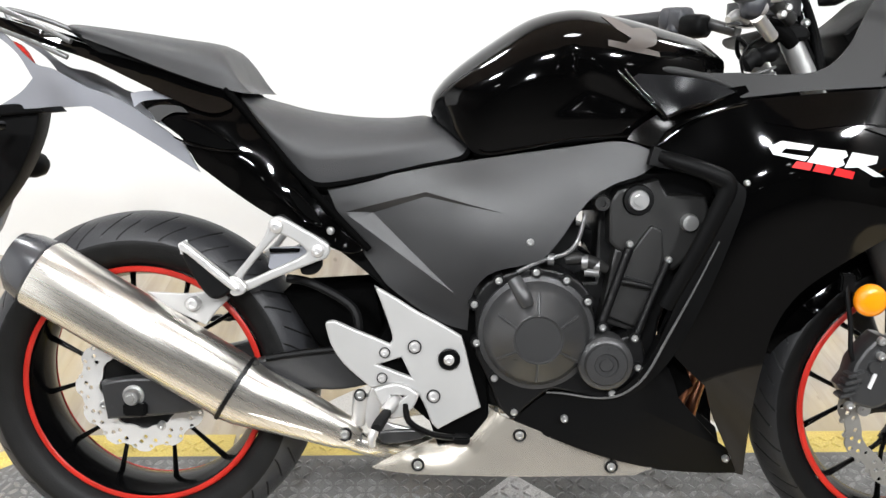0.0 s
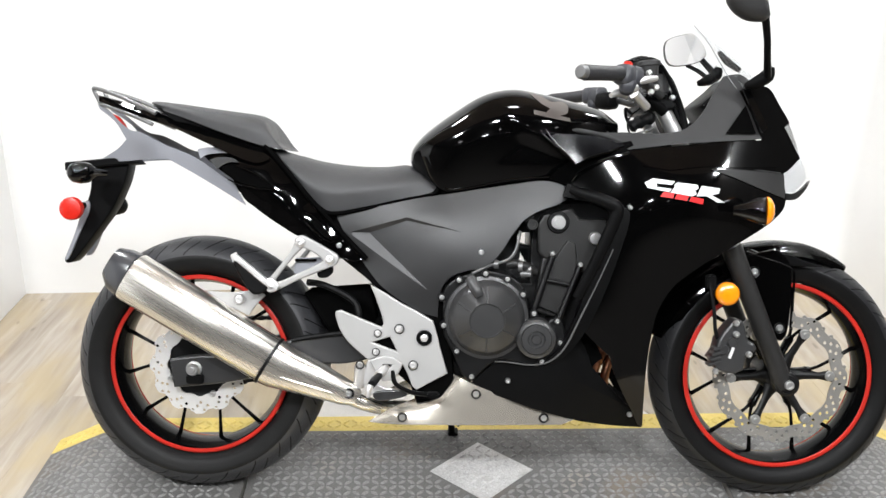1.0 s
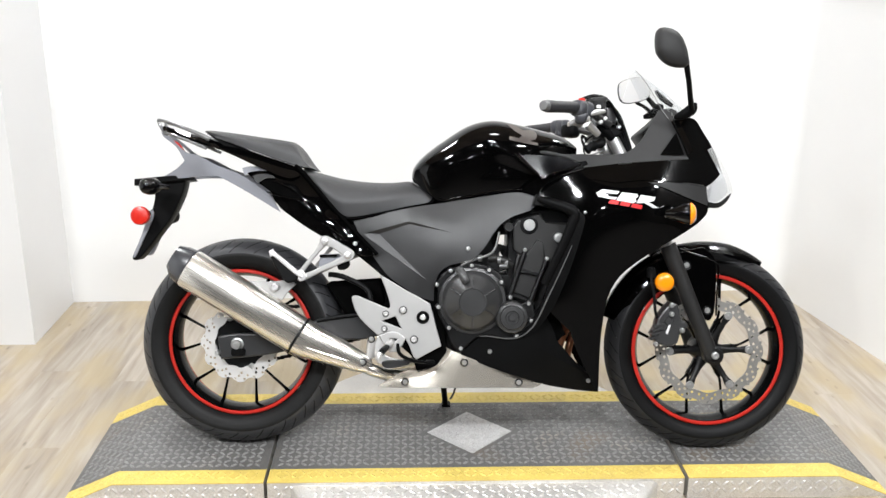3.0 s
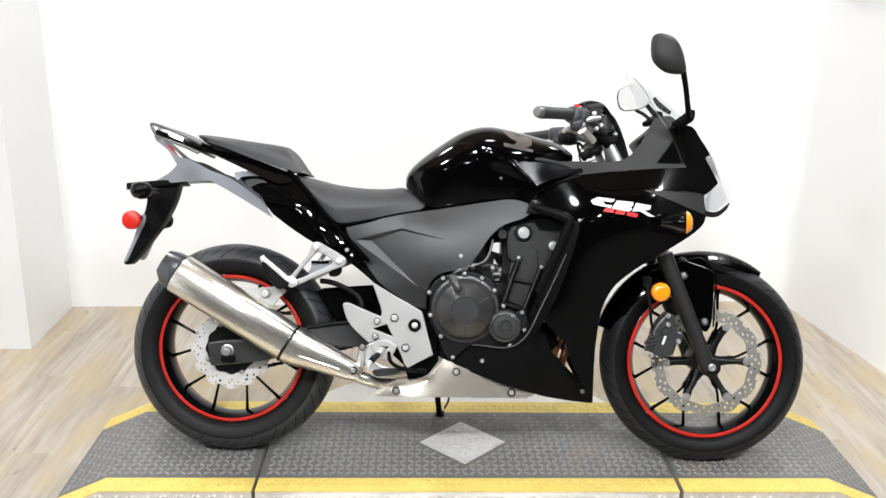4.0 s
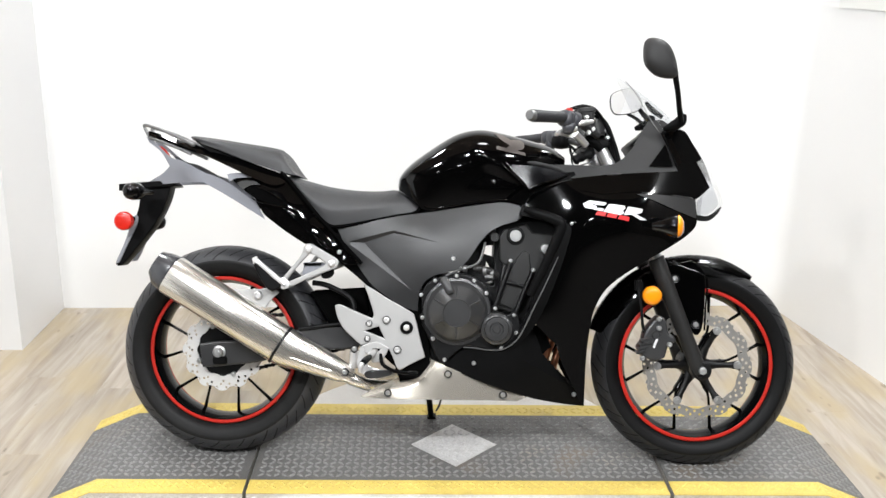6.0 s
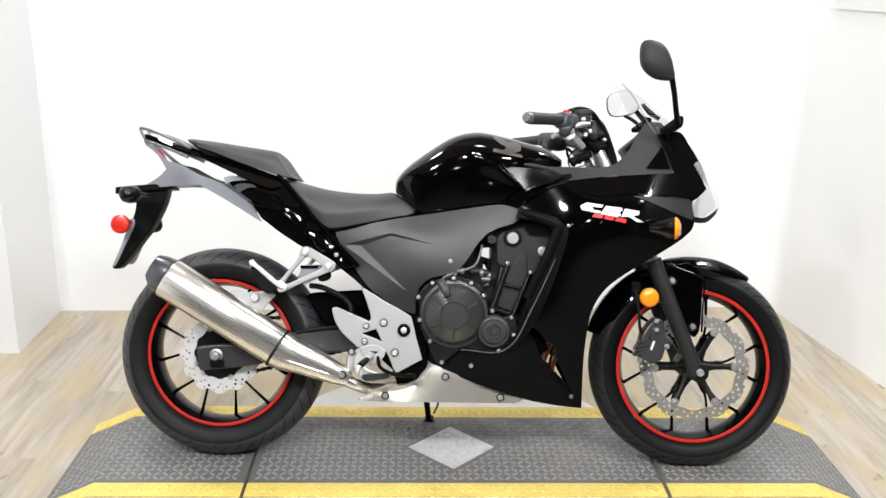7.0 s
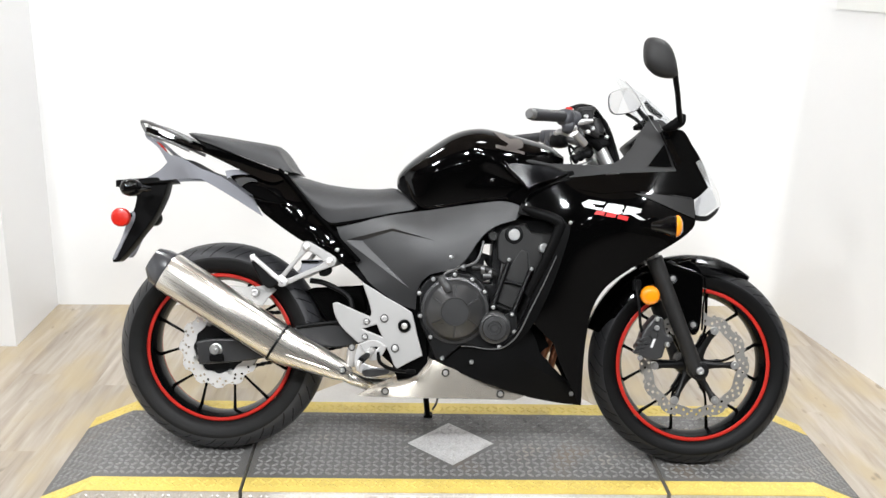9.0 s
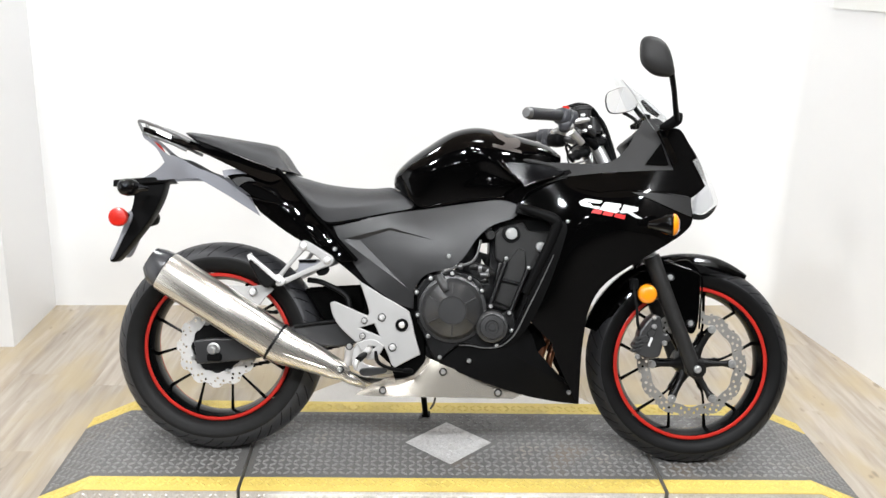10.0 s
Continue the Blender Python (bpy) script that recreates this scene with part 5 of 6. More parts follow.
inner = panel("cockpit_side", [(0.201, 0.888, 1), (0.262, 0.883), (0.302, 0.884), (0.382, 0.882), (0.438, 0.893), (0.479, 0.931), (0.506, 0.977), (0.532, 1.017, 1), (0.573, 1.022), (0.605, 0.992, 1), (0.594, 0.937), (0.61, 0.871, 1), (0.493, 0.863), (0.397, 0.855), (0.31, 0.844, 1)],
        [(0.201, 0.888, -0.142), (0.237, 0.887, -0.135), (0.302, 0.847, -0.15), (0.607, 0.871, -0.16), (0.547, 0.99, -0.12), (0.463, 0.934, -0.14), (0.51, 0.885, -0.16), (0.398, 0.885, -0.15)], DULL, bike, "dull black inner cowl", 0.004, 0.005, 0.015, mirror=False)
panel("cockpit_side", [(0.25, 0.85, 1), (0.43, 0.853), (0.5, 0.9), (0.535, 0.955), (0.565, 1.0, 1), (0.595, 0.995, 1), (0.594, 0.937), (0.61, 0.871, 1), (0.5, 0.83), (0.35, 0.82, 1)],
        [(0.25, 0.85, 0.142), (0.35, 0.82, 0.15), (0.61, 0.871, 0.16), (0.565, 1.0, 0.12), (0.51, 0.885, 0.155)], DULL, bike, "dull black inner cowl", 0.004, 0.005, 0.02, inward=-1, mirror=False)
# Black panel on the inner cowl in place of a shaded hole.
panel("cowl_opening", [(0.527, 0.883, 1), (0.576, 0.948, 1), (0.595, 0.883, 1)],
        [(0.238, 0.887, -0.13), (0.301, 0.846, -0.16), (0.605, 0.87, -0.17), (0.545, 0.989, -0.13), (0.461, 0.932, -0.15), (0.508, 0.884, -0.17), (0.397, 0.884, -0.16)], VOID, inner, "black triangular panel for a shaded opening", 0.003, 0.002, 0.012, mirror=False)
tank_cover = panel("tank_side_cover", [(0.119, 0.882, 1), (0.148, 0.879), (0.205, 0.876), (0.262, 0.866), (0.293, 0.852, 1), (0.263, 0.841), (0.214, 0.827), (0.187, 0.814, 1), (0.161, 0.838)],
        [(0.119, 0.882, -0.15), (0.205, 0.875, -0.158), (0.291, 0.851, -0.17), (0.186, 0.813, -0.168), (0.221, 0.85, -0.163), (0.157, 0.862, -0.156), (0.213, 0.827, -0.17)], SATIN, bike, "glossy black tank side cover", 0.02, 0.004, 0.007)
tube("cover_rib", [(0.118, -0.152, 0.887), (0.14, -0.166, 0.857), (0.166, -0.178, 0.831), (0.184, -0.182, 0.811)], [0.002, 0.003, 0.003, 0.002], GLOSS, tank_cover, "", 10)
tube("cover_rib", [(0.095, -0.147, 0.9), (0.119, -0.16, 0.87), (0.148, -0.172, 0.843), (0.172, -0.178, 0.819)], [0.001, 0.0024, 0.0024, 0.001], GLOSS, tank_cover, "", 10)
# Bevel tube in paler plastic, for the grey highlight along the cover.
tube("cover_rail", [(0.113, -0.146, 0.892), (0.157, -0.143, 0.89), (0.206, -0.14, 0.885), (0.258, -0.14, 0.875), (0.299, -0.145, 0.859)], [0.003, 0.0055, 0.006, 0.005, 0.003], DULL, tank_cover, "", 10, 5, 0.7)
tube("cover_foot", [(0.184, -0.18, 0.809), (0.213, -0.174, 0.823), (0.262, -0.165, 0.838), (0.3, -0.15, 0.854)], [0.003, 0.004, 0.004, 0.003], GLOSS, tank_cover, "", 10)

panel("chin", [(0.678, 0.75, 1), (0.727, 0.749), (0.779, 0.778, 1), (0.766, 0.757), (0.728, 0.734), (0.687, 0.732, 1)],
        [(0.717, 0.918, -0.022), (0.695, 0.909, -0.042), (0.728, 0.835, -0.06), (0.785, 0.788, -0.006), (0.772, 0.831, -0.006), (0.668, 0.789, -0.122), (0.678, 0.748, -0.114), (0.728, 0.748, -0.065), (0.776, 0.767, -0.012), (0.748, 0.874, -0.012)], MATT, head_lamp, "black chin under the headlight", 0.01, 0.003, 0.01, lift=0.0, mirror=False)
panel("fairing_shoulder", [(0.129, 0.774, 1), (0.149, 0.797), (0.229, 0.845), (0.315, 0.864, 1), (0.322, 0.831), (0.238, 0.799), (0.187, 0.756, 1)],
        [(0.15, 0.777, -0.15), (0.237, 0.82, -0.155), (0.315, 0.85, -0.15), (0.183, 0.759, -0.155)], GLOSS, bike, "glossy black fairing shoulder", 0.004, 0.004, 0.012)
plate("frame_core", [(-0.189, 0.78, 1), (-0.09, 0.858, 1), (0.228, 0.884, 1), (0.481, 0.858, 1), (0.564, 0.877, 1), (0.616, 0.828, 1), (0.52, 0.674, 1), (0.339, 0.568, 1), (0.319, 0.669, 1), (0.149, 0.722, 1), (0.083, 0.704, 1), (-0.015, 0.608, 1), (-0.115, 0.555, 1), (-0.285, 0.634, 1), (-0.354, 0.682, 1)], -0.06, 0.06, MATT, bike, "black frame", 0.004)
# clear screen
SCREEN = [(0.572, -0.12, 0.991), (0.497, -0.09, 1.105), (0.656, -0.03, 1.002), (0.453, -0.03, 1.164)]
bm = bmesh.new()
rows = []
for i in range(13):
    t = i / 12
    a, b = Vector(SCREEN[0]).lerp(Vector(SCREEN[1]), t), Vector(SCREEN[2]).lerp(Vector(SCREEN[3]), t)
    row = []
    for j in range(17):
        u = -1 + j / 8
        p = a.lerp(b, 1 - abs(u) ** 1.8)
        row.append(bm.verts.new((p.x + 0.015 * math.sin(math.pi * t) * (1 - u * u), u * (0.125 - 0.055 * t ** 2), p.z)))
    rows.append(row)
for a, b in zip(rows, rows[1:]):
    for j in range(16):
        bm.faces.new((a[j], a[j + 1], b[j + 1], b[j]))
bmesh.ops.solidify(bm, geom=bm.faces[:], thickness=0.0025)
screen = part("windscreen", bm, CLEAR, bike, "clear acrylic windscreen", 60)
screen.visible_shadow = False
tube("screen_edge", [(0.564, -0.12, 0.984), (0.539, -0.115, 1.02), (0.5, -0.09, 1.097), (0.47, -0.07, 1.14)], 0.001, PIPE, screen, "", 6)
tube("screen_stay", [(0.579, -0.08, 1.034), (0.552, -0.07, 1.056), (0.534, -0.06, 1.08)], [0.006, 0.009, 0.005], MATT, bike, "", 8)

# front turn signals
front_signal = lathe("front_signal", [(0, -0.03), (0.014, -0.029), (0.025, -0.022), (0.03, -0.012), (0.029, 0.004), (0.02, 0.03), (0.012, 0.055)], (0.575, -0.275, 0.711), GLOSS, bike, "black front turn signal", 24, False, pose(0, 0, 0, 0, 0, 72))
lathe("signal_lens", [(0, -0.012), (0.016, -0.0105), (0.026, -0.005), (0.0305, 0.002), (0.0305, 0.005), (0.0, 0.006)], (0.588, -0.29, 0.712), AMBER, front_signal, "amber signal lens", 24, False, pose(0, 0, 0, 0, 0, 80))
far_signal = mirrored(front_signal)
mirrored(front_signal.children[0]).parent = far_signal

# plain marks on the fairing and tank
def mark(outline, ctrl, name, mat, label):
    """A thin printed shape on the fairing."""
    panel(name, outline, ctrl, mat, fairing, label, 0.001, 0, 0.02, mirror=False, lift=-0.0025)


mark([(0.333, 0.769, 1), (0.351, 0.779, 1), (0.398, 0.773, 1), (0.391, 0.765, 1), (0.357, 0.768, 1), (0.35, 0.761, 1), (0.391, 0.756, 1), (0.385, 0.749, 1), (0.339, 0.758, 1)],
        FAIRING, "white_mark", WHITE, "white decal shape")
mark([(0.404, 0.77, 1), (0.447, 0.766, 1), (0.45, 0.758, 1), (0.442, 0.753, 1), (0.446, 0.745, 1), (0.435, 0.74, 1), (0.388, 0.748, 1)],
        FAIRING, "white_mark", WHITE, "white decal shape")
mark([(0.457, 0.764, 1), (0.499, 0.758, 1), (0.496, 0.747, 1), (0.48, 0.743, 1), (0.511, 0.727, 1), (0.493, 0.727, 1), (0.467, 0.741, 1), (0.445, 0.74, 1)],
        FAIRING, "white_mark", WHITE, "white decal shape")
mark([(0.373, 0.749, 1), (0.397, 0.746, 1), (0.393, 0.735, 1), (0.366, 0.739, 1)],
        FAIRING, "red_mark", REDDECAL, "red decal shape")
mark([(0.402, 0.745, 1), (0.429, 0.741, 1), (0.424, 0.73, 1), (0.397, 0.734, 1)],
        FAIRING, "red_mark", REDDECAL, "red decal shape")
mark([(0.434, 0.74, 1), (0.462, 0.734, 1), (0.459, 0.723, 1), (0.429, 0.729, 1)],
        FAIRING, "red_mark", REDDECAL, "red decal shape")


# ---- engine ----
engine = plate("engine_block", [[(-0.121, 0.54, 1), (-0.08, 0.554), (-0.014, 0.553), (0.05, 0.528, 1), (0.093, 0.529, 1), (0.095, 0.692, 1), (0.114, 0.716), (0.271, 0.725, 1), (0.289, 0.684), (0.251, 0.567), (0.205, 0.433), (0.258, 0.335, 1), (0.21, 0.284, 1), (-0.006, 0.277, 1), (-0.098, 0.308, 1)]], -0.1, 0.1, ENGINE, bike, "black twin-cylinder engine", 0.006)
plate("throttle_body", [[(-0.05, 0.624, 1), (0.009, 0.668), (0.059, 0.702, 1), (0.098, 0.696, 1), (0.1, 0.645, 1), (0.069, 0.641), (0.066, 0.618, 1), (0.101, 0.608, 1), (0.103, 0.543, 1), (0.052, 0.524, 1), (-0.013, 0.546, 1), (0.011, 0.595, 1)], [(0.074, 0.6, 1), (0.098, 0.601, 1), (0.095, 0.563, 1), (0.071, 0.573, 1)]], -0.04, 0.06, ENGINE, engine, "", 0.003)
plate("crankcase_flange", [(-0.113, 0.507, 1), (-0.098, 0.532), (-0.063, 0.551), (-0.014, 0.562), (0.038, 0.552), (0.071, 0.527), (0.085, 0.484), (0.099, 0.436), (0.151, 0.453), (0.171, 0.422), (0.166, 0.373), (0.13, 0.342, 1), (0.089, 0.343), (0.024, 0.356), (-0.008, 0.338), (-0.047, 0.301, 1), (-0.069, 0.325), (-0.086, 0.365), (-0.11, 0.413, 1)], -0.17, -0.09, ENGINE, engine, "", 0.004)
cover = lathe("clutch_cover", [(0, -0.032), (0.0365, -0.032), (0.0385, -0.0345), (0.0405, -0.0345), (0.043, -0.0305), (0.073, -0.0165), (0.08, -0.005), (0.085, 0.004), (0.088, 0.012), (0.096, 0.014), (0.098, 0.03), (0, 0.03)], (-0.011, -0.19, 0.454), CASE, engine, "satin black clutch cover", 64)
for k in range(6):
    a = math.radians(30 + 60 * k)
    c = Vector((-0.011, -0.19, 0.454))
    tube("cover_rib", [c + Vector((0.038 * math.cos(a), -0.0335, 0.038 * math.sin(a))), c + Vector((0.074 * math.cos(a), -0.0165, 0.074 * math.sin(a)))], 0.0026, CASE, cover, "", 6, 1)
tube("cover_boss", [(-0.052, -0.2, 0.549), (-0.036, -0.213, 0.523), (-0.029, -0.215, 0.508)], [0.012, 0.013, 0.010], CASE, cover, "", 10, 3, 0.7)
small = lathe("pulse_cover", [(0, -0.02), (0.010, -0.02), (0.012, -0.017), (0.018, -0.017), (0.02, -0.021), (0.033, -0.02), (0.036, -0.014), (0.04, -0.013), (0.045, -0.008), (0.047, 0.03), (0, 0.03)], (0.103, -0.185, 0.409), CASE, engine, "round satin black cover", 48)
for px in ((-0.075, -0.178, 0.541), (-0.014, -0.178, 0.556), (0.036, -0.178, 0.544), (0.072, -0.178, 0.509), (-0.114, -0.175, 0.5), (-0.109, -0.175, 0.435), (-0.078, -0.175, 0.375), (0.098, -0.178, 0.466), (0.152, -0.175, 0.448), (0.16, -0.175, 0.398), (0.119, -0.175, 0.353), (-0.043, -0.17, 0.315)):
    lathe("boss", [(0.0095, -0.001), (0.0102, 0.03)], px, ENGINE, engine, "", 14)
    bolt(px, 0.0062, engine, CHROME, "bolt", 0.004)
head = plate("cylinder_head", [(0.105, 0.668, 1), (0.119, 0.691, 1), (0.186, 0.709, 1), (0.202, 0.684, 1), (0.265, 0.683, 1), (0.27, 0.646), (0.244, 0.584, 1), (0.22, 0.557, 1), (0.168, 0.566, 1), (0.118, 0.593, 1), (0.108, 0.603, 1)], -0.14, 0.0, CASTBLACK, engine, "", 0.006)
lathe("plug_seal", [(0.017, -0.004), (0.024, -0.003), (0.026, 0.003)], (0.153, -0.145, 0.675), RUBBER, head, "", 28)
lathe("cam_plug", [(0, -0.012), (0.009, -0.012), (0.0095, -0.009), (0.016, -0.009), (0.018, 0), (0.022, 0.001), (0.022, 0.02), (0, 0.02)], (0.153, -0.145, 0.675), CHROME, head, "bright steel plug", 24)
lathe("cam_plug", [(0, -0.01), (0.013, -0.009), (0.015, 0), (0.015, 0.02), (0, 0.02)], (0.239, -0.145, 0.639), CHROME, head, "bright steel plug", 20)
cyl = plate("cylinder", [(0.119, 0.592, 1), (0.211, 0.573, 1), (0.161, 0.448, 1), (0.098, 0.466, 1)], -0.135, 0.0, CASTBLACK, engine, "", 0.005)
tube("cylinder_post", [(0.139, -0.155, 0.595), (0.096, -0.165, 0.465)], 0.0078, ENGINE, cyl, "", 12, 1)
tube("cylinder_post", [(0.203, -0.155, 0.573), (0.155, -0.165, 0.449)], 0.0068, ENGINE, cyl, "", 12, 1)
tube("cylinder_bar", [(0.119, -0.155, 0.541), (0.157, -0.158, 0.536), (0.191, -0.155, 0.527)], 0.0045, ENGINE, cyl, "", 10, 3)
plate("coolant_cover", [(0.146, 0.59, 1), (0.172, 0.629), (0.181, 0.632, 1), (0.194, 0.626, 1), (0.199, 0.586, 1), (0.191, 0.527, 1), (0.156, 0.46, 1), (0.11, 0.478, 1), (0.129, 0.548, 1)], -0.148, -0.12, CASTBLACK, cyl, "satin black coolant cover", 0.004)
plate("cylinder_bridge", [(0.122, 0.553, 1), (0.194, 0.532, 1), (0.192, 0.526, 1), (0.121, 0.546, 1)], -0.152, -0.12, ENGINE, cyl, "", 0.002)
for px in ((0.14, -0.157, 0.603), (0.205, -0.157, 0.578), (0.101, -0.157, 0.462)):
    bolt(px, 0.006, cyl, CHROME, "bolt", 0.004)
# hoses and throttle parts behind the side cover
tube("coolant_hose", [(0.034, -0.16, 0.575), (0.054, -0.16, 0.578), (0.073, -0.158, 0.573), (0.104, -0.15, 0.559)], [0.008, 0.011, 0.009, 0.012, 0.008], CASTBLACK, engine, "black coolant hose", 10)
tube("oil_pipe", [(0.065, -0.155, 0.654), (0.06, -0.158, 0.628), (0.051, -0.16, 0.602), (0.033, -0.165, 0.586), (-0.006, -0.17, 0.574), (-0.045, -0.175, 0.556)], 0.0036, PIPE, engine, "bare metal pipe", 8)
for px, r in (((0.01, -0.168, 0.577), 0.008), ((0.067, -0.16, 0.572), 0.011), ((0.087, -0.157, 0.565), 0.009)):
    lathe("hose_clip", [(r, -0.005), (r + 0.002, -0.005), (r + 0.002, 0.005), (r, 0.005)], px, PIPE, engine, "", 14, True, pose(0, 0, 0, 0, 0, 80))
lathe("mount_boss", [(0, -0.003), (0.006, -0.003), (0.006, -0.008), (0.012, -0.008), (0.0135, -0.004), (0.0135, 0.03)], (0.093, -0.145, 0.669), CASTBLACK, engine, "", 18)
lathe("pipe_union", [(0, -0.012), (0.007, -0.012), (0.008, 0.012), (0, 0.012)], (0.08, -0.16, 0.555), PIPE, engine, "", 12, False, pose(0, 0, 0, 0, 0, 70))
plate("bracket_tab", [[(0.067, 0.691, 1), (0.083, 0.701), (0.096, 0.688), (0.087, 0.672, 1), (0.064, 0.681, 1)]], -0.145, -0.138, ENGINE, engine, "", 0.001)
# exhaust headers
for dy in (-0.075, -0.02):
    tube("header_pipe", [(0.25, dy, 0.66), (0.31, dy, 0.6), (0.3, dy, 0.46), (0.26, dy - 0.03, 0.36), (0.21, dy - 0.01, 0.27), (0.08, dy * 0.7, 0.235), (-0.18, dy * 0.7, 0.235)], 0.017, COPPER, bike, "heat-tinted header pipe", 14)
radiator = block("radiator", 0.33, 0.37, -0.15, 0.15, 0.4, 0.66, ENGINE, bike, "black radiator", 0.004, pose(0.0, 0, 0.0, 0, 0, 0))
tube("radiator_pipe", [(0.297, -0.06, 0.347), (0.284, -0.065, 0.309), (0.281, -0.06, 0.266), (0.298, -0.05, 0.214)], 0.011, COPPER, bike, "heat-tinted pipe", 14)

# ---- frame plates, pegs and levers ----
# Added black core, so the heel plate's holes look into shade.
plate("pivot_core", [(-0.248, 0.474, 1), (-0.19, 0.484, 1), (-0.122, 0.505, 1), (-0.095, 0.426, 1), (-0.081, 0.263, 1), (-0.171, 0.245, 1), (-0.185, 0.286, 1), (-0.257, 0.349, 1), (-0.298, 0.375, 1), (-0.279, 0.422, 1)], -0.148, 0.06, VOID, bike, "black core for the shade behind the heel plate", 0.004)
heel = plate("heel_plate", [[(-0.281, 0.526, 1), (-0.266, 0.49), (-0.25, 0.441), (-0.254, 0.427, 1), (-0.301, 0.446), (-0.347, 0.465, 1), (-0.361, 0.461), (-0.358, 0.441), (-0.349, 0.417), (-0.329, 0.389), (-0.285, 0.35, 1), (-0.253, 0.359, 1), (-0.228, 0.355), (-0.207, 0.344, 1), (-0.195, 0.323), (-0.181, 0.289, 1), (-0.171, 0.28, 1), (-0.136, 0.3), (-0.099, 0.32, 1), (-0.108, 0.35), (-0.117, 0.381), (-0.125, 0.414), (-0.134, 0.443, 1), (-0.174, 0.466), (-0.209, 0.484), (-0.245, 0.506)], [(-0.274, 0.391, 1), (-0.234, 0.405, 1), (-0.217, 0.37, 1)]], -0.166, -0.154, ALLOY, bike, "silver alloy heel plate", 0.003)
plate("peg_hanger", [[(-0.28, 0.35, 1), (-0.253, 0.36), (-0.228, 0.359), (-0.203, 0.343, 1), (-0.211, 0.324), (-0.228, 0.304, 1), (-0.249, 0.301, 1), (-0.266, 0.322, 1)], [(-0.251, 0.342, 1), (-0.226, 0.341, 1), (-0.245, 0.321, 1)]], -0.176, -0.164, ALLOY, heel, "silver alloy peg hanger", 0.003)
for px, r in (((-0.212, -0.168, 0.424), 0.0095), ((-0.262, -0.168, 0.413), 0.0075), ((-0.266, -0.168, 0.369), 0.0075), ((-0.179, -0.168, 0.339), 0.0095)):
    bolt(px, r, heel, CAST, "bolt", 0.006, 1.22)
lathe("pivot_cap", [(0, -0.004), (0.009, -0.004), (0.011, -0.001), (0.013, 0.001), (0.0165, -0.005), (0.0185, -0.003), (0.0185, 0.004), (0, 0.004)], (-0.154, -0.168, 0.404), ENGINE, heel, "black pivot cap", 24)
bolt((-0.154, -0.172, 0.404), 0.009, heel, CAST, "pivot_bolt", 0.004)
peg = tube("rider_peg", [(-0.255, -0.2, 0.321), (-0.263, -0.235, 0.316), (-0.268, -0.262, 0.312)], [0.010, 0.012, 0.011], RUBBER, bike, "black rubber footpeg", 12, 3, 0.8)
tube("peg_mount", [(-0.243, -0.165, 0.332), (-0.25, -0.19, 0.327), (-0.258, -0.206, 0.321)], [0.010, 0.011, 0.010], CAST, peg, "cast peg mount", 10, 2)
tube("peg_feeler", [(-0.27, -0.263, 0.312), (-0.274, -0.267, 0.3), (-0.273, -0.268, 0.286)], [0.008, 0.007, 0.005], CAST, peg, "", 10, 2)
pedal = tube("brake_pedal", [(-0.226, -0.17, 0.326), (-0.219, -0.18, 0.298), (-0.183, -0.19, 0.281), (-0.142, -0.195, 0.277)], [0.006, 0.0055, 0.0055], MATT, bike, "black brake pedal", 8, 4, 1.4)
block("pedal_pad", -0.014, 0.014, -0.016, 0.012, -0.006, 0.006, MATT, pedal, "", 0.003, Matrix.Translation((-0.131, -0.2, 0.278)))
plate("pedal_bracket", [(-0.287, 0.344), (-0.264, 0.354), (-0.241, 0.358), (-0.254, 0.335), (-0.27, 0.305), (-0.253, 0.286), (-0.204, 0.275), (-0.207, 0.265), (-0.265, 0.261), (-0.288, 0.273), (-0.296, 0.298)], -0.158, -0.148, CAST, bike, "cast silver pedal bracket", 0.003)
plate("pedal_link", [(-0.268, 0.275), (-0.203, 0.28), (-0.196, 0.266), (-0.259, 0.254)], -0.172, -0.162, CASE, bike, "dark pedal linkage", 0.003)
cyl2 = tube("master_cylinder", [(-0.303, -0.15, 0.333), (-0.305, -0.15, 0.307), (-0.308, -0.15, 0.281)], [0.0145, 0.0135, 0.0115], CAST, bike, "cast rear master cylinder", 14, 3)
bolt((-0.303, -0.167, 0.338), 0.008, cyl2, CHROME, "bolt", 0.005, 1.3)
bolt((-0.266, -0.165, 0.346), 0.006, cyl2, CASE, "bolt", 0.005)
tube("push_rod", [(-0.308, -0.155, 0.281), (-0.302, -0.158, 0.251)], 0.004, PIPE, cyl2, "", 8, 1)
tube("reservoir_hose", [(-0.438, -0.09, 0.521), (-0.394, -0.1, 0.515), (-0.328, -0.12, 0.485), (-0.31, -0.13, 0.453), (-0.315, -0.13, 0.412)], 0.008, RUBBER, bike, "black reservoir hose", 8)

# pillion peg brackets
bracket = plate("pillion_bracket", [[(-0.445, 0.637), (-0.428, 0.633), (-0.365, 0.598), (-0.355, 0.584), (-0.362, 0.569), (-0.379, 0.562), (-0.446, 0.534), (-0.486, 0.514), (-0.507, 0.507), (-0.525, 0.516), (-0.527, 0.529), (-0.513, 0.541), (-0.471, 0.594), (-0.459, 0.617), (-0.456, 0.63)], [(-0.449, 0.599), (-0.431, 0.606), (-0.396, 0.584), (-0.404, 0.571), (-0.454, 0.547), (-0.491, 0.53), (-0.5, 0.535)]], -0.159, -0.146, ALLOY, bike, "silver alloy pillion peg bracket", 0.004)
mirrored(bracket)
for x, z in [(-0.443, 0.621), (-0.375, 0.582)]:
    bolt((x, -0.162, z), 0.0105, bracket, CAST, "bolt", 0.005)
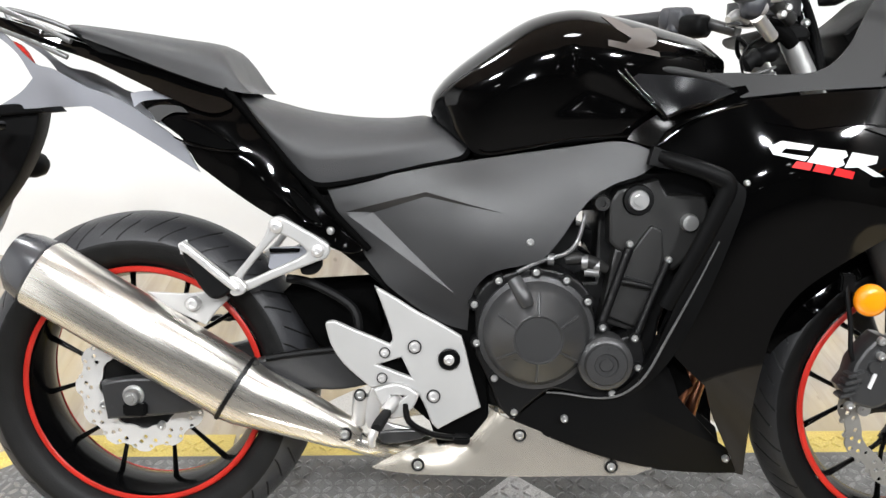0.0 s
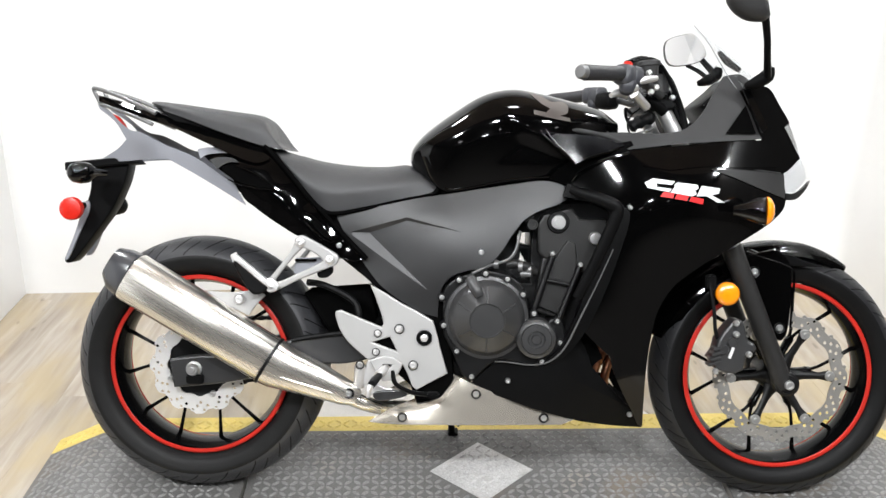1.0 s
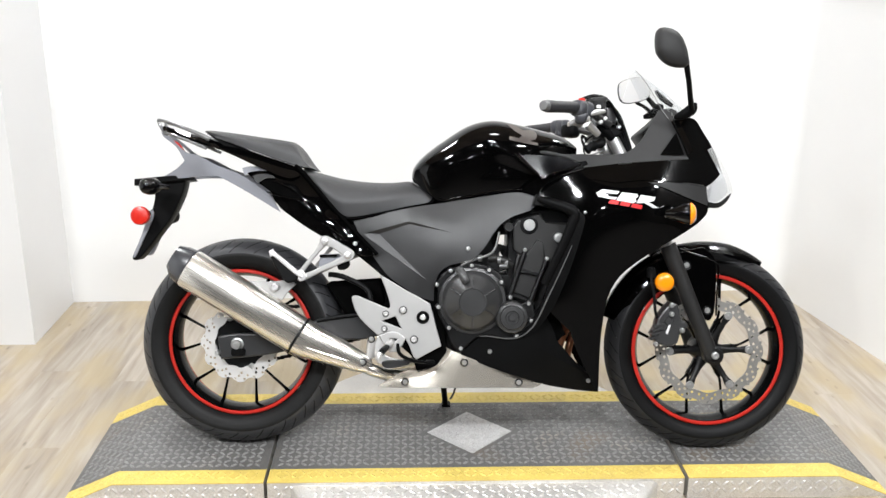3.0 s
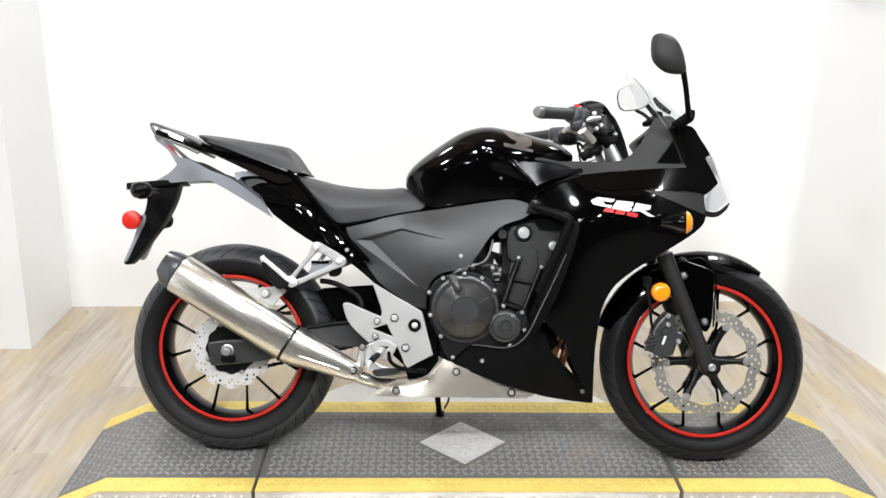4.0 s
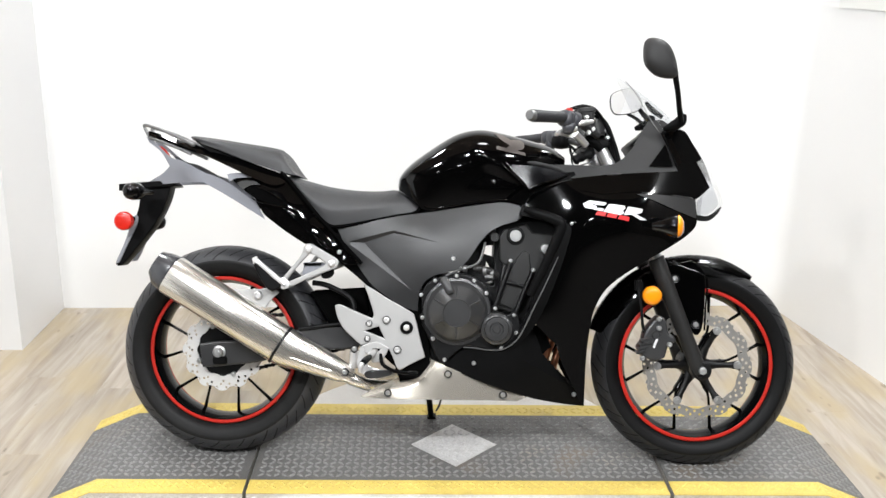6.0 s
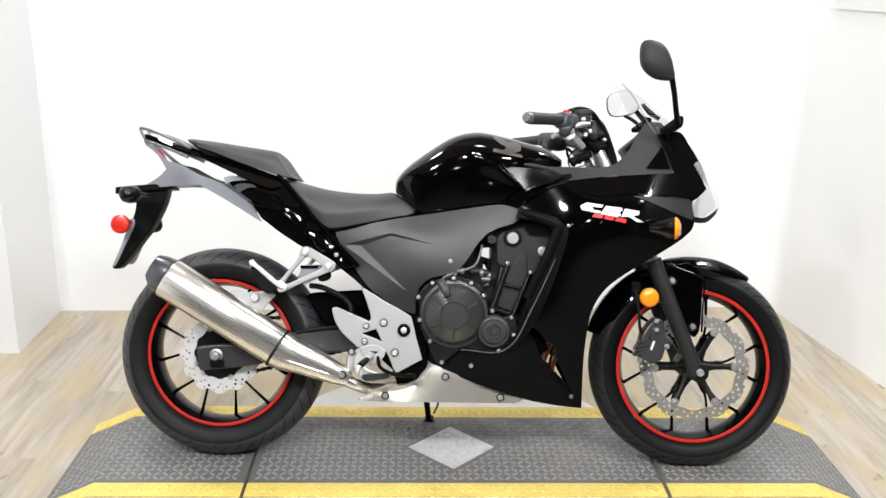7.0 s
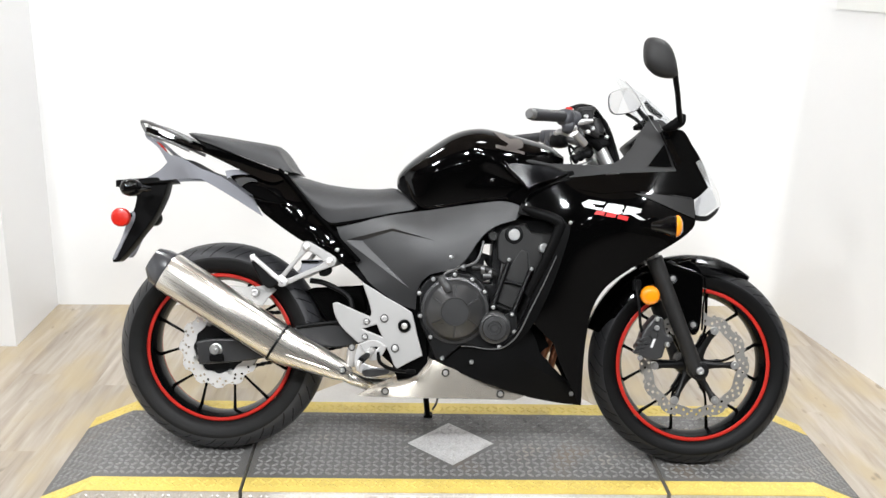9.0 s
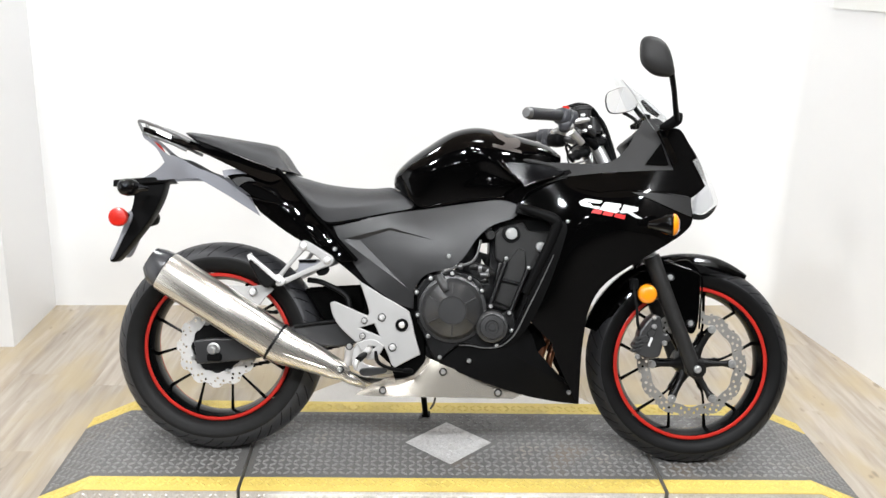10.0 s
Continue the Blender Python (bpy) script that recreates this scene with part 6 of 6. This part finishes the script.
plate("bracket_web", [(-0.458, 0.582, 1), (-0.403, 0.585, 1), (-0.391, 0.572, 1), (-0.425, 0.555, 1), (-0.456, 0.543, 1), (-0.463, 0.548, 1)], -0.133, -0.127, GREY, bracket, "", 0.001)
# The slit is a black plate with its shade in the colour.
plate("web_slit", [(-0.46, 0.581, 1), (-0.408, 0.582, 1), (-0.409, 0.576, 1), (-0.458, 0.574, 1)], -0.141, -0.135, VOID, bracket, "", 0.001)
plate("bracket_boss", [(-0.405, 0.559), (-0.376, 0.566), (-0.372, 0.55), (-0.385, 0.538), (-0.405, 0.539)], -0.14, -0.12, MATT, bracket, "", 0.003)
plate("peg_knuckle", [(-0.527, 0.531), (-0.509, 0.538), (-0.492, 0.522), (-0.497, 0.509), (-0.516, 0.506)], -0.172, -0.16, CAST, bracket, "cast peg knuckle", 0.003)
ppeg = plate("pillion_peg", [(-0.6, 0.576, 1), (-0.592, 0.585), (-0.555, 0.553), (-0.517, 0.521), (-0.525, 0.506), (-0.544, 0.499), (-0.559, 0.507), (-0.579, 0.536)], -0.175, -0.145, RUBBER, bike, "black folded pillion peg", 0.006)
plate("peg_edge", [(-0.601, 0.59), (-0.593, 0.595), (-0.585, 0.59), (-0.51, 0.528), (-0.517, 0.519), (-0.586, 0.575), (-0.594, 0.574)], -0.182, -0.165, CAST, ppeg, "silver peg edge", 0.003)
plate("muffler_hanger", [(-0.669, 0.502, 1), (-0.604, 0.5), (-0.554, 0.505), (-0.529, 0.493, 1), (-0.553, 0.469), (-0.569, 0.445, 1), (-0.603, 0.461), (-0.636, 0.476, 1)], -0.136, -0.128, ALLOY, bike, "silver muffler hanger", 0.002)
bolt((-0.589, -0.142, 0.485), 0.013, bike, CAST, "hanger_bolt", 0.01)
plate("subframe_rail", [(-0.366, 0.682, 1), (-0.28, 0.568, 1), (-0.177, 0.455, 1), (-0.193, 0.421, 1), (-0.278, 0.518), (-0.389, 0.606, 1), (-0.549, 0.701, 1), (-0.617, 0.749, 1), (-0.608, 0.757, 1)], -0.105, -0.09, MATT, bike, "black subframe rail", 0.004)
mirrored(bike.children[-1])

# ---- swingarm, chain and exhaust ----
for s in (-1, 1):
    arm = plate("swingarm_leg", [(-0.764, 0.333, 1), (-0.706, 0.343), (-0.589, 0.349), (-0.457, 0.388), (-0.341, 0.4, 1), (-0.259, 0.419, 1), (-0.249, 0.353, 1), (-0.339, 0.33), (-0.439, 0.327), (-0.571, 0.29), (-0.671, 0.274), (-0.754, 0.266, 1)], -0.116, -0.088, ARMPAINT, bike, "charcoal painted swingarm leg", 0.005)
    if s > 0:
        arm.data.transform(Matrix.Diagonal((1, -1, 1, 1)))
        arm.data.flip_normals()
    else:
        swingarm = arm
block("swingarm_bridge", -0.34, -0.24, -0.1, 0.1, 0.36, 0.42, MATT, bike, "", 0.008)
lathe("axle_nut", [(0, -0.02), (0.006, -0.02), (0.007, -0.016), (0.012, -0.016), (0.0145, -0.012), (0.0145, -0.003), (0.019, -0.002), (0.019, 0.004), (0, 0.004)], (REAR.x, -0.117, REAR.z), CHROME, swingarm, "bright axle nut", 20)
tube("brake_line", [(-0.471, -0.12, 0.385), (-0.405, -0.12, 0.397), (-0.339, -0.12, 0.405)], 0.006, RUBBER, swingarm, "", 8)
for a, b in (((-0.705, 0.4), (-0.2, 0.43)), ((-0.705, 0.22), (-0.2, 0.35))):
    bm = bmesh.new()
    n = 46
    for i in range(n):
        x, z = a[0] + (b[0] - a[0]) * i / n, a[1] + (b[1] - a[1]) * i / n
        block_bm(bm, x - 0.0055, x + 0.0055, 0.077, 0.091, z - (0.006 if i % 2 else 0.0045), z + (0.006 if i % 2 else 0.0045), 0)
    part("chain_run", bm, ENGINE, bike, "dark drive chain", 0)
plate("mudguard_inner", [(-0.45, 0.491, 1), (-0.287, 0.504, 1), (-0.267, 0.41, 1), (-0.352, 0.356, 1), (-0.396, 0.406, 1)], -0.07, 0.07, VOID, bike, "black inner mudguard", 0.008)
tube("shock_absorber", [(-0.3, 0, 0.35), (-0.22, 0, 0.62)], 0.03, MATT, bike, "", 14, 1)


def oval(at, axis, wide, tall, count=32, power=2.5):
    """A rounded section across an axis in the x-z plane: half-widths across the bike and in its plane."""
    up = Vector((-axis.z, 0, axis.x))
    ring = []
    for i in range(count):
        a = 2 * math.pi * i / count
        c, s = math.cos(a), math.sin(a)
        ring.append(at + Vector((0, 1, 0)) * (wide * math.copysign(abs(c) ** (2 / power), c)) + up * (tall * math.copysign(abs(s) ** (2 / power), s)))
    return ring


A, B = Vector((-0.834, -0.17, 0.539)), Vector((-0.517, -0.16, 0.345))
axis = (B - A)
axis.y = 0
axis.normalize()
muffler = loft("muffler", [oval(A, axis, 0.05, 0.056), oval(A + axis * 0.003, axis, 0.052, 0.058), oval(A.lerp(B, 0.5), axis, 0.052, 0.058), oval(B - axis * 0.003, axis, 0.05, 0.056), oval(B, axis, 0.048, 0.054)], STEEL, bike, "brushed stainless muffler", True, 40)
cap_end = A - axis * 0.055 + Vector((0.004, 0, 0.004))
loft("end_cap", [oval(A + axis * 0.001, axis, 0.0475, 0.0535), oval(A - axis * 0.004, axis, 0.0505, 0.0565), oval(A - axis * 0.03, axis, 0.046, 0.052), oval(cap_end, axis, 0.034, 0.037), oval(cap_end + axis * 0.003, axis, 0.027, 0.03), oval(cap_end + axis * 0.03, axis, 0.025, 0.028)], CAPPAINT, muffler, "satin dark grey muffler end cap", True, 40)
C = Vector((-0.32, -0.15, 0.26))
joint = loft("exhaust_collector", [oval(B + axis * 0.001, axis, 0.049, 0.055), oval(B + axis * 0.004, axis, 0.051, 0.057), oval(B + axis * 0.03, axis, 0.047, 0.053), oval(B.lerp(C, 0.55), axis, 0.038, 0.042), oval(B.lerp(C, 0.92), axis, 0.029, 0.03), oval(C, axis, 0.024, 0.024), oval(C + axis * 0.012, axis, 0.02, 0.019)], STEEL, bike, "stainless exhaust cone", True, 40)
loft("clamp_band", [oval(B - axis * 0.002, axis, 0.0505, 0.0565), oval(B - axis * 0.001, axis, 0.0535, 0.0595), oval(B + axis * 0.005, axis, 0.0535, 0.0595), oval(B + axis * 0.006, axis, 0.0505, 0.0565)], ENGINE, joint, "dark seam band", False)
tube("link_pipe", [(-0.332, -0.15, 0.258), (-0.291, -0.14, 0.24), (-0.253, -0.105, 0.224), (-0.156, -0.05, 0.211)], 0.018, STEEL, bike, "stainless link pipe", 14)
for s in (-0.01,):
    tube("pressed_rib", [B.lerp(C, 0.2) + Vector((0, -0.0445, 0.0)) + Vector((-axis.z, 0, axis.x)) * s * 1.5, B.lerp(C, 0.5) + Vector((0, -0.0385, 0)) + Vector((-axis.z, 0, axis.x)) * s, B.lerp(C, 0.78) + Vector((0, -0.0325, 0)) + Vector((-axis.z, 0, axis.x)) * s * 0.4], [0.002, 0.004, 0.002], STEEL, joint, "", 8, 4)
bolt((-0.327, -0.178, 0.272), 0.008, joint, CHROME, "bolt", 0.005, 1.5)
stand = tube("side_stand", [(-0.1, 0.1, 0.25), (-0.095, 0.165, 0.16), (-0.085, 0.237, 0.061)], [0.012, 0.01, 0.009], MATT, bike, "black side stand", 10, 3)

block("stand_foot", -0.014, 0.014, -0.018, 0.018, 0.0, 0.007, MATT, stand, "", 0.002, pose(-0.085, 0.237, 0.0693, 16, 0, 0))
tube("stand_spring", [(-0.06, 0.1, 0.23), (-0.055, 0.165, 0.14), (-0.07, 0.215, 0.095)], 0.0035, PIPE, stand, "", 8, 3)
tube("header_stub", [(0.267, -0.07, 0.356), (0.252, -0.08, 0.318), (0.244, -0.075, 0.276), (0.256, -0.06, 0.231)], 0.0135, COPPER, bike, "heat-tinted pipe", 14)
block("adjuster_block", -0.02, 0.02, -0.012, 0.008, -0.034, -0.012, MATT, swingarm, "", 0.003, Matrix.Translation((REAR.x + 0.004, -0.117, REAR.z)))


# ---- handlebars, controls and mirrors ----
def casing(name, rows, mat, parent, label=""):
    """A rounded casing through rows of (centre, half-width)."""
    d = (rows[-1][0] - rows[0][0]).normalized()
    u = d.cross(Vector((0, 0, 1)) if abs(d.z) < 0.8 else Vector((0, 1, 0))).normalized()
    w = d.cross(u)
    rings = []
    for at, r in rows:
        ring = []
        for i in range(20):
            a = 2 * math.pi * i / 20
            c, k = math.cos(a), math.sin(a)
            ring.append(at + u * r * math.copysign(abs(c) ** 0.7, c) + w * r * math.copysign(abs(k) ** 0.7, k))
        rings.append(ring)
    return loft(name, rings, mat, parent, label)


BAR = [(0.381, -0.14, 0.97), (0.318, -0.21, 0.995), (0.267, -0.265, 1.003), (0.18, -0.335, 0.997)]
for s in (-1, 1):
    flip = Matrix.Diagonal((1, -s, 1, 1))
    pts = [flip @ Vector(p).to_4d() for p in BAR]
    pts = [Vector(p[:3]) for p in pts]
    bar = tube("handlebar", pts[:3], 0.0115, CASE, bike, "black clip-on handlebar", 12, 3)
    d = (pts[3] - pts[2]).normalized()
    tube("grip", [pts[2], pts[2].lerp(pts[3], 0.3), pts[3]], [0.016, 0.0165, 0.016, 0.0172], GRIPRUB, bar, "black rubber grip", 16, 4)
    lathe("bar_end", [(0, -0.022), (0.012, -0.021), (0.0155, -0.014), (0.0155, 0), (0.01, 0.002), (0, 0.002)], pts[3], PIPE, bar, "", 18, False, pose(0, 0, 0, 0, 0, -35 if s < 0 else -145))
    m = pts[1].lerp(pts[2], 0.62)
    d = (pts[1] - pts[2]).normalized()
    sw = casing("switch_housing", [(m - d * 0.03, 0.017), (m - d * 0.026, 0.022), (m - d * 0.008, 0.024), (m - d * 0.006, 0.0225), (m - d * 0.003, 0.0225), (m - d * 0.001, 0.025), (m + d * 0.024, 0.026), (m + d * 0.031, 0.018)], SWITCH, bar, "grey-black switch housing")
    casing("switch_pod", [(m + Vector((-0.004, -0.012, -0.04)), 0.008), (m + Vector((-0.004, -0.012, -0.036)), 0.014), (m + Vector((-0.001, -0.008, -0.02)), 0.019), (m, 0.017)], SWITCH, sw)
    if s < 0:
        block("stop_switch", -0.009, 0.009, -0.008, 0.008, 0.02, 0.032, REDLENS, sw, "red stop switch", 0.003, Matrix.Translation(m) @ pose(0, 0, 0, 0, 0, -35))
        r = m + Vector((0.055, 0.055, 0.02))
        casing("brake_reservoir", [(r + Vector((0.004, 0, -0.022)), 0.012), (r + Vector((0.003, 0, -0.018)), 0.019), (r + Vector((0, 0, 0.008)), 0.022), (r + Vector((0, 0, 0.009)), 0.026), (r + Vector((0, 0, 0.018)), 0.026), (r + Vector((0, 0, 0.021)), 0.021)], DULL, bar, "black brake fluid reservoir")
plate("top_yoke", [(0.35, 0.955), (0.4, 0.963), (0.42, 0.95), (0.41, 0.937), (0.36, 0.937)], -0.13, 0.13, MATT, bike, "satin black top yoke", 0.006)
for s in (-1, 1):
    lathe("fork_cap", [(0, -0.02), (0.012, -0.02), (0.014, -0.016), (0.02, -0.014), (0.02, 0.0), (0, 0.0)], (0.384, 0.105 * s, 0.975), CAST, bike, "bright fork cap", 6, False, pose(0, 0, 0, -90))
    lathe("bar_clamp", [(0.02, -0.022), (0.03, -0.02), (0.03, 0.02), (0.02, 0.022)], (0.378, 0.105 * s, 0.998), CASE, bike, "", 24, True, pose(0, 0, 0, 90))
casing("left_switch", [(Vector((0.33, 0.175, 0.982)), 0.016), (Vector((0.326, 0.18, 0.983)), 0.022), (Vector((0.312, 0.2, 0.984)), 0.024), (Vector((0.3, 0.218, 0.985)), 0.021), (Vector((0.298, 0.221, 0.985)), 0.015)], MATT, bike, "black switch housing")
for k, pts in enumerate(([(0.295, -0.16, 1.04), (0.348, -0.12, 1.057), (0.398, -0.1, 1.026), (0.432, -0.08, 0.972), (0.454, -0.06, 0.916)], [(0.312, -0.15, 1.045), (0.368, -0.1, 1.047), (0.419, -0.06, 1.003), (0.448, -0.04, 0.926)], [(0.32, -0.12, 0.928), (0.306, -0.12, 0.939), (0.313, -0.1, 0.916), (0.331, -0.1, 0.897)], [(0.332, -0.15, 1.039), (0.374, -0.13, 1.036), (0.41, -0.11, 1.01), (0.435, -0.09, 0.967), (0.453, -0.07, 0.92)], [(0.346, -0.14, 1.031), (0.382, -0.12, 1.023), (0.406, -0.1, 0.988), (0.424, -0.08, 0.946), (0.432, -0.06, 0.907)])):
    tube("control_cable", pts, 0.004, RUBBER, bike, "black control cable", 8)
q = Vector([(0.299, -0.25, 0.975)][0])
lathe("banjo_bolt", [(0, -0.011), (0.005, -0.0105), (0.009, -0.007), (0.0115, 0), (0.009, 0.007), (0, 0.011)], q, CAST, bike, "bright banjo bolt", 18)
tube("lever_pivot", [(0.3, -0.25, 0.985), (0.326, -0.24, 0.993), (0.354, -0.22, 0.999)], [0.005, 0.0085, 0.006], CAST, bike, "bright lever pivot", 10, 3)
tube("bar_riser", [(0.309, -0.2, 0.967), (0.344, -0.17, 0.939)], [0.0115, 0.0105], CAST, bike, "bright handlebar riser", 14, 1)
tube("fork_clamp", [(0.345, -0.13, 0.965), (0.369, -0.125, 0.955), (0.397, -0.115, 0.935)], [0.009, 0.0135, 0.015], MATT, bike, "black fork clamp", 14, 3)
ring = Vector([(0.398, -0.1, 0.994)][0])
lathe("lock_ring", [(0.010, -0.006), (0.0145, -0.006), (0.016, 0), (0.0145, 0.006), (0.010, 0.006)], ring, CAST, bike, "bright lock ring", 24, True)
tube("rubber_boot", [(0.316, -0.12, 0.895), (0.338, -0.12, 0.909), (0.372, -0.11, 0.922)], [0.010, 0.016, 0.012, 0.017, 0.012, 0.016, 0.011], RUBBER, bike, "black ribbed rubber boot", 14, 6)
for dz in (0, 0.009, 0.018):
    tube("spring_coil", [Vector(p) + Vector((0, 0, -dz)) for p in [(0.329, -0.12, 0.881), (0.347, -0.13, 0.887), (0.37, -0.12, 0.895)]], 0.0025, PIPE, bike, "bright spring coil", 6, 3)
tube("control_cable", [(0.341, -0.14, 0.942), (0.319, -0.14, 0.926), (0.308, -0.14, 0.905), (0.315, -0.13, 0.883), (0.331, -0.12, 0.873)], 0.0022, RUBBER, bike, "black control cable", 8)
tube("control_cable", [(0.324, -0.18, 1.044), (0.354, -0.17, 1.048), (0.38, -0.15, 1.034), (0.408, -0.13, 0.996), (0.434, -0.11, 0.95), (0.453, -0.1, 0.893)], [0.003, 0.004, 0.006, 0.0075], RUBBER, bike, "black control cable", 8)
plate("steering_head", [(0.398, 0.981), (0.425, 0.968), (0.443, 0.938), (0.464, 0.892), (0.424, 0.889), (0.403, 0.937)], -0.07, 0.04, MATT, bike, "black steering head", 0.004)
tube("lever_perch", [(0.289, -0.22, 0.958), (0.267, -0.24, 0.965), (0.248, -0.26, 0.956)], [0.006, 0.009, 0.005], CAST, bike, "bright lever perch", 10, 3)
for x, y, z in [(0.348, -0.2, 0.971), (0.363, -0.18, 0.983), (0.414, -0.12, 0.966), (0.313, -0.12, 0.879), (0.338, -0.22, 1.011)]:
    lathe("steel_fitting", [(0, -0.006), (0.004, -0.006), (0.0065, -0.003), (0.007, 0.004), (0, 0.005)], (x, y, z), CHROME, bike, "small bright fitting", 12)
lathe("reservoir_dome", [(0, -0.008), (0.018, -0.008), (0.026, -0.004), (0.028, 0.003), (0.028, 0.012), (0, 0.012)], Vector([(0.336, -0.16, 1.033)][0]), MATT, bike, "black reservoir cap", 24, False, pose(0, 0, 0, -70))
lathe("ignition_lock", [(0, -0.02), (0.018, -0.02), (0.02, 0.02), (0, 0.02)], (0.407, -0.05, 0.999), CAST, bike, "", 16, False, pose(0, 0, 0, 60))
plate("instrument_panel", [(0.488, 0.953), (0.501, 0.967), (0.53, 0.991), (0.566, 1.022), (0.583, 1.009), (0.566, 0.903), (0.524, 0.902), (0.495, 0.94)], -0.09, 0.09, MATT, bike, "black instrument housing", 0.008)


def mirror_unit(outline, y, lean, dome, stalk, radius, label):
    """A mirror from its outline: a domed shell on one side, the glass on the other, and a stalk."""
    pts = spline(outline, 4, True, True)
    cx, cz = sum(p[0] for p in pts) / len(pts), sum(p[1] for p in pts) / len(pts)

    def ring(scale, depth):
        return [(cx + (x - cx) * scale, y + lean * (x - cx) * scale + depth * dome, cz + (z - cz) * scale) for x, z in pts]

    shell = loft("mirror_shell", [ring(0.965, -0.008), ring(1.0, -0.004), ring(1.0, 0.006), ring(0.94, 0.018), ring(0.8, 0.028), ring(0.55, 0.034), ring(0.2, 0.036)], DULL, bike, label)
    loft("mirror_glass", [ring(0.958, -0.0095), ring(0.958, -0.007)], MIRROR, shell, "mirror glass", True, 20)
    tube("mirror_stalk", stalk, radius, MATT, shell, "black mirror stalk", 10, 4, 1.2)
    q = Vector(stalk[-1])
    tube("mirror_foot", [q + Vector((0.006, 0, 0.022)), q + Vector((0.0, 0.004, 0.002)), q + Vector((-0.02, 0.012, -0.012)), q + Vector((-0.045, 0.02, -0.02))], [0.009, 0.017, 0.015, 0.006], MATT, shell, "", 12, 4, 0.8)


mirror_unit([(0.473, 1.2), (0.491, 1.215), (0.522, 1.211), (0.545, 1.193), (0.561, 1.16), (0.57, 1.121, 1), (0.554, 1.11), (0.517, 1.112), (0.489, 1.128), (0.473, 1.153)], -0.31, 0.2, -1, [(0.562, -0.3, 1.123), (0.578, -0.27, 1.079), (0.591, -0.235, 1.046), (0.608, -0.19, 1.009)], [0.0085, 0.0075, 0.0075, 0.009], "black plastic rear-view mirror on a slim stalk")
mirror_unit([(0.493, 1.15), (0.505, 1.17), (0.547, 1.175), (0.568, 1.153), (0.581, 1.115), (0.563, 1.094), (0.517, 1.091), (0.498, 1.109)], 0.3, -1.3, 1, [(0.564, 0.31, 1.16), (0.577, 0.28, 1.112), (0.589, 0.24, 1.081), (0.598, 0.19, 1.053)], [0.007, 0.0075, 0.009], "black plastic rear-view mirror on a slim stalk")
tube("mirror_brace", [(0.546, 0.29, 1.09), (0.565, 0.25, 1.071), (0.578, 0.2, 1.046)], 0.006, MATT, bike, "", 8)


# ---- floor planks ----
rng = random.Random(7)
WIDE, LONG = 0.15, 1.22
bm = block_bm(bmesh.new(), -WIDE / 2 + 0.0001, WIDE / 2 - 0.0001, -LONG / 2 + 0.0001, LONG / 2 - 0.0001, -0.004, 0.0, 0)
top = [e for e in bm.edges if all(v.co.z > -0.001 for v in e.verts)]
bmesh.ops.bevel(bm, geom=top, offset=0.0003, segments=1, affect="EDGES")
board = bpy.data.meshes.new("plank")
bm.to_mesh(board)
bm.free()
board.materials.append(WOOD)
for i in range(-17, 18):
    shift = rng.random() * LONG
    for j in range(-2, 3):
        y = shift + j * LONG - 0.6
        if -1.9 < y < 2.0:
            ob = new("plank", board)
            ob.parent = floor
            ob.matrix_local = pose(i * WIDE, y, FLOOR, 0, 0, 0)
